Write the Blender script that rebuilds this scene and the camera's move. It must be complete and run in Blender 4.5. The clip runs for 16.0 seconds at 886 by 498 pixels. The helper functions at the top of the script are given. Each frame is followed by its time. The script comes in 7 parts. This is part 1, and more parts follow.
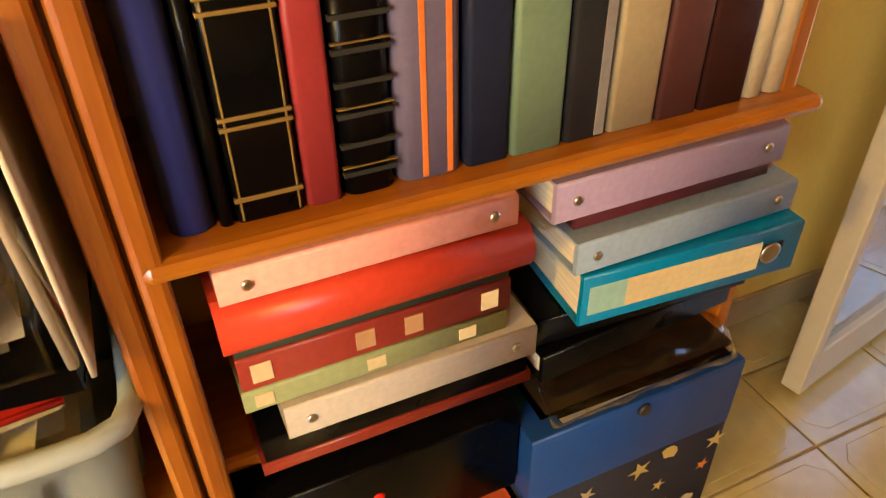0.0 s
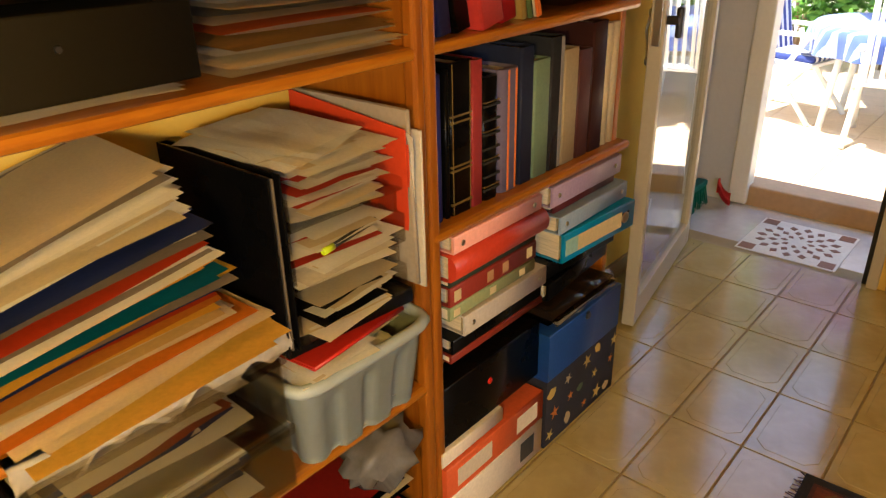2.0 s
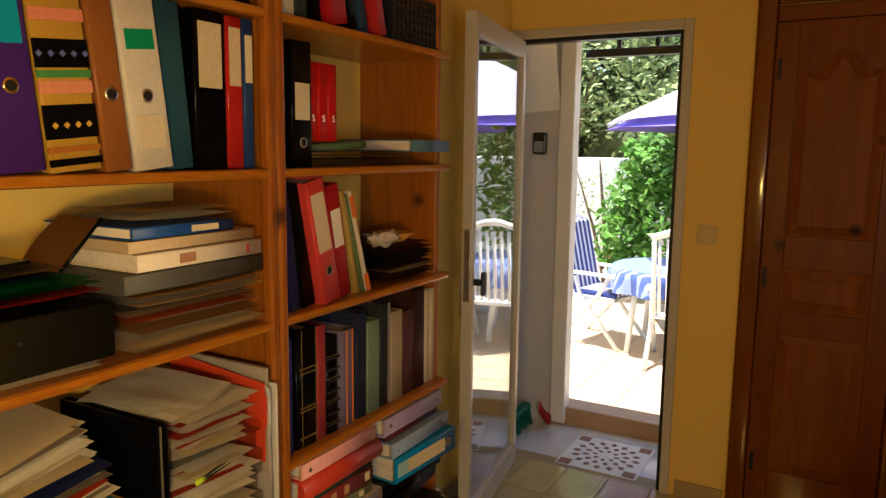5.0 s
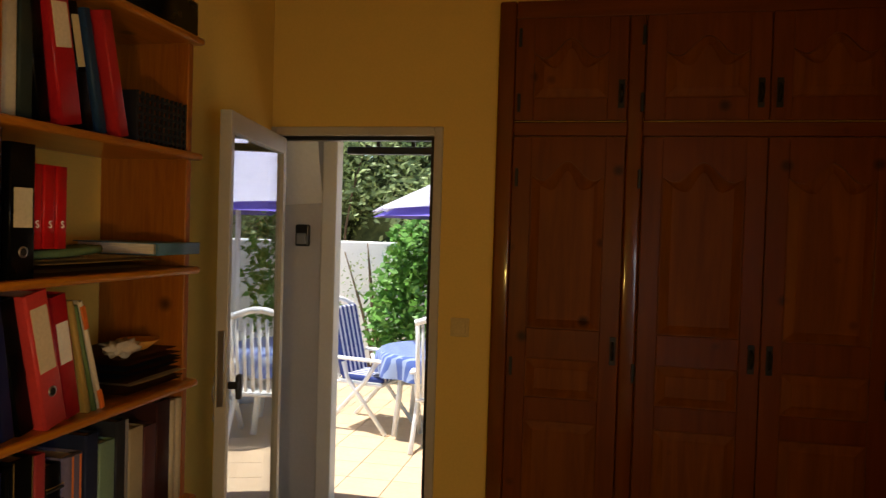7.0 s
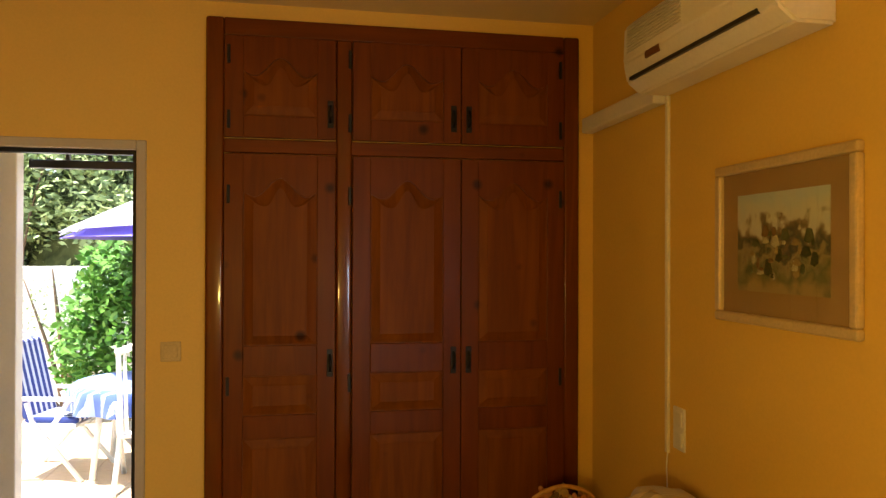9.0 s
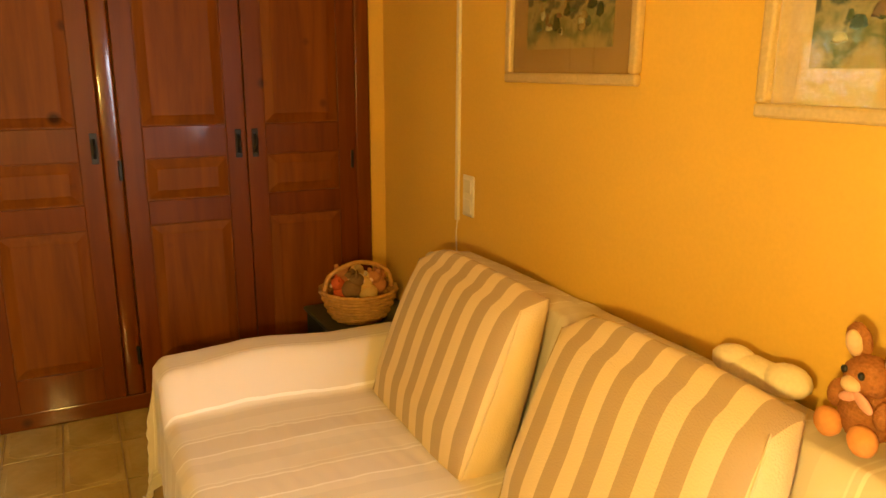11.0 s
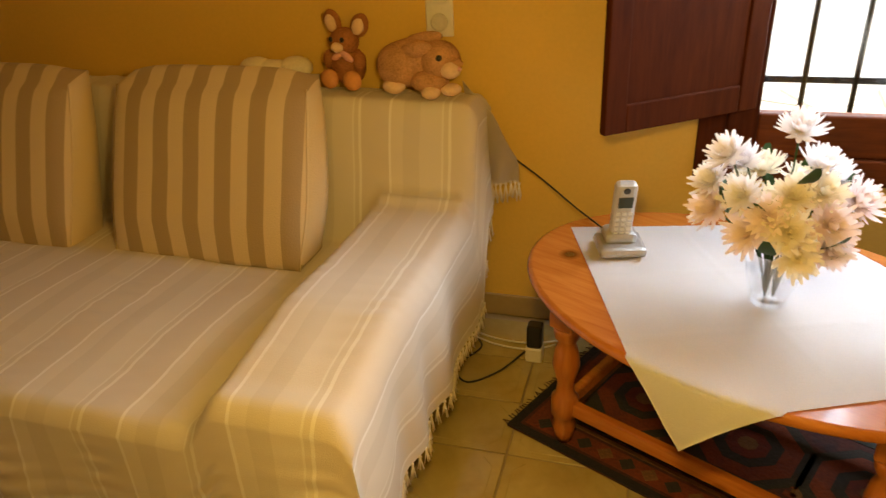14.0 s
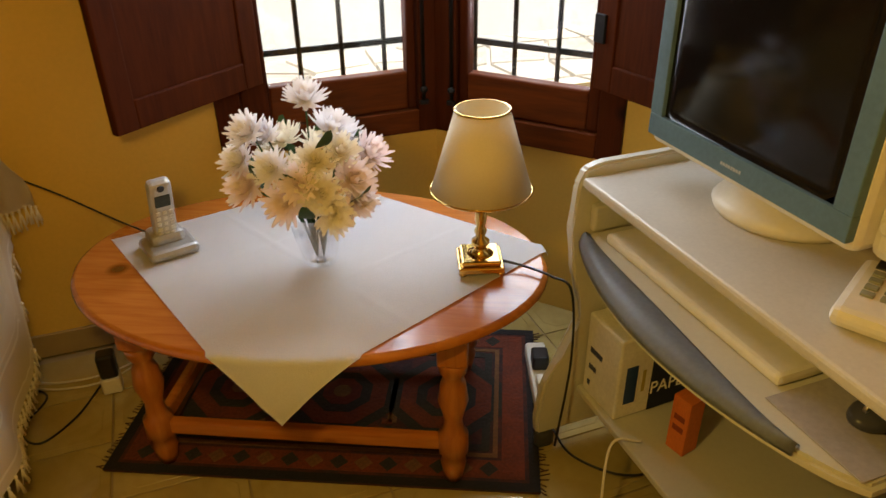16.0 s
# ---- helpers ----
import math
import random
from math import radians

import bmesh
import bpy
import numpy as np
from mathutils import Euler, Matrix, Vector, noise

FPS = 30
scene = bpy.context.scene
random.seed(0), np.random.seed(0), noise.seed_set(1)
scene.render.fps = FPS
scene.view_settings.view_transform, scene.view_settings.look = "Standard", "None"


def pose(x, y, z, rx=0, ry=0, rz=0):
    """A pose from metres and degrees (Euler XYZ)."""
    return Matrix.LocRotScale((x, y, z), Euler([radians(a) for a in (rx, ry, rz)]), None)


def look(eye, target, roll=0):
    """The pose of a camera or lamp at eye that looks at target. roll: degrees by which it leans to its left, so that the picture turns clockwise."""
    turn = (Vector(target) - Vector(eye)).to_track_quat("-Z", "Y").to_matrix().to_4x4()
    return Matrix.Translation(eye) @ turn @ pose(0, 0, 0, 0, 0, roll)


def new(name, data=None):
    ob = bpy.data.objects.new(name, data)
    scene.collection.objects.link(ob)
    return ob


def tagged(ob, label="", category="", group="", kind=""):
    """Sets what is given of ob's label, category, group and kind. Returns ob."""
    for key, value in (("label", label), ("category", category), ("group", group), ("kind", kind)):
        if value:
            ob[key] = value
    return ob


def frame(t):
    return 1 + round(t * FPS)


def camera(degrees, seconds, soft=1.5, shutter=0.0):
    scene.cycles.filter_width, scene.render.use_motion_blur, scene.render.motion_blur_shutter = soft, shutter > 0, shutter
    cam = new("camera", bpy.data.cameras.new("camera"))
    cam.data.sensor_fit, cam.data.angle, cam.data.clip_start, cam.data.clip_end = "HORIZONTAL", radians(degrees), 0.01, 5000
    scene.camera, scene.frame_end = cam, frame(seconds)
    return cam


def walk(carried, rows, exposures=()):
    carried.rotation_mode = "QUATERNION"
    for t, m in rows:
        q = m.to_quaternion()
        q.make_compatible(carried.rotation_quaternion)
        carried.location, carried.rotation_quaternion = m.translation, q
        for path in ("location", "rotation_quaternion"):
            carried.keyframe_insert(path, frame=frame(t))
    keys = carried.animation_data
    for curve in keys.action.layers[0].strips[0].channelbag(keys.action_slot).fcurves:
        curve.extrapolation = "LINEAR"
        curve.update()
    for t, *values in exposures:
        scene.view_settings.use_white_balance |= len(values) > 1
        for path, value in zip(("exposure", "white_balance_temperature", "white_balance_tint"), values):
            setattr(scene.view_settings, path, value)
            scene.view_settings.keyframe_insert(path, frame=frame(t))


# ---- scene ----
cam = camera(62.8, 16.0, soft=1.3, shutter=0.15)
# seconds, eye x y z, yaw, pitch, roll
PATH = [
    (0, -0.191, 0.267, 1.15, -24.70, -36.40, 0.80),
    (0.5, -0.389, 0.225, 1.206, -34.61, -35.13, 0.26),
    (1, -0.615, 0.111, 1.247, -37.21, -30.44, -0.28),
    (1.5, -0.881, 0.004, 1.300, -41.79, -27.46, 0.70),
    (2, -1.170, -0.029, 1.344, -49.48, -25.24, 1.22),
    (2.5, -1.351, -0.102, 1.395, -49.52, -20.18, 1.70),
    (3, -1.439, -0.170, 1.436, -49.41, -16.47, 0.37),
    (3.5, -1.458, -0.209, 1.466, -51.15, -13.73, 0.27),
    (4, -1.465, -0.241, 1.485, -54.56, -11.51, 0.15),
    (4.2, -1.467, -0.251, 1.494, -55.97, -10.57, 0.04),
    (6.5, -1.477, -0.397, 1.592, -70.99, -3.17, -1.55),
    (7, -1.462, -0.365, 1.610, -78.10, -1.47, -1.71),
    (7.5, -1.464, -0.346, 1.607, -86.11, 0.32, -1.66),
    (8, -1.469, -0.323, 1.621, -92.95, 1.06, -2.18),
    (8.2, -1.488, -0.329, 1.626, -95.13, 1.54, -2.27),
    (10.3, -1.533, -0.388, 1.505, -109.67, -6.34, 0.42),
    (10.5, -1.513, -0.409, 1.489, -110.38, -8.94, -0.26),
    (11, -1.443, -0.361, 1.427, -117.18, -13.90, -0.34),
    (11.5, -1.365, -0.203, 1.414, -129.40, -18.35, 3.53),
    (12, -1.413, -0.070, 1.394, -134.43, -20.28, 3.40),
    (12.5, -1.484, 0.039, 1.385, -136.29, -23.57, 4.37),
    (13, -1.507, 0.147, 1.368, -143.32, -24.87, 3.61),
    (13.5, -1.557, 0.254, 1.339, -153.53, -27.03, 3.26),
    (14, -1.588, 0.332, 1.323, -164.01, -27.63, 2.73),
    (14.5, -1.596, 0.355, 1.331, -174.98, -30.03, 2.21),
    (15, -1.601, 0.364, 1.335, -184.47, -31.27, 0.99),
    (15.5, -1.609, 0.357, 1.322, -192.74, -32.73, 1.84),
    (16, -1.617, 0.314, 1.322, -200.73, -30.04, 0.67),
]
EXPOSURES = [(0, 3.1), (0.5, 2.76), (1.0, 2.54), (1.5, 2.36), (2.5, 2.0), (3.5, 1.82), (4.2, 1.76), (5.5, 1.15), (6.5, 0.72), (8.2, 1.15), (9.3, 2.35), (10.3, 3.05), (11.5, 3.03), (12.5, 2.28), (13.5, 1.55), (14.5, 1.0), (16, 0.52)]
walk(cam, [(t, pose(x, y, z, 90 + pitch, roll, yaw)) for t, x, y, z, yaw, pitch, roll in PATH], EXPOSURES)

# ---- light ----
world = bpy.data.worlds.new("sky")
scene.world = world
world.use_nodes = True
wn = world.node_tree
sky = wn.nodes.new("ShaderNodeTexSky")
sky.sky_type, sky.sun_disc = "NISHITA", False
sky.sun_elevation, sky.sun_rotation = radians(74), radians(346)
wn.nodes["Background"].inputs[1].default_value = 0.14
wn.links.new(sky.outputs[0], wn.nodes["Background"].inputs[0])


def lamp(name, kind, energy, colour, m, **sizes):
    data = bpy.data.lights.new(name, kind)
    data.energy, data.color = energy, colour
    for key, value in sizes.items():
        if key == "size":
            data.shape, data.size, data.size_y = "RECTANGLE", value[0], value[1]
        elif key == "radius":
            data.shadow_soft_size = value
        elif key == "angle":
            data.angle = value
    ob = new(name, data)
    ob.matrix_world = m
    return ob


lamp("sun", "SUN", 4.8, (1.0, 0.95, 0.86), look((3.4, 3.0, 9), (4.0, 0.5, 0)), angle=radians(0.6))
# fixed warm stand-in, low in mid-room, for a light carried with the camera
lamp("camera_light_stand_in", "POINT", 13.5, (1.0, 0.645, 0.14), pose(-1.5, -0.08, 1.29), radius=0.045)
# daylight in the two window openings
lamp("window_light", "AREA", 8.8, (0.83, 0.91, 1.0), pose(-2.05, -1.78, 1.2, 58, 0, 0), size=(0.5, 1.0))
lamp("corner_window_light", "AREA", 8.8, (0.83, 0.91, 1.0), pose(-2.62, -1.53, 1.2, 58, 0, -50), size=(0.5, 1.0))


# ---- materials ----
def material(name, colour, rough=0.5, vary=0.12, grain=60, blotch=4, bump=0.08, metal=0.0, second=None, piece=0.0, coat=0.0, emit=0.0, stretch=(1, 1, 1), rough_vary=0.15, spec=0.5):
    m = bpy.data.materials.new(name)
    m.use_nodes = True
    n, l = m.node_tree.nodes, m.node_tree.links
    p = n["Principled BSDF"]
    co = n.new("ShaderNodeTexCoord")
    mp = n.new("ShaderNodeMapping")
    mp.inputs["Scale"].default_value = stretch
    l.new(co.outputs["Object"], mp.inputs[0])
    a, b = n.new("ShaderNodeTexNoise"), n.new("ShaderNodeTexNoise")
    a.inputs["Scale"].default_value, a.inputs["Detail"].default_value = grain, 5
    b.inputs["Scale"].default_value, b.inputs["Detail"].default_value = blotch, 4
    l.new(mp.outputs[0], a.inputs[0]), l.new(mp.outputs[0], b.inputs[0])
    mix = n.new("ShaderNodeMath")
    mix.operation = "ADD"
    l.new(a.outputs[0], mix.inputs[0]), l.new(b.outputs[0], mix.inputs[1])
    ramp = n.new("ShaderNodeMapRange")
    ramp.inputs[1].default_value, ramp.inputs[2].default_value = 0.6, 1.4
    ramp.inputs[3].default_value, ramp.inputs[4].default_value = 1 - vary, 1 + vary
    l.new(mix.outputs[0], ramp.inputs[0])
    val = ramp.outputs[0]
    if piece:
        info = n.new("ShaderNodeObjectInfo")
        pr = n.new("ShaderNodeMapRange")
        pr.inputs[3].default_value, pr.inputs[4].default_value = 1 - piece, 1 + piece
        l.new(info.outputs["Random"], pr.inputs[0])
        mul = n.new("ShaderNodeMath")
        mul.operation = "MULTIPLY"
        l.new(val, mul.inputs[0]), l.new(pr.outputs[0], mul.inputs[1])
        val = mul.outputs[0]
    hsv = n.new("ShaderNodeHueSaturation")
    hsv.inputs["Color"].default_value = (*colour, 1)
    if second:
        cm = n.new("ShaderNodeMix")
        cm.data_type = "RGBA"
        cm.inputs[6].default_value, cm.inputs[7].default_value = (*colour, 1), (*second, 1)
        cr = n.new("ShaderNodeMapRange")
        cr.inputs[1].default_value, cr.inputs[2].default_value = 0.42, 0.62
        l.new(b.outputs[0], cr.inputs[0]), l.new(cr.outputs[0], cm.inputs[0])
        l.new(cm.outputs[2], hsv.inputs["Color"])
    l.new(val, hsv.inputs["Value"])
    l.new(hsv.outputs[0], p.inputs["Base Color"])
    rr = n.new("ShaderNodeMapRange")
    rr.inputs[3].default_value, rr.inputs[4].default_value = max(0.02, rough - rough_vary * rough), min(1, rough + rough_vary * rough)
    l.new(b.outputs[0], rr.inputs[0]), l.new(rr.outputs[0], p.inputs["Roughness"])
    p.inputs["Metallic"].default_value = metal
    p.inputs["Specular IOR Level"].default_value = spec
    p.inputs["Coat Weight"].default_value = coat
    p.inputs["Coat Roughness"].default_value = 0.12
    if bump:
        bu = n.new("ShaderNodeBump")
        bu.inputs["Strength"].default_value, bu.inputs["Distance"].default_value = bump, 0.004
        l.new(mix.outputs[0], bu.inputs["Height"]), l.new(bu.outputs[0], p.inputs["Normal"])
    if emit:
        p.inputs["Emission Color"].default_value, p.inputs["Emission Strength"].default_value = (*colour, 1), emit
    return m


def wood(name, light, dark, along="X", rough=0.3, coat=0.3, scale=1.0, spec=0.5):
    """Grained and knotty wood; the grain runs along the given axis of the object."""
    m = bpy.data.materials.new(name)
    m.use_nodes = True
    n, l = m.node_tree.nodes, m.node_tree.links
    p = n["Principled BSDF"]
    co, mp = n.new("ShaderNodeTexCoord"), n.new("ShaderNodeMapping")
    k = {"X": (1.2, 14, 14), "Y": (14, 1.2, 14), "Z": (14, 14, 1.2)}[along]
    mp.inputs["Scale"].default_value = [v * scale for v in k]
    info = n.new("ShaderNodeObjectInfo")
    off = n.new("ShaderNodeMath")
    off.operation = "MULTIPLY"
    off.inputs[1].default_value = 37.0
    l.new(info.outputs["Random"], off.inputs[0])
    cx = n.new("ShaderNodeCombineXYZ")
    for i in range(3):
        l.new(off.outputs[0], cx.inputs[i])
    l.new(co.outputs["Object"], mp.inputs[0]), l.new(cx.outputs[0], mp.inputs[1])
    a, b = n.new("ShaderNodeTexNoise"), n.new("ShaderNodeTexNoise")
    a.inputs["Scale"].default_value, a.inputs["Detail"].default_value, a.inputs["Distortion"].default_value = 2.2, 6, 1.6
    b.inputs["Scale"].default_value, b.inputs["Detail"].default_value = 14, 3
    l.new(mp.outputs[0], a.inputs[0]), l.new(mp.outputs[0], b.inputs[0])
    vo = n.new("ShaderNodeTexVoronoi")
    vo.inputs["Scale"].default_value = 4.2
    l.new(co.outputs["Object"], vo.inputs[0])
    kn = n.new("ShaderNodeMapRange")
    kn.inputs[1].default_value, kn.inputs[2].default_value, kn.inputs[3].default_value, kn.inputs[4].default_value = 0.05, 0.13, 1.0, 0.0
    l.new(vo.outputs["Distance"], kn.inputs[0])
    ad = n.new("ShaderNodeMath")
    ad.operation = "ADD"
    l.new(a.outputs[0], ad.inputs[0])
    sm = n.new("ShaderNodeMath")
    sm.operation = "MULTIPLY"
    sm.inputs[1].default_value = 0.35
    l.new(b.outputs[0], sm.inputs[0]), l.new(sm.outputs[0], ad.inputs[1])
    cr = n.new("ShaderNodeMapRange")
    cr.inputs[1].default_value, cr.inputs[2].default_value = 0.45, 0.95
    l.new(ad.outputs[0], cr.inputs[0])
    c = n.new("ShaderNodeMix")
    c.data_type = "RGBA"
    c.inputs[6].default_value, c.inputs[7].default_value = (*light, 1), (*dark, 1)
    l.new(cr.outputs[0], c.inputs[0])
    kc = n.new("ShaderNodeMix")
    kc.data_type = "RGBA"
    kc.inputs[7].default_value = (*[v * 0.3 for v in dark], 1)
    l.new(kn.outputs[0], kc.inputs[0]), l.new(c.outputs[2], kc.inputs[6]), l.new(kc.outputs[2], p.inputs["Base Color"])
    p.inputs["Roughness"].default_value, p.inputs["Coat Weight"].default_value, p.inputs["Coat Roughness"].default_value = rough, coat, 0.09
    p.inputs["Specular IOR Level"].default_value = spec
    bu = n.new("ShaderNodeBump")
    bu.inputs["Strength"].default_value, bu.inputs["Distance"].default_value = 0.12, 0.002
    l.new(ad.outputs[0], bu.inputs["Height"]), l.new(bu.outputs[0], p.inputs["Normal"])
    return m


def bands(name, axis, period, stops, rough=0.8, bump=0.3, weave=260, own=""):
    """Cloth with stripes across one axis of the object: stops are (share of the period, colour)."""
    m = bpy.data.materials.new(name)
    m.use_nodes = True
    n, l = m.node_tree.nodes, m.node_tree.links
    p = n["Principled BSDF"]
    co, sx = n.new("ShaderNodeTexCoord"), n.new("ShaderNodeSeparateXYZ")
    l.new(co.outputs["Object"], sx.inputs[0])
    w = n.new("ShaderNodeTexNoise")
    w.inputs["Scale"].default_value = 5
    l.new(co.outputs["Object"], w.inputs[0])
    wob = n.new("ShaderNodeMath")
    wob.operation, wob.inputs[1].default_value = "MULTIPLY_ADD", period * 0.06
    l.new(w.outputs[0], wob.inputs[0])
    if own:
        at = n.new("ShaderNodeAttribute")
        at.attribute_name = own
        l.new(at.outputs["Fac"], wob.inputs[2])
    else:
        l.new(sx.outputs["XYZ".index(axis)], wob.inputs[2])
    d = n.new("ShaderNodeMath")
    d.operation, d.inputs[1].default_value = "DIVIDE", period
    l.new(wob.outputs[0], d.inputs[0])
    f = n.new("ShaderNodeMath")
    f.operation = "FRACT"
    l.new(d.outputs[0], f.inputs[0])
    r = n.new("ShaderNodeValToRGB")
    r.color_ramp.interpolation = "CONSTANT"
    while len(r.color_ramp.elements) < len(stops):
        r.color_ramp.elements.new(0.5)
    for e, (at, colour) in zip(r.color_ramp.elements, stops):
        e.position, e.color = at, (*colour, 1)
    l.new(f.outputs[0], r.inputs[0]), l.new(r.outputs[0], p.inputs["Base Color"])
    g = n.new("ShaderNodeTexNoise")
    g.inputs["Scale"].default_value = weave
    l.new(co.outputs["Object"], g.inputs[0])
    bu = n.new("ShaderNodeBump")
    bu.inputs["Strength"].default_value, bu.inputs["Distance"].default_value = bump, 0.003
    l.new(g.outputs[0], bu.inputs["Height"]), l.new(bu.outputs[0], p.inputs["Normal"])
    p.inputs["Roughness"].default_value = rough
    p.inputs["Sheen Weight"].default_value = 0.2
    return m


def glass(name, tint=(1, 1, 1), mirror=False, rough=0.0):
    m = bpy.data.materials.new(name)
    m.use_nodes = True
    n, l = m.node_tree.nodes, m.node_tree.links
    out = n["Material Output"]
    n.remove(n["Principled BSDF"])
    tr, gl, mx, fr = n.new("ShaderNodeBsdfTransparent"), n.new("ShaderNodeBsdfGlossy"), n.new("ShaderNodeMixShader"), n.new("ShaderNodeLayerWeight")
    tr.inputs[0].default_value = (*tint, 1)
    gl.inputs["Roughness"].default_value = rough
    gl.inputs[0].default_value = (0.95, 0.97, 1, 1)
    fr.inputs[0].default_value = 0.5
    pw, ma = n.new("ShaderNodeMath"), n.new("ShaderNodeMath")
    pw.operation, pw.inputs[1].default_value = "POWER", 4.0
    ma.operation, ma.inputs[1].default_value, ma.inputs[2].default_value = "MULTIPLY_ADD", 0.85, 0.05
    l.new(fr.outputs["Facing"], pw.inputs[0]), l.new(pw.outputs[0], ma.inputs[0])
    if mirror:
        mx.inputs[0].default_value = 0.5
    else:
        l.new(ma.outputs[0], mx.inputs[0])
    l.new(tr.outputs[0], mx.inputs[1]), l.new(gl.outputs[0], mx.inputs[2]), l.new(mx.outputs[0], out.inputs[0])
    return m


WALL = material("yellow_wall_paint", (0.69, 0.445, 0.08), 0.75, 0.05, 90, 2.0, 0.15)
CEIL = material("ceiling_paint", (0.66, 0.5, 0.22), 0.85, 0.04, 80, 2, 0.1)
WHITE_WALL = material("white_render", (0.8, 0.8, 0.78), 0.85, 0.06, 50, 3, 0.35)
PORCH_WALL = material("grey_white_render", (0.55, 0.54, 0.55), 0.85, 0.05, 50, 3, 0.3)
TILE = material("beige_floor_tile", (0.45, 0.36, 0.14), 0.2, 0.12, 30, 6, 0.03, second=(0.37, 0.285, 0.1), piece=0.06, coat=1.0)
GROUT = material("tile_grout", (0.3, 0.22, 0.1), 0.7, 0.15, 120, 8, 0.3)
PORCH_TILE = material("pale_grey_tile", (0.55, 0.55, 0.54), 0.12, 0.1, 20, 5, 0.02, coat=0.8)
TERRA = material("terrace_tile", (0.56, 0.41, 0.26), 0.6, 0.1, 30, 3, 0.1, piece=0.06)
PINE = wood("orange_pine", (0.43, 0.15, 0.009), (0.26, 0.07, 0.004), "X", 0.28, 0.25)
PINE_V = wood("orange_pine_upright", (0.34, 0.105, 0.007), (0.2, 0.046, 0.003), "Z", 0.36, 0.1)
RED_PINE = wood("red_brown_pine", (0.15, 0.034, 0.0005), (0.095, 0.019, 0.0004), "Z", 0.4, 0.12, 0.35, spec=0.15)
POST_PINE = wood("polished_red_brown_pine", (0.15, 0.034, 0.0005), (0.095, 0.019, 0.0004), "Z", 0.3, 0.5, 0.35, spec=0.15)
RED_PINE_Y = wood("red_brown_pine_cross", (0.15, 0.034, 0.0005), (0.095, 0.019, 0.0004), "Y", 0.4, 0.12, 0.35, spec=0.15)
RED_PANEL = wood("red_brown_pine_panel", (0.19, 0.053, 0.0008), (0.11, 0.027, 0.0005), "Z", 0.5, 0.0, 0.35, spec=0.15)
MAHOG = wood("mahogany_stain", (0.07, 0.014, 0.002), (0.035, 0.007, 0.001), "Z", 0.6, 0.0, spec=0.08)
MAHOG_X = wood("mahogany_stain_cross", (0.13, 0.03, 0.003), (0.06, 0.012, 0.002), "X", 0.55, 0.0, spec=0.12)
HONEY = wood("honey_pine", (0.5, 0.175, 0.03), (0.36, 0.1, 0.014), "X", 0.25, 0.5)
HONEY_V = wood("honey_pine_upright", (0.44, 0.15, 0.025), (0.32, 0.09, 0.012), "Z", 0.28, 0.5)
IRON = material("black_iron", (0.015, 0.014, 0.014), 0.45, 0.2, 80, 10, 0.2, metal=0.6)
BLACK = material("black_plastic", (0.012, 0.012, 0.013), 0.35, 0.15, 90, 8, 0.05)
# white aluminium, dimmed and yellowed to carry the warm indoor light in its colour
ALU_LAMPLIT = material("lamplit_white_aluminium", (0.45, 0.39, 0.27), 0.35, 0.06, 60, 5, 0.03)
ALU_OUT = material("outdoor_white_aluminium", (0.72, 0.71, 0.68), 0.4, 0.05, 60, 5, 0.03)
STEEL = material("brushed_steel", (0.5, 0.48, 0.45), 0.3, 0.1, 120, 8, 0.05, metal=1.0)
BRASS = material("polished_brass", (0.75, 0.5, 0.16), 0.18, 0.1, 60, 8, 0.05, metal=1.0)
PAPER = material("white_paper", (0.88, 0.85, 0.76), 0.8, 0.08, 200, 12, 0.1, piece=0.06)
CREAM = material("cream_paper", (0.76, 0.64, 0.42), 0.8, 0.1, 200, 12, 0.1, piece=0.08)
PAGES = material("page_edges", (0.66, 0.54, 0.36), 0.9, 0.25, 30, 6, 0.5, stretch=(1, 1, 30))
OFFWHITE = material("off_white_plastic", (0.72, 0.68, 0.58), 0.4, 0.06, 80, 5, 0.04)
WHITE_PLASTIC = material("white_resin", (0.82, 0.82, 0.8), 0.45, 0.05, 50, 4, 0.05)
GLASS = glass("clear_glass")
DOOR_GLASS = glass("door_glass", (0.72, 0.76, 0.77), True)
CLEAR = glass("clear_plastic", (0.84, 0.82, 0.77), False, 0.12)
GREYBIN = material("grey_blue_plastic", (0.33, 0.37, 0.35), 0.4, 0.06, 60, 4, 0.04)
THROW = bands("cream_throw", "X", 0.26, [(0, (0.62, 0.55, 0.47)), (0.28, (0.76, 0.72, 0.66)), (0.31, (0.63, 0.57, 0.49)), (0.36, (0.73, 0.69, 0.62)), (0.38, (0.66, 0.6, 0.52)), (0.62, (0.61, 0.55, 0.47)), (0.80, (0.66, 0.6, 0.52)), (0.93, (0.78, 0.74, 0.7)), (0.96, (0.62, 0.55, 0.47))], 0.85, 0.3, 420, "along")
STRIPES = bands("striped_cushion_cloth", "X", 0.098, [(0, (0.40, 0.29, 0.155)), (0.5, (0.66, 0.52, 0.30))], 0.85, 0.5, 240)
SOFA_BASE = material("cream_upholstery", (0.6, 0.48, 0.3), 0.9, 0.08, 150, 4, 0.3)
LINEN = material("white_linen", (0.86, 0.85, 0.86), 0.8, 0.04, 300, 6, 0.25)
colours = {}


def plain(r, g, b, rough=0.45, metal=0.0, bump=0.06):
    """A worn cover or plastic of one colour, made once."""
    key = (r, g, b, rough, metal)
    if key not in colours:
        colours[key] = material("cover_%02x%02x%02x" % (int(r * 255), int(g * 255), int(b * 255)), (r, g, b), rough, 0.14, 110, 9, bump, metal, spec=0.22 if max(r, g, b) > 0.05 else 0.1)
    return colours[key]


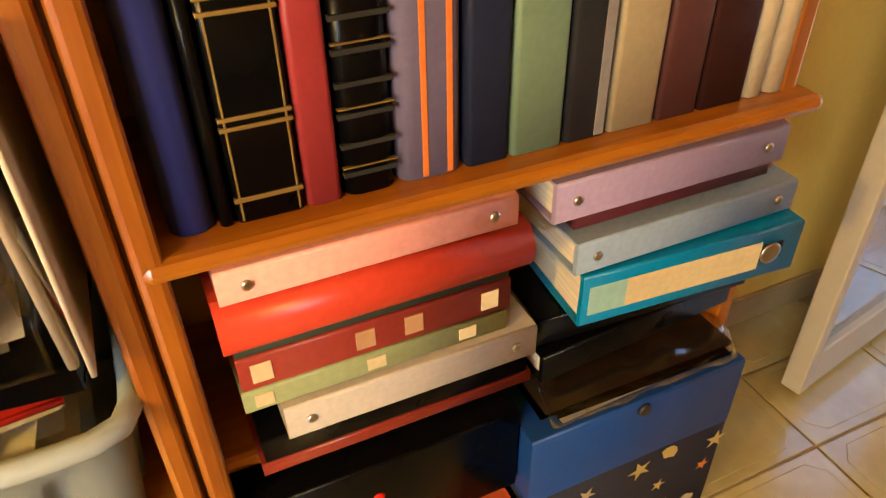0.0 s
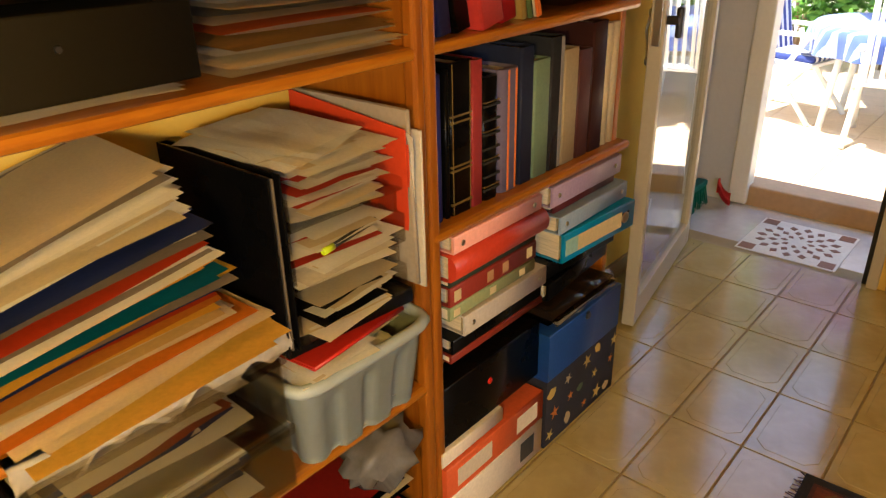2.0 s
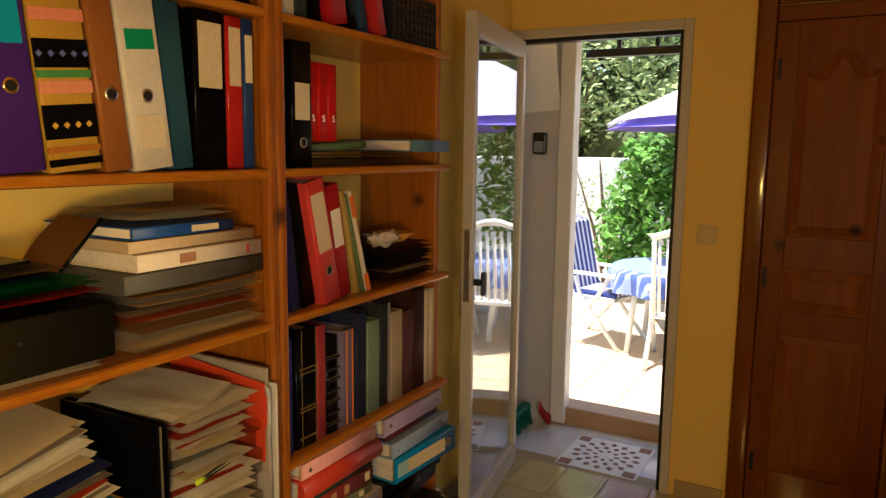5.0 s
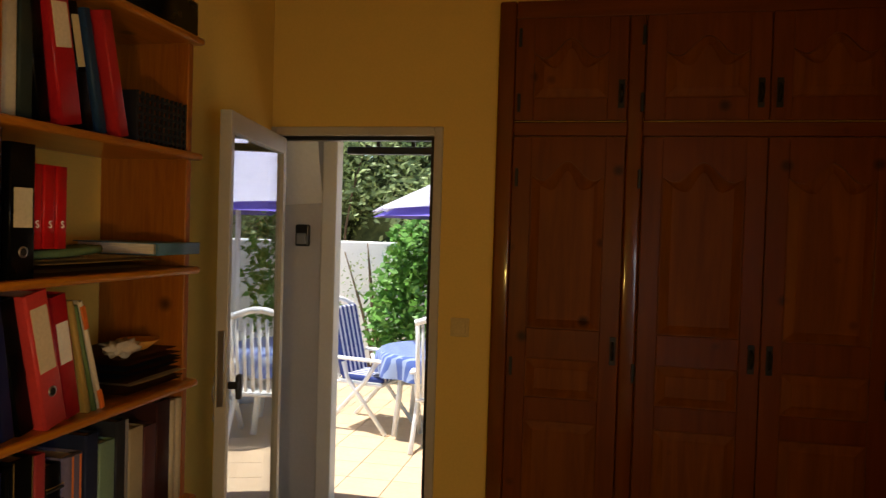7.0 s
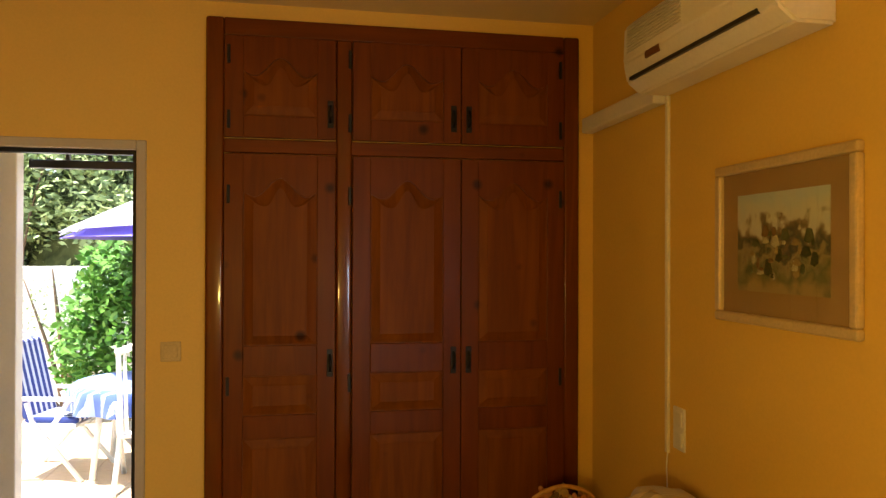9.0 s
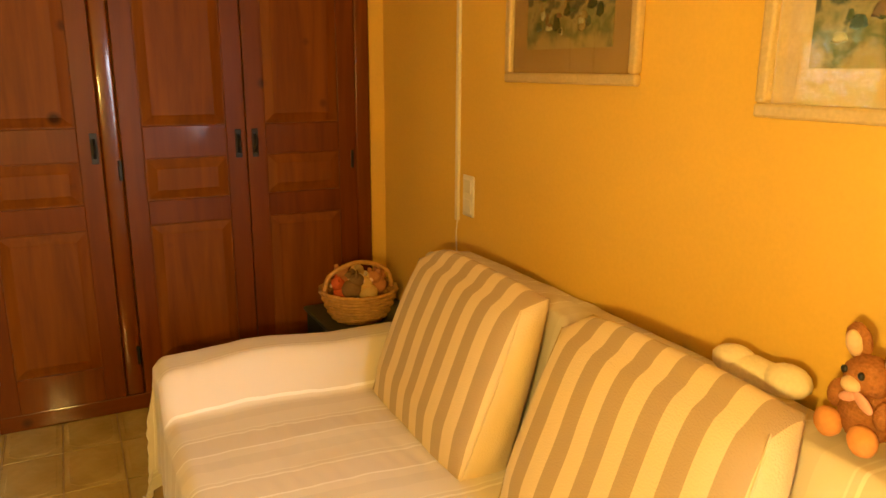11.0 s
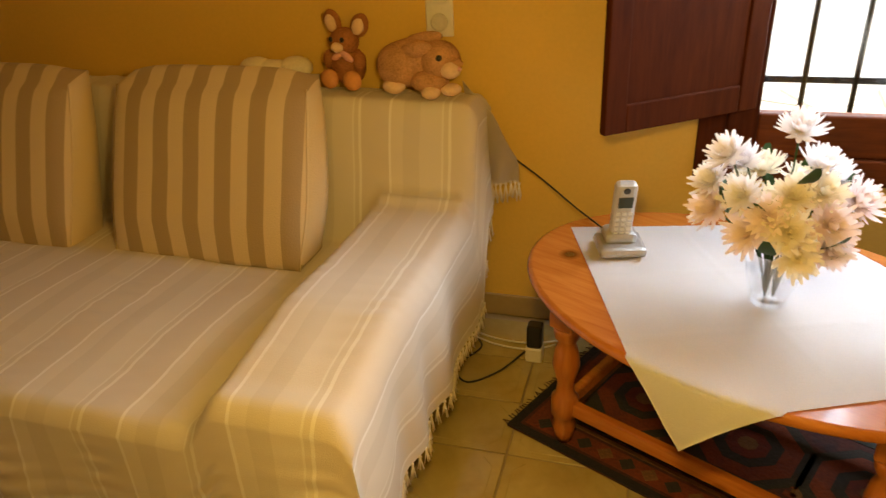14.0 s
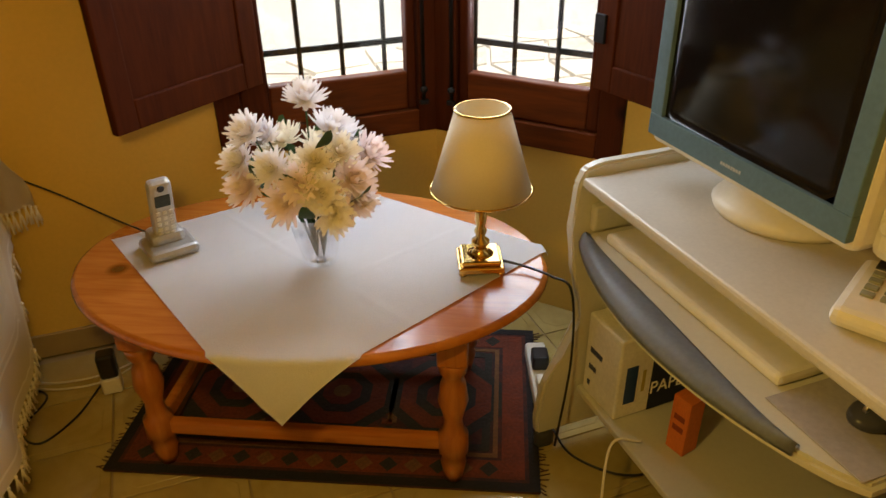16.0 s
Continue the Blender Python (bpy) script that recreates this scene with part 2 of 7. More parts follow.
# ---- mesh helpers ----
def box(bm, x0, x1, y0, y1, z0, z1, bevel=0.0, m=None, seg=2):
    x0, x1, y0, y1, z0, z1 = min(x0, x1), max(x0, x1), min(y0, y1), max(y0, y1), min(z0, z1), max(z0, z1)
    made = bmesh.ops.create_cube(bm, size=1)["verts"]
    for v in made:
        v.co = Vector(((x0 + x1) / 2 + v.co.x * (x1 - x0), (y0 + y1) / 2 + v.co.y * (y1 - y0), (z0 + z1) / 2 + v.co.z * (z1 - z0)))
    if bevel:
        edges = list({e for v in made for e in v.link_edges})
        r = bmesh.ops.bevel(bm, geom=edges, offset=min(bevel, 0.45 * min(x1 - x0, y1 - y0, z1 - z0)), segments=seg, affect="EDGES", profile=0.5)
        made = list({v for f in r["faces"] for v in f.verts} | {v for v in made if v.is_valid})
    if m is not None:
        bmesh.ops.transform(bm, matrix=m, verts=made)
    return bm


def cube(x0, x1, y0, y1, z0, z1, bevel=0.0, m=None):
    return box(bmesh.new(), x0, x1, y0, y1, z0, z1, bevel, m)


def lathe(bm, profile, seg=24, m=None, arc=1.0):
    """A turned form from (radius, height) pairs, bottom to top."""
    rings = []
    for r, z in profile:
        rings.append([bm.verts.new((max(r, 0.0004) * math.cos(2 * math.pi * i / seg), max(r, 0.0004) * math.sin(2 * math.pi * i / seg), z)) for i in range(seg)])
    for a, b in zip(rings, rings[1:]):
        for i in range(seg):
            j = (i + 1) % seg
            f = bm.faces.new((a[i], a[j], b[j], b[i]))
            f.smooth = True
    bm.faces.new(list(reversed(rings[0])))
    bm.faces.new(rings[-1])
    if m is not None:
        bmesh.ops.transform(bm, matrix=m, verts=[v for r in rings for v in r])
    return bm


def tube(bm, points, radius, seg=8):
    pts = [Vector(p) for p in points]
    rings = []
    for i, p in enumerate(pts):
        d = (pts[min(i + 1, len(pts) - 1)] - pts[max(i - 1, 0)]).normalized()
        a = d.orthogonal().normalized() if not rings else (last - d * last.dot(d)).normalized()
        last = a
        b = d.cross(a)
        r = radius if not isinstance(radius, (list, tuple)) else radius[i]
        rings.append([bm.verts.new(p + r * (math.cos(2 * math.pi * k / seg) * a + math.sin(2 * math.pi * k / seg) * b)) for k in range(seg)])
    for a, b in zip(rings, rings[1:]):
        for k in range(seg):
            f = bm.faces.new((a[k], a[(k + 1) % seg], b[(k + 1) % seg], b[k]))
            f.smooth = True
    bm.faces.new(list(reversed(rings[0])))
    bm.faces.new(rings[-1])
    return bm


def smooth_path(points, n=8):
    """A soft curve through the points (Catmull-Rom)."""
    p = [Vector(q) for q in points]
    p = [2 * p[0] - p[1]] + p + [2 * p[-1] - p[-2]]
    out = []
    for i in range(1, len(p) - 2):
        for k in range(n):
            t = k / n
            out.append(0.5 * ((2 * p[i]) + (p[i + 1] - p[i - 1]) * t + (2 * p[i - 1] - 5 * p[i] + 4 * p[i + 1] - p[i + 2]) * t * t + (3 * p[i] - p[i - 1] - 3 * p[i + 1] + p[i + 2]) * t ** 3))
    return out + [p[-2]]


def sheet(bm, fn, nu, nv, thick=0.0, m=None):
    """A grid surface from fn(u, v), u and v from 0 to 1, made solid when thick is given."""
    g = [[bm.verts.new(fn(i / nu, j / nv)) for j in range(nv + 1)] for i in range(nu + 1)]
    faces = []
    for i in range(nu):
        for j in range(nv):
            f = bm.faces.new((g[i][j], g[i + 1][j], g[i + 1][j + 1], g[i][j + 1]))
            f.smooth = True
            faces.append(f)
    if thick:
        bmesh.ops.solidify(bm, geom=faces, thickness=thick)
    if m is not None:
        bmesh.ops.transform(bm, matrix=m, verts=bm.verts)
    return bm


def blob(bm, centre, radii, m=None, rough=0.0, sub=3):
    made = bmesh.ops.create_icosphere(bm, subdivisions=sub, radius=1)["verts"]
    for v in made:
        k = 1 + rough * noise.noise(v.co * 3.1 + Vector(centre) * 9)
        v.co = Vector((v.co.x * radii[0] * k, v.co.y * radii[1] * k, v.co.z * radii[2] * k))
        if m is not None:
            v.co = m @ v.co
        v.co += Vector(centre)
    for v in made:
        for f in v.link_faces:
            f.smooth = True
    return bm


def channel(bm, w, h, d, t, spine, r, lying_flat=False):
    """A book cover: spine and two boards as one bent shape, spine at y = 0. Standing: w across, h up; lying: h is the thickness."""
    across, length = (h, w) if lying_flat else (w, h)
    r = min(r, across * 0.45, 0.03)
    out = []
    for k in range(5):
        a = math.pi / 2 * k / 4
        out.append((-across / 2 + r - r * math.cos(a), r - r * math.sin(a)))
    out += [(-x, y) for x, y in reversed(out)]
    q = max(0.001, across / 2 - t)
    prof = [(-across / 2, d)] + out + [(across / 2, d), (q, d), (q, spine), (-q, spine), (-q, d)]
    def at(x, y, e):
        return Vector((e - length / 2, y, x + across / 2)) if lying_flat else Vector((x, y, e))
    a = [bm.verts.new(at(x, y, 0)) for x, y in prof]
    b = [bm.verts.new(at(x, y, length)) for x, y in prof]
    for i in range(len(prof)):
        j = (i + 1) % len(prof)
        bm.faces.new((a[i], a[j], b[j], b[i])).smooth = i in range(1, 10)
    bm.faces.new(list(reversed(a))), bm.faces.new(b)
    return bm


def mesh_of(name, bm, mat):
    bmesh.ops.recalc_face_normals(bm, faces=bm.faces)
    me = bpy.data.meshes.new(name)
    bm.to_mesh(me)
    bm.free()
    if mat is not None:
        me.materials.append(mat)
    return me


def part(name, bm, mat, parent, label="", m=None):
    ob = new(name, mesh_of(name, bm, mat))
    ob.parent = parent
    if m is not None:
        ob.matrix_basis = m
    if label:
        ob["label"] = label
    return ob


def thing(name, label, category, m=None, group="", kind=""):
    ob = new(name)
    ob.empty_display_size = 0.1
    if m is not None:
        ob.matrix_basis = m
    return tagged(ob, label, category, group, kind)


def structure(name, bm, mat, label, category):
    return tagged(new(name, mesh_of(name, bm, mat)), label, category, kind="structure")


def words(name, text, size, mat, parent, m, depth=0.0006):
    """Lettering as a mesh, in the built-in font."""
    cu = bpy.data.curves.new(name, "FONT")
    cu.body, cu.size, cu.extrude = text, size, depth
    cu.align_x, cu.align_y = "CENTER", "CENTER"
    tmp = bpy.data.objects.new(name, cu)
    scene.collection.objects.link(tmp)
    bpy.context.view_layer.update()
    me = bpy.data.meshes.new_from_object(tmp.evaluated_get(bpy.context.evaluated_depsgraph_get()))
    bpy.data.objects.remove(tmp)
    me.materials.clear()
    me.materials.append(mat)
    ob = new(name, me)
    ob.parent, ob.matrix_basis = parent, m
    return ob


def lerp(a, b, t):
    return a + (b - a) * t


def step(a, b, x):
    t = min(1, max(0, (x - a) / (b - a)))
    return t * t * (3 - 2 * t)


# ---- the room ----
X0, X1, Y0, Y1, H = -2.95, 1.72, -1.68, 1.14, 2.68
CORNER = Vector((-2.34, -1.68, 0))
DIAG = Vector((-0.643, 0.766, 0))
T = 0.16

floor = structure("floor", cube(X0 - T, X1 + 0.12, Y0 - T, Y1 + T, -0.12, -0.006), GROUT, "beige tiled floor with worn grout joints", "floor")
structure("ceiling", cube(X0 - T, X1 + 0.12, Y0 - T, Y1 + T, H, H + 0.12), CEIL, "plain cream painted ceiling", "ceiling")
structure("wall_north", cube(X0 - T, X1 + 0.12, Y1, Y1 + T, 0, H), WALL, "yellow painted wall behind the bookcase", "wall")
structure("wall_pier", cube(X0, -1.078, 0.885, Y1, 0, H), WALL, "yellow painted wall beside the bookcase niche", "wall")
structure("wall_west", cube(X0 - T, X0, Y0, Y1, 0, H), WALL, "yellow painted wall behind the desk", "wall")
bm = bmesh.new()
WL = (-2.32, -1.72, 0.55, 1.78)
box(bm, WL[1], X1 + 0.12, Y0 - T, Y0, 0, H)
box(bm, X0 - T, WL[1], Y0 - T, Y0, 0, WL[2])
box(bm, CORNER.x - 0.1, WL[1], Y0 - T, Y0, WL[3], H)
structure("wall_south", bm, WALL, "yellow painted wall behind the sofa", "wall")
# slanting corner wall, in its own frame: x along the wall, y outwards
DM = Matrix(((DIAG.x, -0.766, 0, CORNER.x), (DIAG.y, -0.643, 0, CORNER.y), (0, 0, 1, 0), (0, 0, 0, 1)))
bm = bmesh.new()
WR = (0.03, 0.56)
box(bm, 0, 0.98, 0, T, 0, WL[2])
box(bm, -0.02, 0.98, 0, T, WL[3], H)
box(bm, WR[1], 0.98, 0, T, WL[2], WL[3])
w = structure("wall_corner", bm, WALL, "yellow painted slanting wall in the corner", "wall")
w.matrix_basis = DM
bm = bmesh.new()
DO = (0.35, 1.12, 2.035)
box(bm, X1, X1 + 0.12, DO[1], Y1 + 0.3, 0, H)
box(bm, X1, X1 + 0.12, Y0 - T, DO[0], 0, H)
box(bm, X1, X1 + 0.12, DO[0], DO[1], DO[2], H)
structure("wall_east", bm, WALL, "yellow painted wall with the terrace door", "wall")
BASEB = material("ochre_baseboard_tile", (0.34, 0.24, 0.10), 0.3, 0.1, 40, 6, 0.05)
structure("baseboard", cube(X0, 1.72, Y0, Y0 + 0.012, 0, 0.075, 0.003), BASEB, "ochre tile baseboard along the sofa wall", "baseboard")
structure("baseboard_north", cube(0.6, X1, Y1 - 0.012, Y1, 0, 0.075, 0.003), BASEB, "ochre tile baseboard beside the bookcase", "baseboard")
structure("baseboard_east", cube(X1 - 0.012, X1, 0.09, DO[0] - 0.06, 0, 0.075, 0.003), BASEB, "ochre tile baseboard beside the door", "baseboard")

# ---- terrace door ----
door = thing("door_1", "white aluminium terrace door standing open with reflecting glass", "door", pose(1.668, 1.062, 0.012, 0, 0, 180 + 10.4), kind="structure")
LW, LH = 0.80, 2.0
bm = bmesh.new()
box(bm, 0, 0.045, -0.02, 0.02, 0, LH, 0.004)
box(bm, LW - 0.034, LW, -0.022, 0.022, 0, LH, 0.004)
box(bm, 0.045, LW - 0.034, -0.02, 0.02, 0, 0.1, 0.004)
box(bm, 0.045, LW - 0.034, -0.02, 0.02, LH - 0.075, LH, 0.004)
part("door_frame", bm, ALU_LAMPLIT, door)
pane = part("pane", cube(0.045, LW - 0.034, -0.004, 0.004, 0.1, LH - 0.075), DOOR_GLASS, door, "reflecting door glass")
pane.visible_shadow = False
bm = bmesh.new()
box(bm, LW, LW + 0.003, -0.012, 0.012, 0.95, 1.22, 0.001)
part("lock_plate", bm, STEEL, door, "steel lock plate")
bm = cube(LW - 0.03, LW - 0.012, 0.02, 0.06, 1.01, 1.035, 0.004)
box(bm, LW - 0.055, LW - 0.02, 0.045, 0.065, 0.97, 1.06, 0.008)
part("handle", bm, BLACK, door, "black door handle")
bm = tube(bmesh.new(), smooth_path([(LW - 0.03, -0.03, 1.03), (LW - 0.02, -0.035, 0.99), (LW - 0.04, -0.035, 0.95), (LW - 0.03, -0.03, 0.91)]), 0.004)
blob(bm, (LW - 0.03, -0.03, 1.04), (0.012, 0.006, 0.012))
blob(bm, (LW - 0.03, -0.03, 0.9), (0.012, 0.006, 0.014))
part("keys", bm, STEEL, door, "small keys hanging in the lock")
bm = bmesh.new()
box(bm, 1.702, 1.77, DO[0] - 0.034, DO[0] + 0.004, 0, DO[2] + 0.036, 0.004)
box(bm, 1.702, 1.77, DO[1] - 0.012, DO[1] + 0.018, 0, DO[2] + 0.036, 0.004)
box(bm, 1.702, 1.77, DO[0] + 0.004, DO[1] - 0.012, DO[2] - 0.004, DO[2] + 0.036, 0.004)
structure("trim_door", bm, ALU_LAMPLIT, "white painted door frame", "door frame")
bm = cube(1.735, 1.785, DO[0] + 0.003, DO[0] + 0.024, 0, DO[2] - 0.003)
box(bm, 1.735, 1.785, DO[0] + 0.024, DO[1] - 0.013, DO[2] - 0.022, DO[2] - 0.003)
structure("trim_seal", bm, BLACK, "black rubber seal in the door frame", "seal")
sw = thing("light_switch", "yellowish plastic light switch on the yellow wall", "switch", pose(X1, 0.215, 1.18))
part("plate", cube(-0.008, 0, -0.042, 0.042, -0.042, 0.042, 0.004), plain(0.55, 0.4, 0.14, 0.5), sw)
part("rocker", cube(-0.013, -0.006, -0.028, 0.028, -0.028, 0.028, 0.003), plain(0.55, 0.4, 0.14, 0.5), sw)

sw = thing("light_switch", "cream plastic light switch beside the bookcase niche", "switch", pose(-1.145, 0.885, 1.15))
part("plate", cube(-0.042, 0.042, -0.008, 0, -0.042, 0.042, 0.004), plain(0.7, 0.6, 0.4, 0.5), sw)
part("rocker", cube(-0.028, 0.028, -0.013, -0.006, -0.028, 0.028, 0.003), plain(0.7, 0.6, 0.4, 0.5), sw)

# ---- corner windows ----
def window(name, m, a, b, z0, z1, pane_a, pane_b, bolt_at):
    """A wooden casement in the wall's own frame: x along the wall, y outwards from the inner face."""
    win = thing(name, "dark stained wooden casement window behind an iron grille", "window", m, kind="structure")
    for x in (a - 0.02, b - 0.05):
        part("window_frame", cube(x, x + 0.07, -0.02, 0.09, z0 - 0.02, z1 + 0.02, 0.004), MAHOG, win)
    for z in (z0 - 0.02, z1 - 0.05):
        part("window_rail", cube(a + 0.05, b - 0.05, -0.02, 0.09, z, z + 0.07, 0.004), MAHOG_X, win)
    for x, y in ((a + 0.052, pane_a), (pane_b, b - 0.052)):
        part("sash", cube(x, y, -0.008, 0.035, z0 + 0.052, z1 - 0.052, 0.006), MAHOG, win)
    for z, y in ((z0 + 0.052, 0.715), (z1 - 0.14, z1 - 0.052)):
        part("sash_rail", cube(pane_a, pane_b, -0.008, 0.035, z, y, 0.006), MAHOG_X, win)
    p = part("pane", cube(pane_a, pane_b, 0.012, 0.016, 0.715, z1 - 0.14), GLASS, win)
    p.visible_shadow = False
    bm = tube(bmesh.new(), [(bolt_at, -0.02, 0.62), (bolt_at, -0.02, z1)], 0.006)
    box(bm, bolt_at - 0.014, bolt_at + 0.014, -0.03, -0.006, 0.615, 0.63, 0.003)
    blob(bm, (bolt_at, -0.022, 0.66), (0.012, 0.012, 0.012), sub=2)
    box(bm, bolt_at - 0.02, bolt_at + 0.02, -0.02, -0.006, 1.1, 1.14, 0.003)
    part("bolt", bm, IRON, win, "black iron window bolt")
    return win


window("window_1", Matrix.Translation((0, Y0, 0)) @ Matrix.Diagonal((-1, -1, 1, 1)), 1.72, 2.33, WL[2], WL[3], 1.85, 2.25, 2.295)
window("window_2", DM, WR[0], WR[1], WL[2], WL[3], 0.11, 0.475, 0.065)


def grille(m, xs, zs, x0, x1):
    g = thing("window_grille", "black wrought iron window grille outside the glass", "grille", m)
    for x in xs:
        part("bar", tube(bmesh.new(), [(x, 0.12, 0.56), (x, 0.12, 1.77)], 0.0075), IRON, g)
    for z in zs:
        part("crossbar", cube(x0, x1, 0.115, 0.125, z - 0.009, z + 0.009, 0.002), IRON, g)
    return g


grille(Matrix.Translation((0, Y0, 0)) @ Matrix.Diagonal((-1, -1, 1, 1)), (1.835, 1.965, 2.09, 2.22), (0.775, 1.0, 1.225, 1.45), 1.72, 2.32)
grille(DM, (0.07, 0.2, 0.335, 0.46), (0.775, 1.0, 1.225, 1.45), 0.03, 0.56)


def shutter(m, width, z0, z1):
    s = thing("window_shutter", "dark stained wooden window shutter folded into the room", "shutter", m)
    bm = bmesh.new()
    box(bm, 0, 0.06, -0.012, 0.012, z0, z1, 0.004)
    box(bm, width - 0.06, width, -0.012, 0.012, z0, z1, 0.004)
    box(bm, 0.06, width - 0.06, -0.012, 0.012, z0, z0 + 0.07, 0.004)
    box(bm, 0.06, width - 0.06, -0.012, 0.012, z1 - 0.07, z1, 0.004)
    part("shutter_frame", bm, MAHOG, s)
    part("panel", cube(0.06, width - 0.06, -0.006, 0.006, z0 + 0.07, z1 - 0.07), MAHOG, s)
    bm = cube(-0.006, 0.03, -0.02, -0.01, z0 + 0.12, z0 + 0.19, 0.002)
    part("hinge", bm, IRON, s)
    return s


shutter(pose(-1.83, -1.655, 0, 0, 0, 37), 0.455, 0.735, 1.75)
shutter(DM @ pose(0.50, -0.03, 0, 0, 0, -28), 0.34, 0.735, 1.75)

# ---- courtyard outside the windows ----
STONE = material("crazy_paving_stone", (0.55, 0.5, 0.42), 0.8, 0.18, 40, 5, 0.3, piece=0.2)
structure("ground", cube(-9, X1, -9, Y0 - T, -0.2, -0.03), material("pale_mortar", (0.5, 0.48, 0.44), 0.9, 0.1, 60, 4, 0.3), "mortar bed under the crazy paving", "ground")
structure("courtyard_wall", cube(-9, 1.5, -4.9, -4.7, -0.1, 3.2), WHITE_WALL, "white rendered courtyard wall", "wall")
structure("courtyard_wall_west", cube(-5.6, -5.4, -4.7, 1, -0.1, 3.2), WHITE_WALL, "white rendered courtyard side wall", "wall")
random.seed(11)
paving = thing("crazy_paving", "irregular beige flagstones laid in the courtyard", "paving", kind="structure")
grid = {(i, j): Vector((-5.3 + i * 0.42 + random.uniform(-0.13, 0.13), -4.7 + j * 0.40 + random.uniform(-0.12, 0.12), 0)) for i in range(12) for j in range(8)}
for i in range(11):
    for j in range(7):
        q = [grid[i, j], grid[i + 1, j], grid[i + 1, j + 1], grid[i, j + 1]]
        c = sum(q, Vector()) / 4
        bm = bmesh.new()
        low = [bm.verts.new(c + (v - c) * 0.93 - c) for v in q]
        top = [bm.verts.new((v.co.x * 0.97, v.co.y * 0.97, 0.03)) for v in low]
        bm.faces.new(top)
        for k in range(4):
            bm.faces.new((low[k], low[(k + 1) % 4], top[(k + 1) % 4], top[k]))
        part("flagstone", bm, STONE, paving, m=Matrix.Translation((c.x, c.y, -0.03)))

# ---- porch and terrace ----
structure("porch_floor", cube(X1, 2.46, -0.6, 1.5, -0.1, -0.008), PORCH_TILE, "pale grey glossy tiles of the porch", "floor")
structure("porch_ceiling", cube(X1 + 0.12, 2.46, -0.6, 1.5, 2.4, 2.5), WHITE_WALL, "white porch ceiling", "ceiling")
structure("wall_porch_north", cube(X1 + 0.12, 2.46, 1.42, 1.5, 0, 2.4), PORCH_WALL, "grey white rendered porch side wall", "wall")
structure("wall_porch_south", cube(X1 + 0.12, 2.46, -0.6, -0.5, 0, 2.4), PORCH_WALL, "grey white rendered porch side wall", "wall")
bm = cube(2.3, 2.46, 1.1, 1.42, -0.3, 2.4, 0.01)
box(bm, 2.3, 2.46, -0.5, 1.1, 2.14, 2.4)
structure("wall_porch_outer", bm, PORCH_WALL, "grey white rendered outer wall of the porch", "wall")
bm = bmesh.new()
sheet(bm, lambda u, v: Vector((2.3 - 0.2 * math.sin(min(1, v * 1.6) * math.pi / 2) * (0.55 + 0.45 * u), 1.1 + 0.315 * u, 1.72 + 0.02 * (1 - u) + 0.68 * v)), 6, 10)
structure("trim_corbel", bm, WHITE_WALL, "white rendered swelling of the porch wall under the roof", "corbel")
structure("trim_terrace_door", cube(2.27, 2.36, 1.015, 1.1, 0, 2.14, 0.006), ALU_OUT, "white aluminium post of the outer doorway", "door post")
aw = thing("awning_rail", "dark roller rail with brackets over the outer doorway", "rail", pose(2.4, 0, 2.05))
part("roller", cube(0, 0.05, -0.5, 1.01, -0.03, 0.012, 0.006), BLACK, aw)
for y in (-0.3, 0.0, 0.22, 0.42, 0.62, 0.82):
    part("bracket", cube(0, 0.03, y, y + 0.02, 0.012, 0.09, 0.002), BLACK, aw)
lb = thing("key_safe", "grey and black key safe box fixed on the porch wall", "key safe", pose(2.3, 1.21, 1.56))
part("body", cube(-0.035, 0, -0.04, 0.04, -0.06, 0.06, 0.01), BLACK, lb)
part("cover", cube(-0.046, -0.03, -0.028, 0.028, -0.048, 0.012, 0.008), plain(0.25, 0.26, 0.27, 0.4), lb, "grey key safe cover")
# the riser's shade is mixed into this tile's brown
structure("threshold", cube(2.3, 2.462, -0.5, 1.1, -0.3, 0.09, 0.008), material("shaded_step_tile", (0.42, 0.27, 0.15), 0.5, 0.12, 40, 4, 0.1), "brown tiled step under the outer doorway", "step")
TZ = -0.172
terrace = structure("terrace", cube(2.462, 17, -11, 13, -0.4, TZ - 0.009), material("terrace_joint", (0.6, 0.47, 0.33), 0.9, 0.1, 60, 4, 0.2), "pale terracotta tiled terrace", "terrace")
tm = mesh_of("terrace_tile", cube(-0.1635, 0.1635, -0.1635, 0.1635, -0.004, 0.007, 0.002), TERRA)
for i in range(16):
    for j in range(16):
        o = new("terrace_tile", tm)
        o.parent, o.location = terrace, (2.63 + i * 0.332, -1.5 + j * 0.332, TZ - 0.009)
structure("garden_wall", cube(7.58, 7.8, -11, 13, -0.3, 1.433, 0.02), WHITE_WALL, "white rendered garden wall round the terrace", "wall")
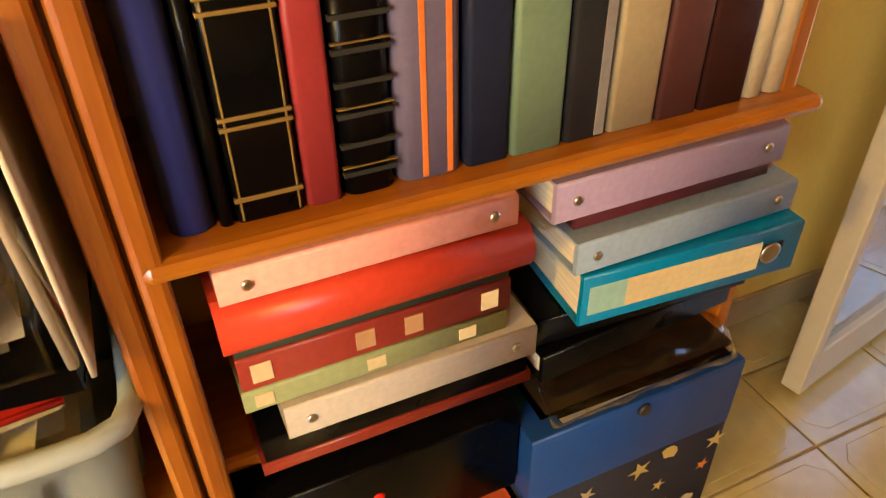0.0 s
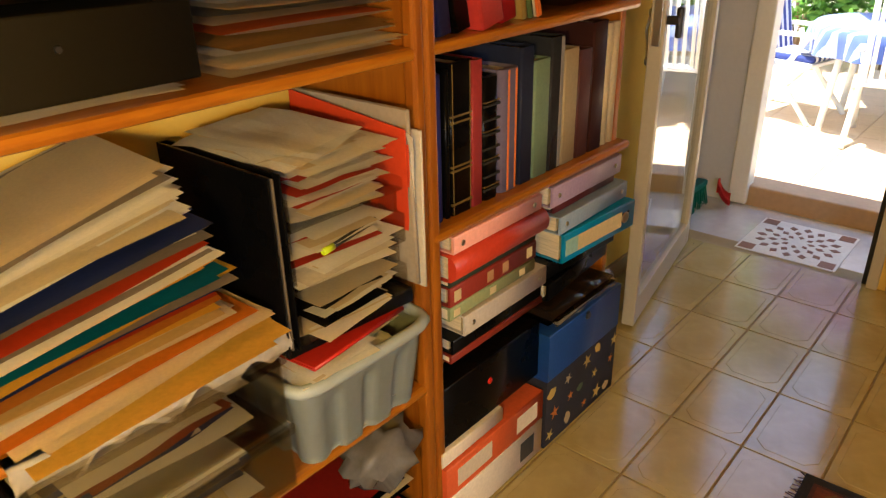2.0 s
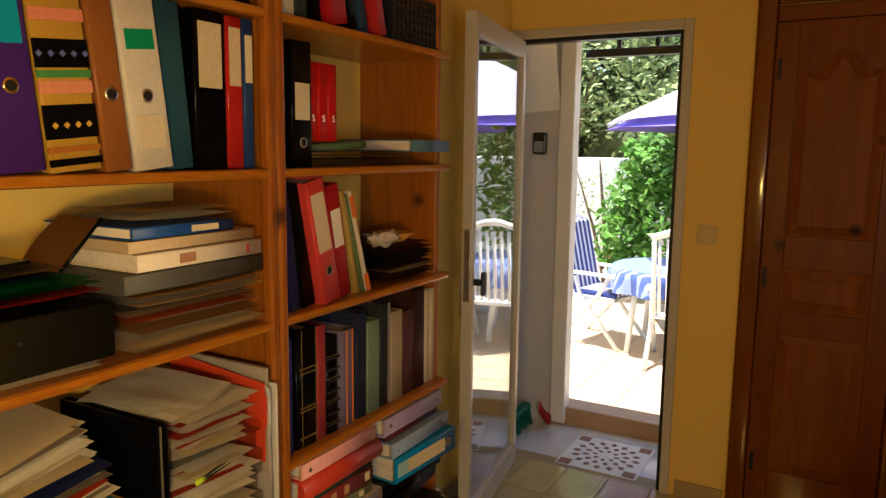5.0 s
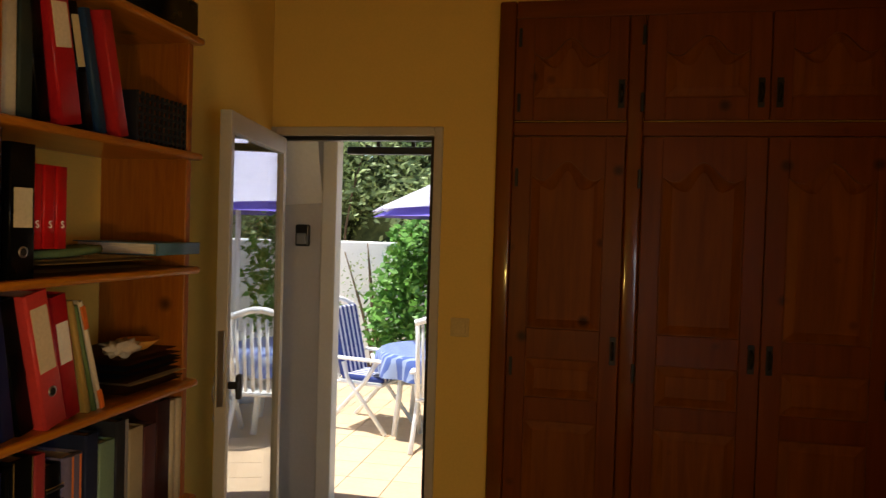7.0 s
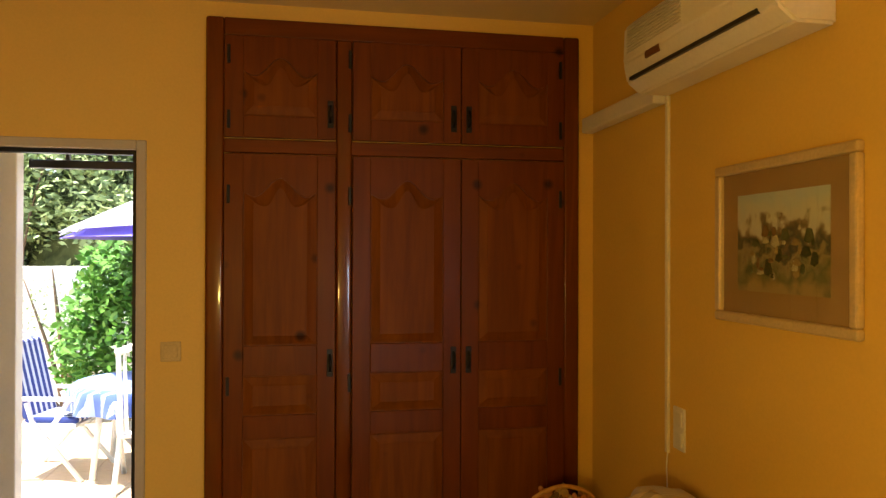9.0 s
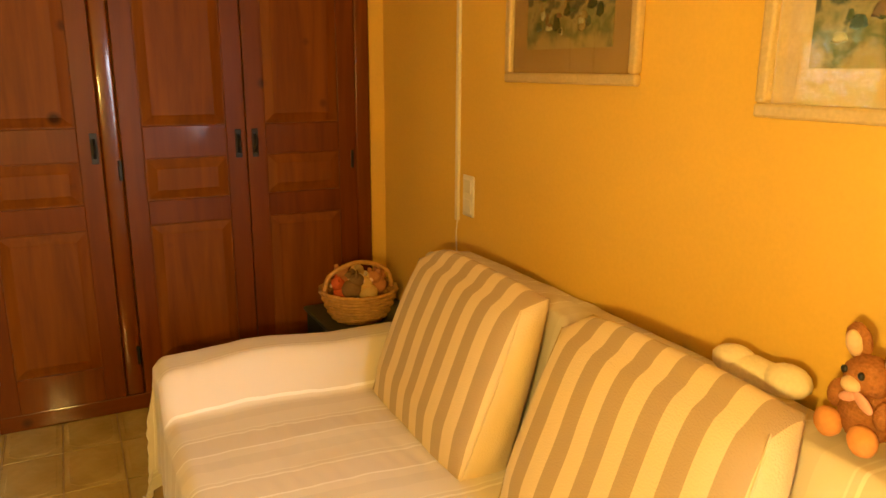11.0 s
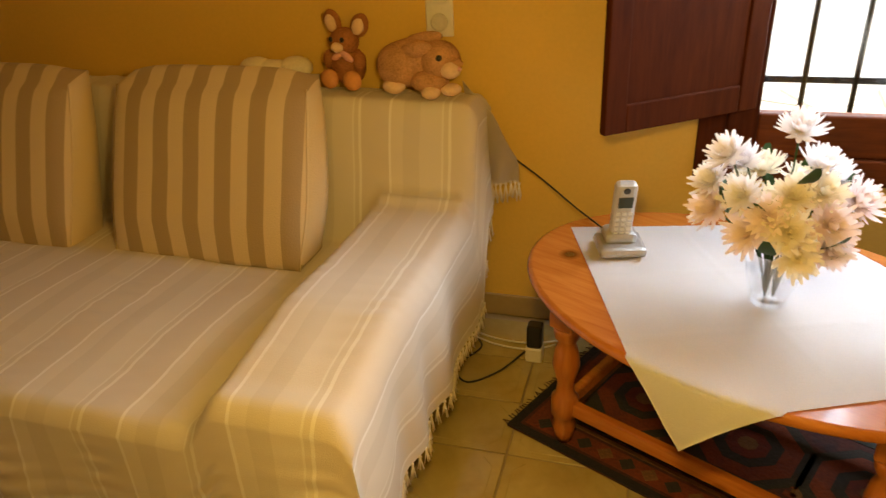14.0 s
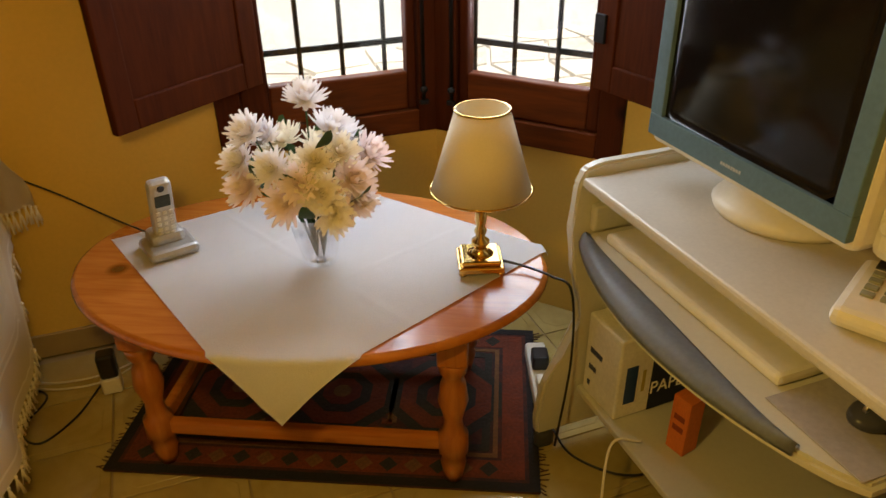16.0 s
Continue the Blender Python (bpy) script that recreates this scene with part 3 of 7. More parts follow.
# mosaic set in the porch floor
mo = thing("mosaic_mat", "white and brown star mosaic set in the porch floor", "mosaic", pose(1.98, 0.68, -0.006))
part("ground_square", cube(-0.2, 0.2, -0.2, 0.2, 0, 0.003, 0.001), plain(0.7, 0.68, 0.63, 0.3), mo)
MOS = plain(0.22, 0.1, 0.06, 0.4)
for ring, (r, n, s) in enumerate(((0.055, 8, 0.016), (0.1, 12, 0.02), (0.15, 16, 0.023))):
    for k in range(n):
        a = 2 * math.pi * (k + 0.5 * (ring % 2)) / n
        bm = bmesh.new()
        pts = [(s, 0), (0, s * 0.75), (-s, 0), (0, -s * 0.75)]
        low = [bm.verts.new((x, y, 0.003)) for x, y in pts]
        top = [bm.verts.new((x * 0.9, y * 0.9, 0.005)) for x, y in pts]
        bm.faces.new(top)
        for i in range(4):
            bm.faces.new((low[i], low[(i + 1) % 4], top[(i + 1) % 4], top[i]))
        part("chip", bm, MOS, mo, m=pose(r * math.cos(a), r * math.sin(a), 0, 0, 0, math.degrees(a)))
for sx in (-1, 1):
    for sy in (-1, 1):
        part("corner_chip", cube(-0.03, 0.03, -0.03, 0.03, 0.003, 0.005, 0.001), MOS, mo, m=pose(sx * 0.16, sy * 0.16, 0))
# broom
br = thing("broom", "green bristled broom with a blue handle leaning by the wall", "broom", pose(2.1, 1.2, 0) @ Matrix.Scale(0.8, 4))
part("stick", tube(bmesh.new(), [(0.03, 0.05, 0.14), (0.02, 0.17, 0.8)], 0.011), plain(0.35, 0.36, 0.4, 0.4, 0.3), br)
part("grip", tube(bmesh.new(), [(0.02, 0.17, 0.8), (0.01, 0.24, 1.2)], 0.013), plain(0.03, 0.05, 0.25), br, "dark blue handle grip")
bm = bmesh.new()
random.seed(4)
for k in range(90):
    x, y = random.uniform(-0.13, 0.1), random.uniform(-0.03, 0.03)
    tube(bm, [(x, y, 0.12), (x * 1.25 + random.uniform(-0.015, 0.015), y * 1.9, 0.002)], 0.003, 4)
part("bristles", bm, plain(0.0, 0.14, 0.09, 0.6), br, "green bristles")
part("head", cube(-0.14, 0.11, -0.03, 0.035, 0.11, 0.15, 0.012), plain(0.0, 0.1, 0.07), br)
dp = thing("dustpan", "small red plastic dustpan on the porch floor", "dustpan", pose(2.2, 1.08, 0, 0, 0, 20) @ Matrix.Scale(0.8, 4))
bm = sheet(bmesh.new(), lambda u, v: Vector((-0.06 + 0.12 * u, -0.02 + 0.08 * v, 0.012 + 0.05 * (2 * u - 1) ** 4 + 0.09 * v * v)), 8, 6, 0.004)
part("pan", bm, plain(0.5, 0.03, 0.03), dp)
part("handle", cube(-0.012, 0.012, 0.05, 0.065, 0.08, 0.17, 0.006), plain(0.5, 0.03, 0.03), dp)

SEATCLOTH = bands("blue_white_stripes", "X", 0.07, [(0, (0.02, 0.04, 0.2)), (0.55, (0.75, 0.75, 0.78))], 0.9, 0.3)


def garden_chair(m, padded):
    """A white resin armchair, front towards -y in its own frame."""
    c = thing("garden_chair", "white resin garden armchair with a blue striped cushion" if padded else "white resin garden armchair with a slatted back", "chair", m, "chairs round the terrace table")
    bm = cube(-0.24, 0.24, -0.24, 0.24, 0.40, 0.43, 0.012)
    part("seat", bm, WHITE_PLASTIC, c)
    for s in (-1, 1):
        part("leg", tube(bmesh.new(), [(s * 0.26, -0.3, 0), (s * 0.25, 0.1, 0.45), (s * 0.25, 0.15, 0.6)], 0.02), WHITE_PLASTIC, c)
        part("leg", tube(bmesh.new(), [(s * 0.26, 0.32, 0), (s * 0.25, -0.08, 0.45), (s * 0.26, -0.2, 0.63)], 0.02), WHITE_PLASTIC, c)
        part("armrest", cube(s * 0.27 - 0.025, s * 0.27 + 0.025, -0.27, 0.24, 0.62, 0.65, 0.012), WHITE_PLASTIC, c)
        part("back_post", tube(bmesh.new(), [(s * 0.22, 0.22, 0.42), (s * 0.22, 0.38, 1.08)], 0.018), WHITE_PLASTIC, c)
    for k in range(7):
        x = -0.18 + k * 0.06
        part("slat", tube(bmesh.new(), [(x, 0.225, 0.44), (x, 0.37, 1.04)], 0.014, 6), WHITE_PLASTIC, c)
    part("top_rail", tube(bmesh.new(), smooth_path([(-0.24, 0.37, 1.05), (0, 0.39, 1.12), (0.24, 0.37, 1.05)]), 0.026), WHITE_PLASTIC, c)
    if padded:
        bm = cube(-0.2, 0.2, -0.23, 0.2, 0.43, 0.48, 0.02)
        box(bm, -0.2, 0.2, -0.03, 0.03, 0.0, 0.62, 0.02, pose(0, 0.185, 0.46, -13.5, 0, 0))
        part("cushion", bm, SEATCLOTH, c, "blue and white striped cushion")
    return c


garden_chair(pose(4.83, 1.58, TZ, 0, 0, -13), True)
garden_chair(pose(4.42, 0.79, TZ, 0, 0, 96), False)
garden_chair(pose(5.9, 0.25, TZ, 0, 0, 210), False)
garden_chair(pose(4.4, -1.2, TZ, 0, 0, 100), True)
tb = thing("garden_table", "round white resin garden table", "table", pose(4.83, 0.98, TZ))
part("tabletop", lathe(bmesh.new(), [(0.5, 0.68), (0.52, 0.69), (0.52, 0.71), (0.5, 0.72)], 32), WHITE_PLASTIC, tb)
for a in (45, 135, 225, 315):
    part("leg", tube(bmesh.new(), [(0.42 * math.cos(radians(a)), 0.42 * math.sin(radians(a)), 0), (0.34 * math.cos(radians(a)), 0.34 * math.sin(radians(a)), 0.69)], 0.025), WHITE_PLASTIC, tb)
tc = thing("garden_tablecloth", "blue cloth draped over the round terrace table", "tablecloth", pose(4.83, 0.98, TZ))
bm = bmesh.new()


def drape(u, v):
    a, r = 2 * math.pi * u, v
    if r < 0.7:
        return Vector((0.53 * r / 0.7 * math.cos(a), 0.53 * r / 0.7 * math.sin(a), 0.726))
    k = (r - 0.7) / 0.3
    rr = 0.535 + 0.035 * k * math.sin(11 * a) + 0.02 * k
    return Vector((rr * math.cos(a), rr * math.sin(a), 0.726 - 0.2 * k))


part("cloth", sheet(bm, drape, 66, 12), bands("blue_tablecloth", "X", 0.05, [(0, (0.06, 0.11, 0.36)), (0.6, (0.28, 0.36, 0.56))], 0.8, 0.3), tc)
um = thing("parasol", "purple blue parasol, sunlight painted pale on its top, over the terrace table", "parasol", pose(5.87, 0.36, TZ) @ Matrix.Scale(1.18, 4))
part("pole", tube(bmesh.new(), [(0, 0, 0), (0, 0, 2.35)], 0.022), WHITE_PLASTIC, um)
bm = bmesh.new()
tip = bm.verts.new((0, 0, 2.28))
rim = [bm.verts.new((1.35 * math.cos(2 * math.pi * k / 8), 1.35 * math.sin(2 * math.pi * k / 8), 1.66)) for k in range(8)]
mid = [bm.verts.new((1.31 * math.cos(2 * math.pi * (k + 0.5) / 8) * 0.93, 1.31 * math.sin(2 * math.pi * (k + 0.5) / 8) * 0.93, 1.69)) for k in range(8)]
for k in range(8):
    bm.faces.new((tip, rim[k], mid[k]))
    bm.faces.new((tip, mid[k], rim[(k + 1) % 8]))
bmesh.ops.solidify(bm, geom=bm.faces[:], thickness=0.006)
# pale colour holds the sunlight; the cloth itself is purple blue
part("canopy", bm, plain(0.72, 0.7, 0.8, 0.8), um, "canopy top with sunlight put into its pale colour")
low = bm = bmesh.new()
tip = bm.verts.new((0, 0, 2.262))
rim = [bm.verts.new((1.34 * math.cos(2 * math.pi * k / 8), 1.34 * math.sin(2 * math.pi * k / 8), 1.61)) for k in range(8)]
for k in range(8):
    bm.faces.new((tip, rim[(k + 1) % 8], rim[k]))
# second layer, so the unlit side keeps the cloth's own purple blue
part("canopy_underside", bm, plain(0.16, 0.12, 0.5, 0.8), um, "purple blue underside of the canopy")
for k in range(8):
    a = 2 * math.pi * k / 8
    part("rib", tube(bmesh.new(), [(0.02, 0, 2.25), (1.33, 0, 1.64)], 0.008, 5), WHITE_PLASTIC, um, m=pose(0, 0, 0, 0, 0, math.degrees(a)))
part("base", lathe(bmesh.new(), [(0.25, 0), (0.25, 0.05), (0.2, 0.09), (0.03, 0.12)]), plain(0.4, 0.4, 0.4), um)


# the planting is laid out in a grid of its own, 0.85 of full size
GARDEN = Matrix.Translation((0.264, 0.065, -0.29)) @ Matrix.Scale(1.18, 4)


def foliage(name, label, category, clumps, leaf, count, mat, seed, kind="", stems=()):
    """Leaves scattered over uneven clumps, with a few stems."""
    rnd = random.Random(seed)
    verts, faces = [], []
    for k in range(count):
        cx, cy, cz, rx, ry, rz = rnd.choice(clumps)
        a, b = rnd.uniform(0, 2 * math.pi), rnd.uniform(-1, 1)
        q = math.sqrt(1 - b * b)
        r = rnd.uniform(0.45, 1.08)
        c = Vector((cx + rx * r * q * math.cos(a), cy + ry * r * q * math.sin(a), max(0.12, cz + rz * r * b)))
        u = Vector((rnd.gauss(0, 1), rnd.gauss(0, 1), rnd.gauss(0, 0.6))).normalized()
        w = u.orthogonal().normalized()
        w = (w + u.cross(w) * rnd.uniform(-1, 1)).normalized()
        s = leaf * rnd.uniform(0.6, 1.4)
        i = len(verts)
        verts += [c - u * s, c + w * s * 0.45, c + u * s, c - w * s * 0.45]
        faces.append((i, i + 1, i + 2, i + 3))
    me = bpy.data.meshes.new(name)
    me.from_pydata([tuple(v) for v in verts], [], faces)
    me.materials.append(mat)
    t = thing(name, label, category, GARDEN, kind=kind)
    crown = new("crown", me)
    crown.parent = t
    bm = bmesh.new()
    for s in stems:
        tube(bm, smooth_path(s, 4), [0.03 * (1 - 0.8 * i / (4 * (len(s) - 1))) for i in range(4 * (len(s) - 1) + 1)], 6)
    if stems:
        part("trunk", bm, plain(0.16, 0.11, 0.07, 0.9), t)
    return t


def leaf_material(name, c1, c2):
    m = material(name, c1, 0.5, 0.3, 8, 1.2, 0.0, second=c2)
    m.node_tree.nodes["Principled BSDF"].inputs["Transmission Weight"].default_value = 0.0
    return m


LEAF1 = leaf_material("bright_leaves", (0.14, 0.34, 0.04), (0.08, 0.21, 0.025))
LEAF2 = leaf_material("olive_leaves", (0.32, 0.4, 0.15), (0.16, 0.22, 0.07))
foliage("shrub", "bright green leafy shrub in front of the garden wall", "shrub", [(5.65, 1.62, 0.75, 0.35, 0.28, 0.5), (5.65, 1.42, 1.3, 0.35, 0.3, 0.4), (5.55, 1.05, 1.0, 0.5, 0.4, 0.75), (5.6, 0.6, 1.1, 0.5, 0.4, 0.8)], 0.045, 6000, LEAF1, 3, stems=[[(5.6, 1.1, 0.1), (5.6, 1.1, 0.7), (5.55, 1.3, 1.4)], [(5.6, 0.9, 0.1), (5.5, 0.8, 1.0), (5.5, 0.6, 1.6)]])
foliage("bare_shrub", "thin grey green shrub against the white wall", "shrub", [(5.9, 2.05, 1.1, 0.12, 0.25, 0.3), (5.9, 2.2, 0.6, 0.12, 0.25, 0.4)], 0.022, 220, LEAF2, 5, stems=[[(5.95, 1.9, 0.1), (5.9, 2.0, 0.6), (5.9, 2.25, 1.35)], [(5.95, 1.9, 0.1), (5.9, 1.8, 0.7), (5.9, 1.75, 1.4)], [(5.95, 1.95, 0.1), (5.9, 2.2, 0.5), (5.9, 2.5, 0.95)], [(5.95, 1.9, 0.4), (5.9, 1.95, 1.0), (5.9, 2.0, 1.45)]])
foliage("hedge", "green hedge round the terrace", "hedge", [(5.4, -1.5 - k * 0.9, 0.8, 0.5, 0.6, 0.8) for k in range(5)], 0.06, 3500, LEAF1, 6)
rnd = random.Random(8)
foliage("tree", "dark olive green tree crowns behind the garden wall", "tree", [(8.2 + rnd.uniform(-0.6, 1.2), 5.5 - k * 0.55, rnd.uniform(1.4, 3.6), 0.7, 0.8, 0.8) for k in range(24)], 0.05, 30000, LEAF2, 9, stems=[[(8.2, 3 - 2 * k, 0), (8.3, 3.1 - 2 * k, 1.6), (8.1, 2.6 - 2 * k, 3.4)] for k in range(4)])
WOODS = material("distant_pines", (0.07, 0.1, 0.035), 0.9, 0.5, 9, 1.6, 0.0, second=(0.15, 0.18, 0.08))
bm = bmesh.new()
rnd = random.Random(2)
for k in range(60):
    blob(bm, (rnd.uniform(11, 13), rnd.uniform(-8, 12), rnd.uniform(1, 6.5)), (1.2, 1.3, 1.2), rough=0.5, sub=2)
tagged(new("far_woods", mesh_of("far_woods", bm, WOODS)), "dark wooded slope behind the garden", "woods", kind="stuff")

# ---- wardrobe ----
WF = 1.695
ward = thing("wardrobe", "built-in red brown pine wardrobe with arched panel doors", "wardrobe", pose(0, 0, 0))
WY0, WY1, WT = -1.60, 0.075, 2.61
for a in ((WY1 - 0.075, WY1, 0, WT), (WY0, WY0 + 0.075, 0, WT), (-0.545, -0.475, 0.07, WT - 0.075)):
    bm = box(bmesh.new(), WF - 0.006, X1 - 0.001, *a, 0.012, seg=5)
    for f in bm.faces:
        f.smooth = True
    part("frame_post", bm, POST_PINE, ward)
for a in ((WT - 0.075, WT), (0, 0.07), (2.03, 2.09)):
    part("frame_rail", cube(WF + 0.0015, X1 - 0.001, WY0 + 0.075, WY1 - 0.075, *a, 0.005), RED_PINE_Y, ward)


def wavy(y0, y1, z, x):
    """The ogee upper edge of a panel, as points in the door's plane."""
    pts = []
    for i in range(17):
        u = i / 16
        q = abs(2 * u - 1)
        h = 0.082 * (0.5 + 0.5 * math.cos(math.pi * min(1, q * 1.45))) + 0.02 * step(0.78, 1.0, q)
        pts.append((x, y0 + (y1 - y0) * u, z + h))
    return pts


def raised(bm, y0, y1, z0, z1, x, arch):
    """A fielded panel sunk between the stiles: a sloping border up to a flat field."""
    top = wavy(y0, y1, z1, x) if arch else [(x, y0, z1), (x, y1, z1)]
    ring = [Vector((x, y0, z0))] + [Vector(p) for p in top] + [Vector((x, y1, z0))]
    c = Vector((x, (y0 + y1) / 2, (z0 + z1) / 2))

    def level(dx, d):
        out = []
        for p in ring:
            k = max(-1, min(1, (p.y - c.y) / (0.3 * (y1 - y0))))
            out.append(bm.verts.new((x + dx, p.y - d * k, p.z + (d if p.z < c.z else -d))))
        return out
    rings = [level(0.0105, 0), level(0.0105, 0.007), level(0.001, 0.036), level(-0.002, 0.042)]
    for r, q in zip(rings, rings[1:]):
        for i in range(len(ring)):
            j = (i + 1) % len(ring)
            bm.faces.new((r[i], r[j], q[j], q[i]))
    bm.faces.new(rings[-1])


def ward_door(y0, y1, z0, z1, panels, handle_y, handle_z, hinge_y, hinges):
    """Stiles and rails round sunk panels; the rail over an arched panel follows its ogee."""
    a, b, f, k = y0 + 0.08, y1 - 0.08, WF - 0.012, WF + 0.0005
    d = part("door", cube(k, WF + 0.012, y0, y1, z0, z1), RED_PINE, ward)
    for u, v in ((y0, a), (b, y1)):
        part("stile", cube(f, k, u, v, z0, z1, 0.003), RED_PINE, d)
    top = z1
    for p0, p1, arch in panels:
        if arch:
            bm = bmesh.new()
            edge = wavy(a, b, p1, f)
            lo = [bm.verts.new(p) for p in edge]
            hi = [bm.verts.new((f, p[1], top)) for p in edge]
            inner = [bm.verts.new((k, p[1], p[2])) for p in edge]
            for i in range(len(edge) - 1):
                bm.faces.new((lo[i], lo[i + 1], hi[i + 1], hi[i]))
                bm.faces.new((inner[i], inner[i + 1], lo[i + 1], lo[i]))
            part("arched_rail", bm, RED_PINE, d)
        else:
            part("rail", cube(f + 0.0005, k, a, b, p1, top, 0.003), RED_PINE, d)
        top = p0
    part("rail", cube(f + 0.0005, k, a, b, z0, top, 0.003), RED_PINE, d)
    for p0, p1, arch in panels:
        bm = bmesh.new()
        raised(bm, a, b, p0, p1, f, arch)
        part("panel", bm, RED_PANEL, d)
    bm = cube(WF - 0.016, WF - 0.011, handle_y - 0.013, handle_y + 0.013, handle_z - 0.06, handle_z + 0.06, 0.006)
    tube(bm, smooth_path([(WF - 0.014, handle_y, handle_z - 0.035), (WF - 0.04, handle_y, handle_z - 0.015), (WF - 0.04, handle_y, handle_z + 0.015), (WF - 0.014, handle_y, handle_z + 0.035)], 4), 0.006)
    part("handle", bm, IRON, d, "black iron handle")
    for z in hinges:
        part("hinge", cube(WF - 0.017, WF - 0.005, hinge_y - 0.007, hinge_y + 0.007, z - 0.04, z + 0.04, 0.003), IRON, d)


LOW = [(1.20, 1.84, True), (0.90, 1.07, False), (0.22, 0.80, False)]
UP = [(2.19, 2.36, True)]
for (y0, y1), (hl, gl) in zip(((-0.473, -0.002), (-1.033, -0.547), (-1.523, -1.037)), ((-0.45, -0.02), (-1.0, -0.535), (-1.07, -1.505))):
    ward_door(y0, y1, 0.075, 2.025, LOW, hl, 1.12, gl, (0.25, 1.03, 1.85))
    ward_door(y0, y1, 2.095, 2.53, UP, hl, 2.205, gl, (2.17, 2.45))

# ---- bookcase ----
SX0, SXM, SX1 = -1.07, -0.242, 0.545
bc = thing("bookcase", "orange pine bookcase with two bays full of binders and papers", "bookcase")
for x in (SX0, SX1 - 0.025):
    part("side_panel", cube(x, x + 0.025, 0.845, Y1, 0, 2.5, 0.004), PINE_V, bc)
part("post", cube(SX0 - 0.006, SX0 + 0.028, 0.815, 0.845, 0, 2.5, 0.01), PINE_V, bc)
part("divider", cube(SXM - 0.012, SXM + 0.012, 0.845, Y1, 0, 2.5, 0.004), PINE_V, bc)
for x in (SXM - 0.022, SXM + 0.009):
    part("post", cube(x, x + 0.026, 0.815, 0.845, 0, 2.5, 0.007), PINE_V, bc)
LEVELS = (0.445, 1.132, 1.478, 1.822, 2.17)
for z in LEVELS:
    part("shelf", cube(SX0 + 0.025, SXM - 0.013, 0.815, Y1 - 0.005, z - 0.022, z, 0.0095), PINE, bc)
    part("shelf", cube(SXM + 0.013, SX1 + 0.018, 0.815 if z > 0.5 else 0.862, Y1 - 0.005, z - 0.022, z, 0.0095), PINE, bc)
part("shelf", cube(SXM + 0.013, SX1 + 0.018, 0.812, Y1 - 0.005, 0.754, 0.776, 0.0095), PINE, bc)
part("shelf", cube(SX0 + 0.025, -0.60, 0.82, Y1 - 0.005, 0.728, 0.748, 0.009), PINE, bc)
part("top_board", cube(SX0 - 0.01, SX1 + 0.03, 0.815, Y1 - 0.005, 2.5, 2.525, 0.006), PINE, bc)
part("plinth", cube(SX0 + 0.026, SXM - 0.013, 0.85, 0.87, 0, 0.07, 0.003), PINE, bc)

LABEL = plain(0.75, 0.68, 0.5, 0.7)


def upright(name, label, x0, x1, h, z, colour, front=0.845, depth=0.25, lean=0.0, pages=True, extras=(), group="binders and books in the bookcase", rounded=0.006):
    """A book or binder standing with its spine to the room. extras: (kind, height, size, colour) on the spine."""
    w = x1 - x0 - 0.002
    h = h * 1.0
    m = pose(x0 + w / 2, front, z + 0.0005, 0, lean, 0)
    if lean:
        m = Matrix.Translation((0, 0, abs(math.sin(radians(lean))) * w / 2)) @ m
    t = thing(name, label, "binder" if "binder" in name else "book", m, group)
    mat = plain(*[c * 0.8 for c in colour[:3]], *colour[3:])
    bm = bmesh.new()
    channel(bm, w, h, depth, 0.003, 0.006 + rounded * 0.6, rounded)
    part("cover", bm, mat, t)
    if pages and w > 0.014:
        part("page_block", cube(-w / 2 + 0.0035, w / 2 - 0.0035, 0.012, depth - 0.006, 0.006, h - 0.008), PAGES, t)
    for kind, at, size, c in extras:
        cm = BRASS if c == "gold" else STEEL if c == "steel" else plain(*c)
        if kind == "label":
            part("label", cube(-w / 2 * 0.72, w / 2 * 0.72, -0.0012, 0.002, at * h, at * h + size, 0.0005), cm, t)
        elif kind == "band":
            part("band", cube(-w / 2 - 0.0003, w / 2 + 0.0003, -0.0015, 0.004, at * h, at * h + size, 0.0007), cm, t)
        elif kind == "stripe":
            part("stripe", cube(at * w - size / 2, at * w + size / 2, -0.001, 0.003, 0.002, h - 0.002, 0.0004), cm, t)
        elif kind == "ring":
            bm = bmesh.new()
            lathe(bm, [(0.009, 0), (0.0125, 0.0015), (0.0125, 0.003), (0.009, 0.003)], 20, pose(0, 0.0005, at * h, 90, 0, 0))
            part("finger_ring", bm, cm, t, "metal finger ring")
            part("finger_hole", lathe(bmesh.new(), [(0.0085, 0), (0.0085, 0.0035)], 16, pose(0, 0.0005, at * h, 90, 0, 0)), BLACK, t)
    return t


GOLD = (0.42, 0.3, 0.1, 0.35, 0.8)
BK = (0.0025, 0.0025, 0.003, 0.28)
Z1 = 0.7765
upright("book", "dark blue cloth-bound album standing on the shelf", -0.196, -0.153, 0.29, Z1, (0.03, 0.035, 0.16, 0.7), rounded=0.018)
upright("book", "thin black album standing on the shelf", -0.152, -0.137, 0.295, Z1, BK)
upright("book", "black leather album with gold tooling on its spine", -0.136, -0.071, 0.305, Z1, BK, extras=[("band", 0.07, 0.005, GOLD), ("band", 0.3, 0.004, GOLD), ("band", 0.33, 0.004, GOLD), ("band", 0.62, 0.004, GOLD), ("band", 0.66, 0.004, GOLD), ("stripe", -0.42, 0.002, GOLD), ("stripe", 0.42, 0.002, GOLD)])
upright("book", "red marbled album with a plain spine", -0.07, -0.034, 0.30, Z1, (0.36, 0.04, 0.04, 0.4))
upright("book", "black leather album with raised spine ribs", -0.033, 0.023, 0.26, Z1, BK, extras=[("band", 0.08 + 0.115 * k, 0.005, (0.03, 0.028, 0.025, 0.25)) for k in range(7)] + [("band", 0.115 + 0.23 * k, 0.0018, GOLD) for k in range(4)], rounded=0.016)
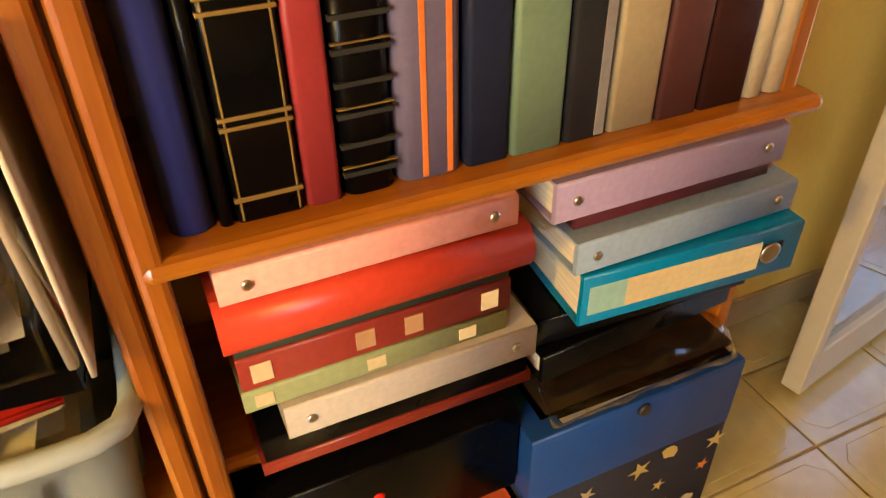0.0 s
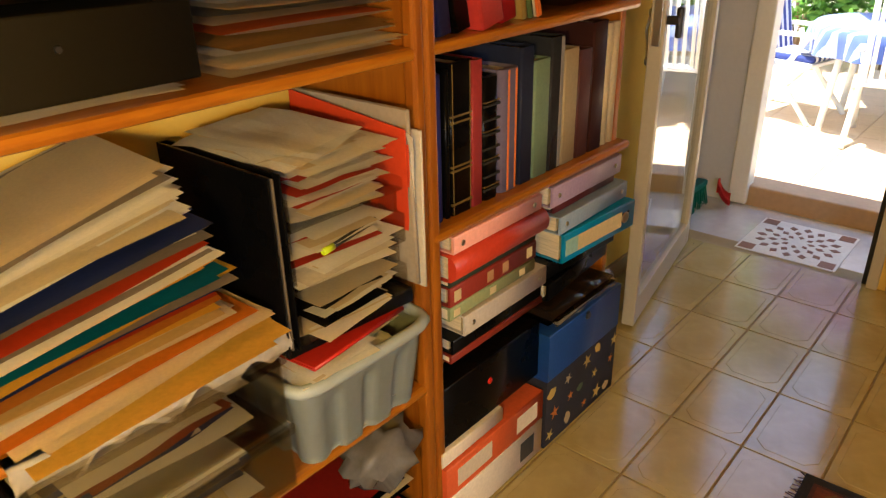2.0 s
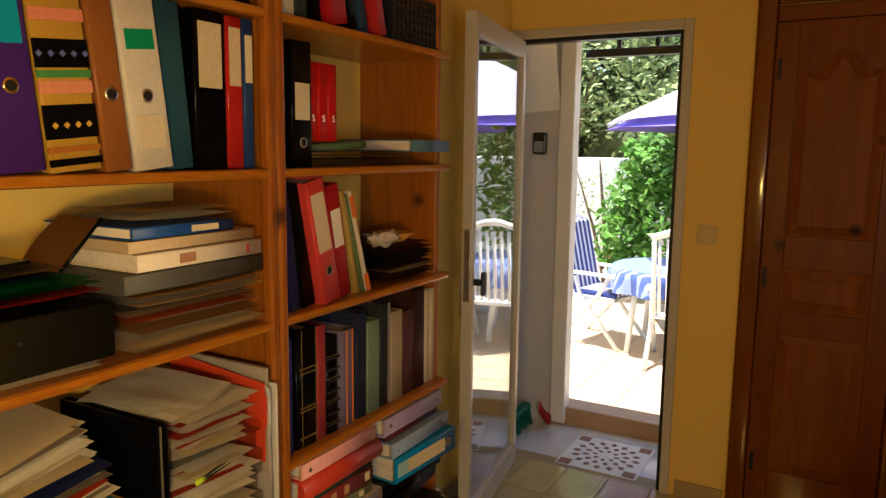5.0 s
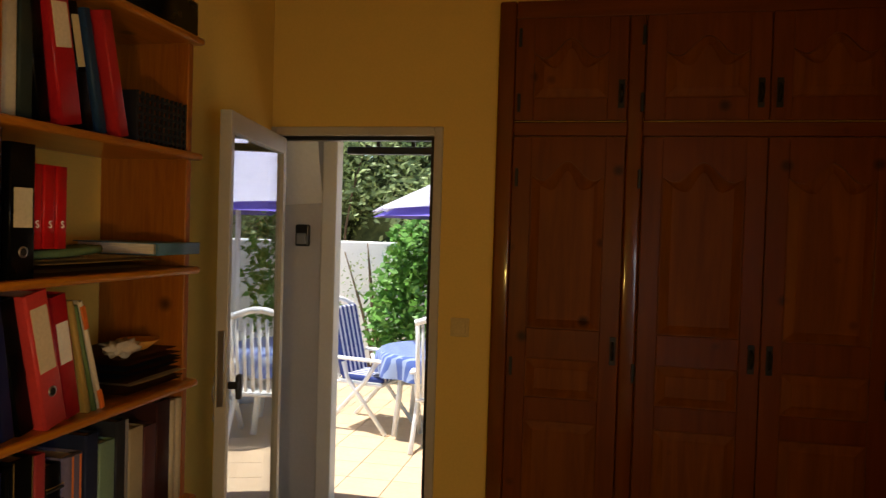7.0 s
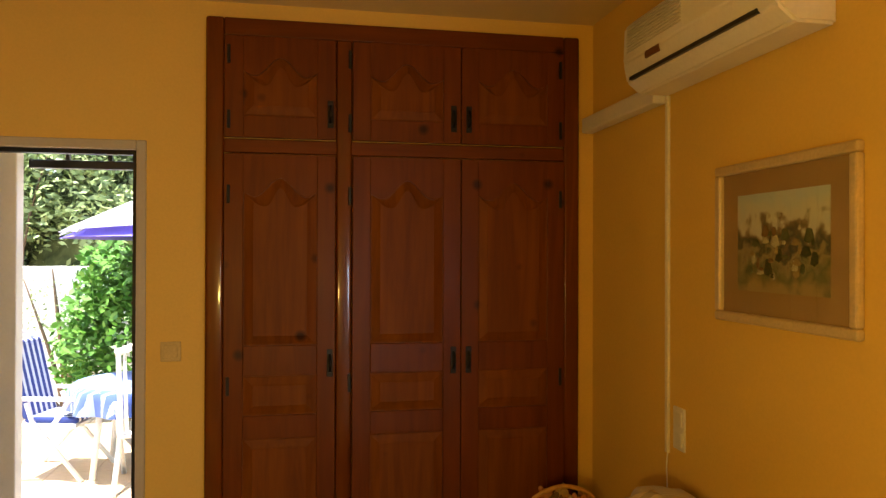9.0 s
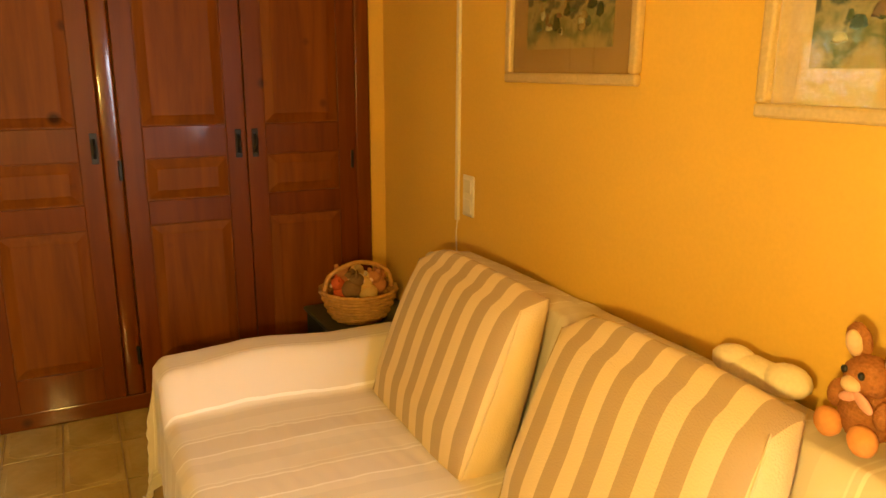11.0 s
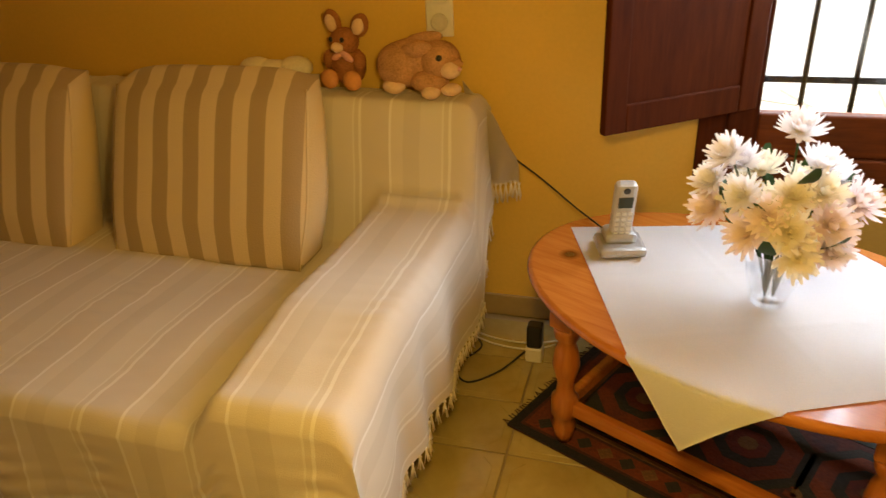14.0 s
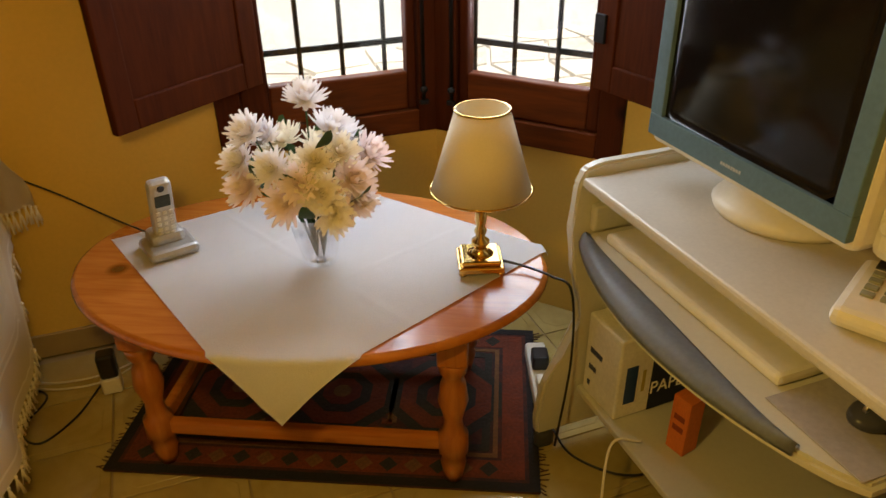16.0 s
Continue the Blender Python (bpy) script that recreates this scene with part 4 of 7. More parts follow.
upright("book", "purple grey cloth album with orange stripes", 0.025, 0.095, 0.265, Z1, (0.16, 0.13, 0.2, 0.8), extras=[("stripe", -0.12, 0.006, (0.65, 0.17, 0.03, 0.6)), ("stripe", 0.27, 0.006, (0.65, 0.17, 0.03, 0.6))], rounded=0.016)
upright("book", "dark navy album standing on the shelf", 0.097, 0.146, 0.30, Z1, (0.02, 0.025, 0.05, 0.5))
upright("book", "pale green album standing on the shelf", 0.148, 0.211, 0.265, Z1, (0.19, 0.28, 0.17, 0.5))
upright("book", "black marbled album standing on the shelf", 0.213, 0.267, 0.305, Z1, (0.03, 0.03, 0.032, 0.25), extras=[("stripe", 0.3, 0.012, (0.22, 0.2, 0.18, 0.3))])
upright("book", "beige album standing on the shelf", 0.269, 0.332, 0.27, Z1, (0.42, 0.33, 0.18, 0.6))
upright("book", "plum coloured album standing on the shelf", 0.334, 0.392, 0.26, Z1, (0.1, 0.035, 0.03, 0.5))
upright("book", "dark brown album standing on the shelf", 0.394, 0.461, 0.315, Z1, (0.045, 0.015, 0.012, 0.4))
upright("book", "cream roll-backed album standing at the shelf end", 0.463, 0.494, 0.305, Z1, (0.62, 0.5, 0.3, 0.6), rounded=0.012)
upright("book", "cream roll-backed album standing at the shelf end", 0.496, 0.528, 0.305, Z1, (0.6, 0.47, 0.28, 0.6), rounded=0.012)

# right bay, shelf above: leaning binders
Z2 = LEVELS[1] + 0.0005
upright("book", "cream cardboard folder standing by the divider", -0.238, -0.222, 0.30, Z2, (0.6, 0.46, 0.25, 0.7), pages=False)
upright("binder", "black glossy ring binder leaning on the divider", -0.2, -0.178, 0.31, Z2, BK, lean=-4, pages=False)
upright("binder", "dark navy binder leaning on its neighbours", -0.165, -0.125, 0.31, Z2, (0.015, 0.02, 0.07, 0.4), lean=-8)
upright("binder", "black binder leaning on its neighbours", -0.118, -0.07, 0.305, Z2, BK, lean=-12)
upright("binder", "pink lever arch binder with a cream label, leaning", -0.062, 0.008, 0.315, Z2, (0.6, 0.05, 0.04, 0.4), lean=-13, extras=[("label", 0.42, 0.15, (0.55, 0.42, 0.25, 0.7)), ("ring", 0.26, 0, "steel")], front=0.825)
upright("binder", "red lever arch binder with a torn white label, leaning", 0.03, 0.085, 0.30, Z2, (0.42, 0.012, 0.015, 0.35), lean=-11, extras=[("label", 0.45, 0.1, (0.7, 0.62, 0.48, 0.7))], front=0.85)
upright("book", "olive yellow folder leaning in the row", 0.10, 0.118, 0.29, Z2, (0.4, 0.25, 0.06, 0.6), lean=-14, pages=False)
upright("book", "green folder leaning in the row", 0.125, 0.14, 0.28, Z2, (0.12, 0.17, 0.05, 0.6), lean=-16, pages=False)
upright("book", "white and orange booklet leaning in the row", 0.15, 0.165, 0.29, Z2, (0.68, 0.55, 0.36, 0.6), lean=-17, pages=False, extras=[("band", 0.0, 0.05, (0.6, 0.13, 0.02, 0.5)), ("band", 0.75, 0.06, (0.6, 0.13, 0.02, 0.5))])
upright("book", "violet folder leaning behind the booklet", 0.168, 0.18, 0.30, Z2, (0.2, 0.09, 0.25, 0.6), lean=-18, pages=False, front=0.9)

# shelf at 1.48: the row of lever arch files
Z3 = LEVELS[2] + 0.0005
upright("book", "pale blue binder at the row's end", -1.035, -1.0, 0.30, Z3, (0.25, 0.42, 0.48, 0.5), lean=-1.5)
upright("binder", "grey marbled file with a cream spine label", -0.998, -0.953, 0.31, Z3, (0.13, 0.12, 0.11, 0.5), lean=-2.5, extras=[("label", 0.5, 0.12, (0.65, 0.52, 0.3, 0.7))])
upright("binder", "black ring binder in the row", -0.949, -0.90, 0.31, Z3, (0.03, 0.026, 0.02, 0.5), lean=-3.5)
for k in range(3):
    upright("book", "cream paper-backed magazine in the row", -0.898 + 0.015 * k, -0.884 + 0.015 * k, 0.30, Z3, (0.66, 0.56, 0.38, 0.7), pages=False, lean=-4)
upright("binder", "purple lever arch file with a gold finger ring", -0.846, -0.764, 0.315, Z3, (0.055, 0.015, 0.15, 0.4), lean=-5, front=0.82, extras=[("ring", 0.42, 0, "gold"), ("label", 0.62, 0.1, (0.0, 0.22, 0.3, 0.5))])
et = upright("binder", "lever arch file in black and yellow woven pattern", -0.759, -0.665, 0.315, Z3, (0.5, 0.27, 0.03, 0.6), lean=-5.5, front=0.82, extras=[("band", a, s, c) for a, s, c in ((0.03, 0.012, BK), (0.1, 0.01, (0.3, 0.1, 0.01, 0.6)), (0.17, 0.055, BK), (0.40, 0.02, (0.55, 0.2, 0.1, 0.6)), (0.48, 0.012, (0.05, 0.2, 0.05, 0.6)), (0.53, 0.045, BK), (0.76, 0.02, (0.5, 0.16, 0.08, 0.6)))])
for k in range(9):
    part("motif", cube(-0.004, 0.004, -0.003, 0.0, -0.004, 0.004, 0.0005), plain(*((0.5, 0.3, 0.04, 0.6) if k % 2 else (0.08, 0.1, 0.25, 0.6))), et, m=pose(-0.04 + 0.01 * k, 0, 0.315 * (0.24 if k % 2 else 0.6), 0, 45, 0))
upright("binder", "brown lever arch file with a steel ring", -0.658, -0.603, 0.315, Z3, (0.3, 0.1, 0.02, 0.4), lean=-6, front=0.82, extras=[("ring", 0.42, 0, "steel")])
upright("binder", "white lever arch file with green and cream labels", -0.598, -0.513, 0.315, Z3, (0.68, 0.6, 0.44, 0.5), lean=-6.5, front=0.82, extras=[("label", 0.68, 0.035, (0.0, 0.2, 0.08, 0.5)), ("ring", 0.42, 0, "steel"), ("label", 0.12, 0.06, (0.55, 0.45, 0.27, 0.7))])
upright("binder", "dark teal marbled file in the row", -0.508, -0.442, 0.315, Z3, (0.02, 0.08, 0.1, 0.5), lean=-5)
upright("binder", "black lever arch file with a cream label", -0.438, -0.352, 0.315, Z3, BK, extras=[("label", 0.52, 0.13, (0.55, 0.44, 0.25, 0.7))])
upright("binder", "red glossy file with a cream label", -0.35, -0.304, 0.315, Z3, (0.5, 0.02, 0.015, 0.2), extras=[("label", 0.55, 0.12, (0.55, 0.42, 0.24, 0.7))])
upright("binder", "dark blue file with a cream label", -0.302, -0.272, 0.315, Z3, (0.02, 0.055, 0.16, 0.4), extras=[("label", 0.58, 0.1, (0.6, 0.5, 0.3, 0.7))])
upright("binder", "black file with two cream labels", -0.235, -0.17, 0.315, Z3, BK)
upright("binder", "black file with two cream labels", -0.168, -0.095, 0.29, Z3, BK, front=0.83, extras=[("label", 0.38, 0.085, (0.55, 0.46, 0.28, 0.7)), ("ring", 0.2, 0, "steel")])
for k in range(3):
    x = -0.088 + 0.039 * k
    b = upright("book", "small red manual with a white letter on its spine", x, x + 0.037, 0.19, Z3 + 0.062, (0.55, 0.01, 0.01, 0.35), front=0.85, depth=0.2)
    words("lettering", "S", 0.024, PAPER, b, pose(0, -0.0016, 0.055, 90, 0, 0))


def lying(name, label, x0, x1, z0, z1, colour, front=0.825, depth=0.27, turn=0.0, rivets=False, pages=True, labels=(), category="binder", round_=0.004, group="stacked binders"):
    """A binder or book lying flat, with its spine to the room and its pages showing at the ends."""
    w, h = x1 - x0, z1 - z0 - 0.0008
    t = thing(name, label, category, pose((x0 + x1) / 2, front, z0, 0, 0, turn), group)
    mat = plain(*colour)
    bm = bmesh.new()
    channel(bm, w, h, depth, 0.003, 0.005 + round_ * 0.6, round_, True)
    part("cover", bm, mat, t)
    if pages and h > 0.012:
        part("page_block", cube(-w / 2 + 0.008, w / 2 - 0.008, 0.02, depth - 0.01, 0.0035, h - 0.0035), PAGES, t)
    elif h > 0.012:
        part("core", cube(-w / 2 + 0.0012, w / 2 - 0.0012, 0.008, depth - 0.002, 0.0032, h - 0.0032), CREAM if category == "book" else mat, t)
    if rivets:
        for s in (-1, 1):
            part("rivet", lathe(bmesh.new(), [(0.0065, 0), (0.006, 0.002), (0.003, 0.003)], 14, pose(s * (w / 2 - 0.028), 0.0003, h / 2, 90, 0, 0)), STEEL, t, "steel rivet")
    for a, s, c in labels:
        part("label", cube(a * w, a * w + s, -0.001, 0.002, h * 0.22, h * 0.78, 0.0004), plain(*c), t)
    return t


ZL = LEVELS[0] + 0.001
LB = (0.62, 0.5, 0.28, 0.7)
lying("book", "maroon book lying under the stack of binders", -0.17, 0.18, ZL, 0.466, (0.2, 0.025, 0.015, 0.3), category="book", pages=False)
lying("binder", "glossy black binder in the stack", -0.165, 0.172, 0.467, 0.503, BK)
lying("binder", "pale grey binder with steel rivets", -0.135, 0.178, 0.504, 0.553, (0.45, 0.4, 0.34, 0.35), rivets=True, front=0.815)
lying("book", "sage green book with small cream labels", -0.173, 0.14, 0.554, 0.585, (0.26, 0.29, 0.14, 0.5), category="book", pages=False, labels=((-0.46, 0.02, LB), (-0.06, 0.022, LB), (0.3, 0.022, LB)))
lying("book", "dark red album with small cream labels", -0.171, 0.143, 0.586, 0.632, (0.24, 0.03, 0.02, 0.4), category="book", labels=((-0.46, 0.022, LB), (-0.1, 0.022, (0.45, 0.25, 0.12, 0.6)), (0.08, 0.022, (0.45, 0.25, 0.12, 0.6)), (0.38, 0.022, LB)))
lying("book", "dark green thin book in the stack", -0.17, 0.14, 0.633, 0.650, (0.03, 0.04, 0.03, 0.5), category="book", pages=False)
lying("binder", "fat red leather-look album in the stack", -0.18, 0.157, 0.651, 0.712, (0.5, 0.045, 0.02, 0.35), round_=0.028, front=0.80)
lying("binder", "pink ring binder with steel rivets on the stack", -0.172, 0.14, 0.713, 0.752, (0.75, 0.34, 0.28, 0.3), rivets=True, front=0.812)
lying("book", "black book lying in the stack", 0.19, 0.52, ZL, 0.492, BK, category="book", turn=4)
lying("book", "black book lying in the stack", 0.19, 0.52, 0.494, 0.538, BK, category="book", turn=-3)
te = lying("binder", "teal lever arch binder with a pale sticker", 0.228, 0.552, 0.54, 0.618, (0.0, 0.17, 0.34, 0.3), front=0.79, turn=-4, labels=((-0.47, 0.052, (0.3, 0.5, 0.42, 0.6)), (-0.31, 0.2, (0.62, 0.5, 0.26, 0.6))))
for k in range(9):
    part("printed_bar", cube(0.1 + 0.004 * k, 0.102 + 0.004 * k, -0.0016, 0.0, 0.03, 0.055), BLACK, te)
part("finger_ring", lathe(bmesh.new(), [(0.011, 0), (0.016, 0.002), (0.016, 0.004), (0.011, 0.004)], 20, pose(0.115, 0.0005, 0.04, 90, 0, 0)), STEEL, te, "steel finger ring")
lying("binder", "blue grey ring binder with steel rivets", 0.218, 0.55, 0.62, 0.666, (0.23, 0.3, 0.38, 0.4), rivets=True, front=0.805)
lying("book", "dark maroon book in the stack", 0.228, 0.518, 0.667, 0.698, (0.08, 0.015, 0.02, 0.4), category="book", front=0.83)
lying("binder", "lilac ring binder with steel rivets on the stack", 0.185, 0.512, 0.699, 0.751, (0.3, 0.22, 0.33, 0.4), rivets=True, front=0.81)
# floor level
bf2 = lying("box_file", "black box file with a red dot", -0.225, 0.165, 0.24, 0.40, BK, front=0.82, pages=False, category="box file")
part("red_dot", lathe(bmesh.new(), [(0.009, 0), (0.007, 0.003), (0.001, 0.0035)], 16, pose(-0.01, 0.0003, 0.095, 90, 0, 0)), plain(0.6, 0.02, 0.01, 0.3), bf2, "round red dot")
lying("storage_box", "white cardboard archive box with dark print", -0.225, 0.0, 0.2, 0.239, (0.68, 0.6, 0.48, 0.6), front=0.81, pages=False, category="box")
lying("archive_box", "orange and white archive box on the floor", -0.225, 0.165, 0.11, 0.199, (0.6, 0.1, 0.03, 0.5), front=0.8, pages=False, category="box", labels=((-0.4, 0.13, (0.7, 0.6, 0.45, 0.6)), (0.2, 0.09, (0.7, 0.6, 0.45, 0.6))))
lying("archive_box", "white and orange archive box on the floor", -0.225, 0.165, 0.001, 0.109, (0.7, 0.62, 0.5, 0.5), front=0.8, pages=False, category="box", labels=((0.25, 0.06, (0.05, 0.05, 0.05, 0.6)),))
fb = lying("file_box", "blue plastic file box with a worn edge", 0.17, 0.54, 0.222, 0.362, (0.01, 0.05, 0.2, 0.4), front=0.79, depth=0.3, pages=False, category="box")
part("latch", lathe(bmesh.new(), [(0.012, 0), (0.009, 0.006)], 14, pose(0.0, 0.0, 0.12, 90, 0, 0)), BLACK, fb)
st = lying("gift_box", "dark box printed with gold stars and moons", 0.175, 0.545, 0.001, 0.221, (0.03, 0.03, 0.04, 0.5), front=0.795, depth=0.3, pages=False, category="box")
random.seed(21)
for k in range(15):
    c = plain(*random.choice(((0.55, 0.17, 0.03, 0.5), (0.5, 0.36, 0.1, 0.5), (0.08, 0.12, 0.06, 0.5), (0.45, 0.35, 0.2, 0.5))))
    bm = bmesh.new()
    n = 10
    s = random.uniform(0.013, 0.024)
    moon = k % 3 == 1
    ring = []
    for i in range(n):
        a = 2 * math.pi * i / n
        r = s * (1.15 if i % 2 == 0 else 0.42)
        if moon:
            r = s if i < 6 else s * 0.5
        ring.append((r * math.cos(a), r * math.sin(a)))
    f = bm.faces.new([bm.verts.new((x, -0.0012, z)) for x, z in ring])
    part("printed_star" if not moon else "printed_moon", bm, c, st, m=pose(-0.16 + 0.32 * (k % 5) / 4 + random.uniform(-0.02, 0.02), 0, 0.04 + 0.07 * (k // 5) + random.uniform(-0.012, 0.012), 0, random.uniform(0, 360), 0))
bag = thing("plastic_bag", "crumpled clear plastic bag lying on the blue box", "bag", pose(0.34, 0.88, 0.393))
bm = sheet(bmesh.new(), lambda u, v: Vector((-0.14 + 0.32 * u, -0.09 + 0.2 * v, 0.014 + 0.012 * noise.noise(Vector((u * 7, v * 6, 2))) - (0.0 if v > 0.12 else 0.03 * (0.12 - v) / 0.12))), 26, 16, 0.0012)
part("film", bm, CLEAR, bag)


def paper_pile(name, label, x0, x1, y0, y1, z0, z1, mats, seed, spread=0.012, turn=8, sheets=None, category="papers", tilt=0.0, tilt_to=None, ordered=False, crease=0.0, least=0.88):
    """A loose pile: every folder or bundle of sheets is its own part, turned and shifted a little."""
    rnd = random.Random(seed)
    t = thing(name, label, category, pose((x0 + x1) / 2, (y0 + y1) / 2, z0))
    n = sheets or max(3, int((z1 - z0) / 0.009))
    dz = (z1 - z0) / n
    w, d = (x1 - x0) / 2, (y1 - y0) / 2
    for k in range(n):
        a, b = w * rnd.uniform(least, 1.0), d * rnd.uniform(least, 1.0)
        th = dz * rnd.uniform(0.86, 0.985)
        bend = rnd.uniform(-0.5, 0.6) * min(0.006, dz)
        bm = sheet(bmesh.new(), lambda u, v: Vector((-a + 2 * a * u, -b + 2 * b * v, dz * k + th + bend * (2 * u - 1) ** 2 + crease * noise.noise(Vector((u * 2.3 + k * 0.09, v * 2.1, seed))))), 8 if crease else 6, 6 if crease else 2, -th)
        for f in bm.faces:
            f.smooth = False
        ob = part("sheet" if th < 0.006 else "folder", bm, mats[min(k, len(mats) - 1)] if ordered else mats[rnd.randrange(len(mats))], t)
        ob.matrix_basis = pose(rnd.uniform(-spread, spread), rnd.uniform(-spread, spread), 0, 0, tilt if tilt_to is None else tilt + (tilt_to - tilt) * k / n, rnd.uniform(-turn, turn) * (0.4 if th > 0.006 else 1))
    return t


TANF, ORF, GREYG = plain(0.55, 0.33, 0.11, 0.7), plain(0.6, 0.14, 0.03, 0.6), plain(0.25, 0.23, 0.2, 0.6)
# left bay, 1.13: brown case and piles
cs = lying("document_case", "dark brown document case with a dull cover", -1.035, -0.655, 1.15, 1.25, (0.009, 0.0065, 0.002, 0.85), front=0.83, depth=0.28, pages=False, category="case")
part("clasp", lathe(bmesh.new(), [(0.005, 0), (0.004, 0.003)], 10, pose(0.02, 0, 0.06, 90, 0, 0)), BLACK, cs)
paper_pile("magazine", "creased glossy magazine under the brown case", -1.035, -0.66, 0.83, 1.1, Z2, 1.149, [PAPER, CREAM, plain(0.25, 0.12, 0.08, 0.3)], 31, sheets=3, category="magazine")
paper_pile("folder_pile", "thick green folder over a red one on the brown case", -1.045, -0.665, 0.825, 1.09, 1.251, 1.296, [plain(*BK), plain(0.4, 0.03, 0.02, 0.5), plain(0.0, 0.22, 0.06, 0.5), plain(0.0, 0.2, 0.06, 0.5)], 32, 0.006, 3, sheets=4, category="folders", ordered=True)
paper_pile("folder_pile", "grey, navy and tan folders on the green folder", -1.04, -0.72, 0.87, 1.1, 1.297, 1.325, [plain(0.16, 0.16, 0.16, 0.6), plain(0.03, 0.035, 0.07, 0.5), plain(0.36, 0.28, 0.15, 0.7), plain(0.3, 0.24, 0.14, 0.7)], 37, 0.014, 5, sheets=5, category="folders", ordered=True)
ff = thing("folder", "thin black folder lying on the other folders", "folder", pose(-0.9, 0.93, 1.326, 0, -2, 4))
part("cover", cube(-0.13, 0.12, -0.07, 0.1, 0, 0.006, 0.001), plain(*BK), ff)
lf = thing("folder", "brown cardboard folder leaning on the stacked boxes", "folder", pose(-0.705, 0.9, 1.3, 0, -46, 0))
part("cover", sheet(bmesh.new(), lambda u, v: Vector((0.125 * u, 0.13 * v, 0.006 * math.sin(math.pi * u))), 8, 4, 0.003), plain(0.26, 0.1, 0.02, 0.6), lf)
part("spine", tube(bmesh.new(), [(0, 0, 0.002), (0.125, 0, 0.002)], 0.0035, 6), plain(*BK), lf, "black folder edge")
paper_pile("paper_pile", "thick pile of cream folders and papers", -0.625, -0.28, 0.82, 1.1, Z2, 1.245, [CREAM, PAPER, CREAM, PAPER, TANF, TANF, PAPER, ORF, CREAM, GREYG, CREAM, PAPER, TANF], 33, 0.018, 5, sheets=13, ordered=True)
lying("box_file", "dark grey box file on the paper pile", -0.63, -0.275, 1.252, 1.29, (0.07, 0.065, 0.05, 0.5), front=0.83, pages=False, category="box file")
lying("box_file", "white printed software box on the pile", -0.6, -0.278, 1.291, 1.325, (0.66, 0.56, 0.4, 0.5), front=0.83, pages=False, category="box", labels=((-0.2, 0.04, (0.4, 0.2, 0.1, 0.6)), (0.36, 0.006, (0.4, 0.03, 0.02, 0.6))))
lying("box_file", "cream printed software box on the pile", -0.61, -0.29, 1.326, 1.35, (0.5, 0.36, 0.2, 0.5), front=0.84, pages=False, category="box")
lying("book", "blue book with a cream label on the pile", -0.6, -0.35, 1.351, 1.375, (0.01, 0.06, 0.22, 0.4), front=0.84, category="book", pages=False, labels=((0.05, 0.07, LB),))
paper_pile("magazine", "rolled papers on top of the pile", -0.59, -0.34, 0.84, 1.05, 1.376, 1.4, [CREAM, PAPER], 34, sheets=3, category="magazine")
YEL, NAVY, TEALC, GREYF, REDF, TAN, ORA = plain(0.75, 0.43, 0.05, 0.5), plain(0.02, 0.035, 0.15, 0.5), plain(0.0, 0.13, 0.22, 0.5), plain(0.3, 0.25, 0.2, 0.6), plain(0.5, 0.05, 0.015, 0.5), plain(0.6, 0.42, 0.16, 0.6), plain(0.55, 0.2, 0.03, 0.6)
ORDER = [ORA, PAPER, REDF, PAPER, TAN, PAPER, CREAM, TAN, CREAM, YEL, ORA, REDF, NAVY, NAVY, GREYF, PAPER, YEL, TEALC, TEALC, YEL, YEL, YEL, PAPER, GREYF, PAPER, REDF, REDF, GREYF, GREYF, PAPER, NAVY, NAVY, PAPER, CREAM]
# left bay, half shelf: sliding pile of folders, folder upright, letter trays
ZH = 0.749
paper_pile("folder_pile", "sliding pile of coloured folders and envelopes", -1.035, -0.66, 0.80, 1.1, ZH + 0.02, 0.965, ORDER, 35, 0.02, 5, tilt=-2, tilt_to=-8.5, crease=0.001, least=0.86, sheets=len(ORDER), category="folders", ordered=True)
paper_pile("paper_pile", "loose white papers sliding off the folders", -1.04, -0.70, 0.83, 1.1, 0.960, 1.006, [PAPER, CREAM, PAPER, GREYF, PAPER], 36, 0.014, 5, sheets=26, tilt=-9.5, tilt_to=-14.5, crease=0.0012, least=0.84)
paper_pile("envelope_pile", "orange and brown envelopes hanging over the shelf edge", -1.0, -0.62, 0.78, 0.98, ZH, 0.80, [plain(0.65, 0.2, 0.02, 0.6), CREAM, plain(0.68, 0.42, 0.1, 0.6), plain(0.72, 0.45, 0.08, 0.6)], 47, 0.025, 7, sheets=9, crease=0.001, tilt=-3, category="envelopes")
bf = thing("folder", "black upright folder between the paper piles", "folder", pose(-0.585, 0.8, 0.70))
for x in (-0.012, 0.008):
    part("board", cube(x, x + 0.004, 0, 0.296, 0, 0.3, 0.001), plain(*BK), bf)
part("spine", cube(-0.012, 0.012, 0.296, 0.3, 0, 0.3, 0.001), plain(*BK), bf)
part("edge", cube(-0.003, 0.001, 0.003, 0.29, 0.004, 0.296, 0.001), plain(0.12, 0.09, 0.06, 0.6), bf, "grey board edges")
tr = thing("letter_tray", "stack of clear letter trays filled with papers", "letter tray", pose(-0.44, 0.96, 0.70))
for k in range(3):
    z = 0.0 + 0.1 * k
    ty = part("tray", cube(-0.122, 0.122, -0.155, 0.152, z, z + 0.003, 0.001), CLEAR, tr)
    for a in ((-0.125, -0.122, -0.155, 0.155), (0.122, 0.125, -0.155, 0.155), (-0.122, 0.122, 0.152, 0.155)):
        part("side", cube(*a, z, z + 0.055, 0.001), CLEAR, ty)
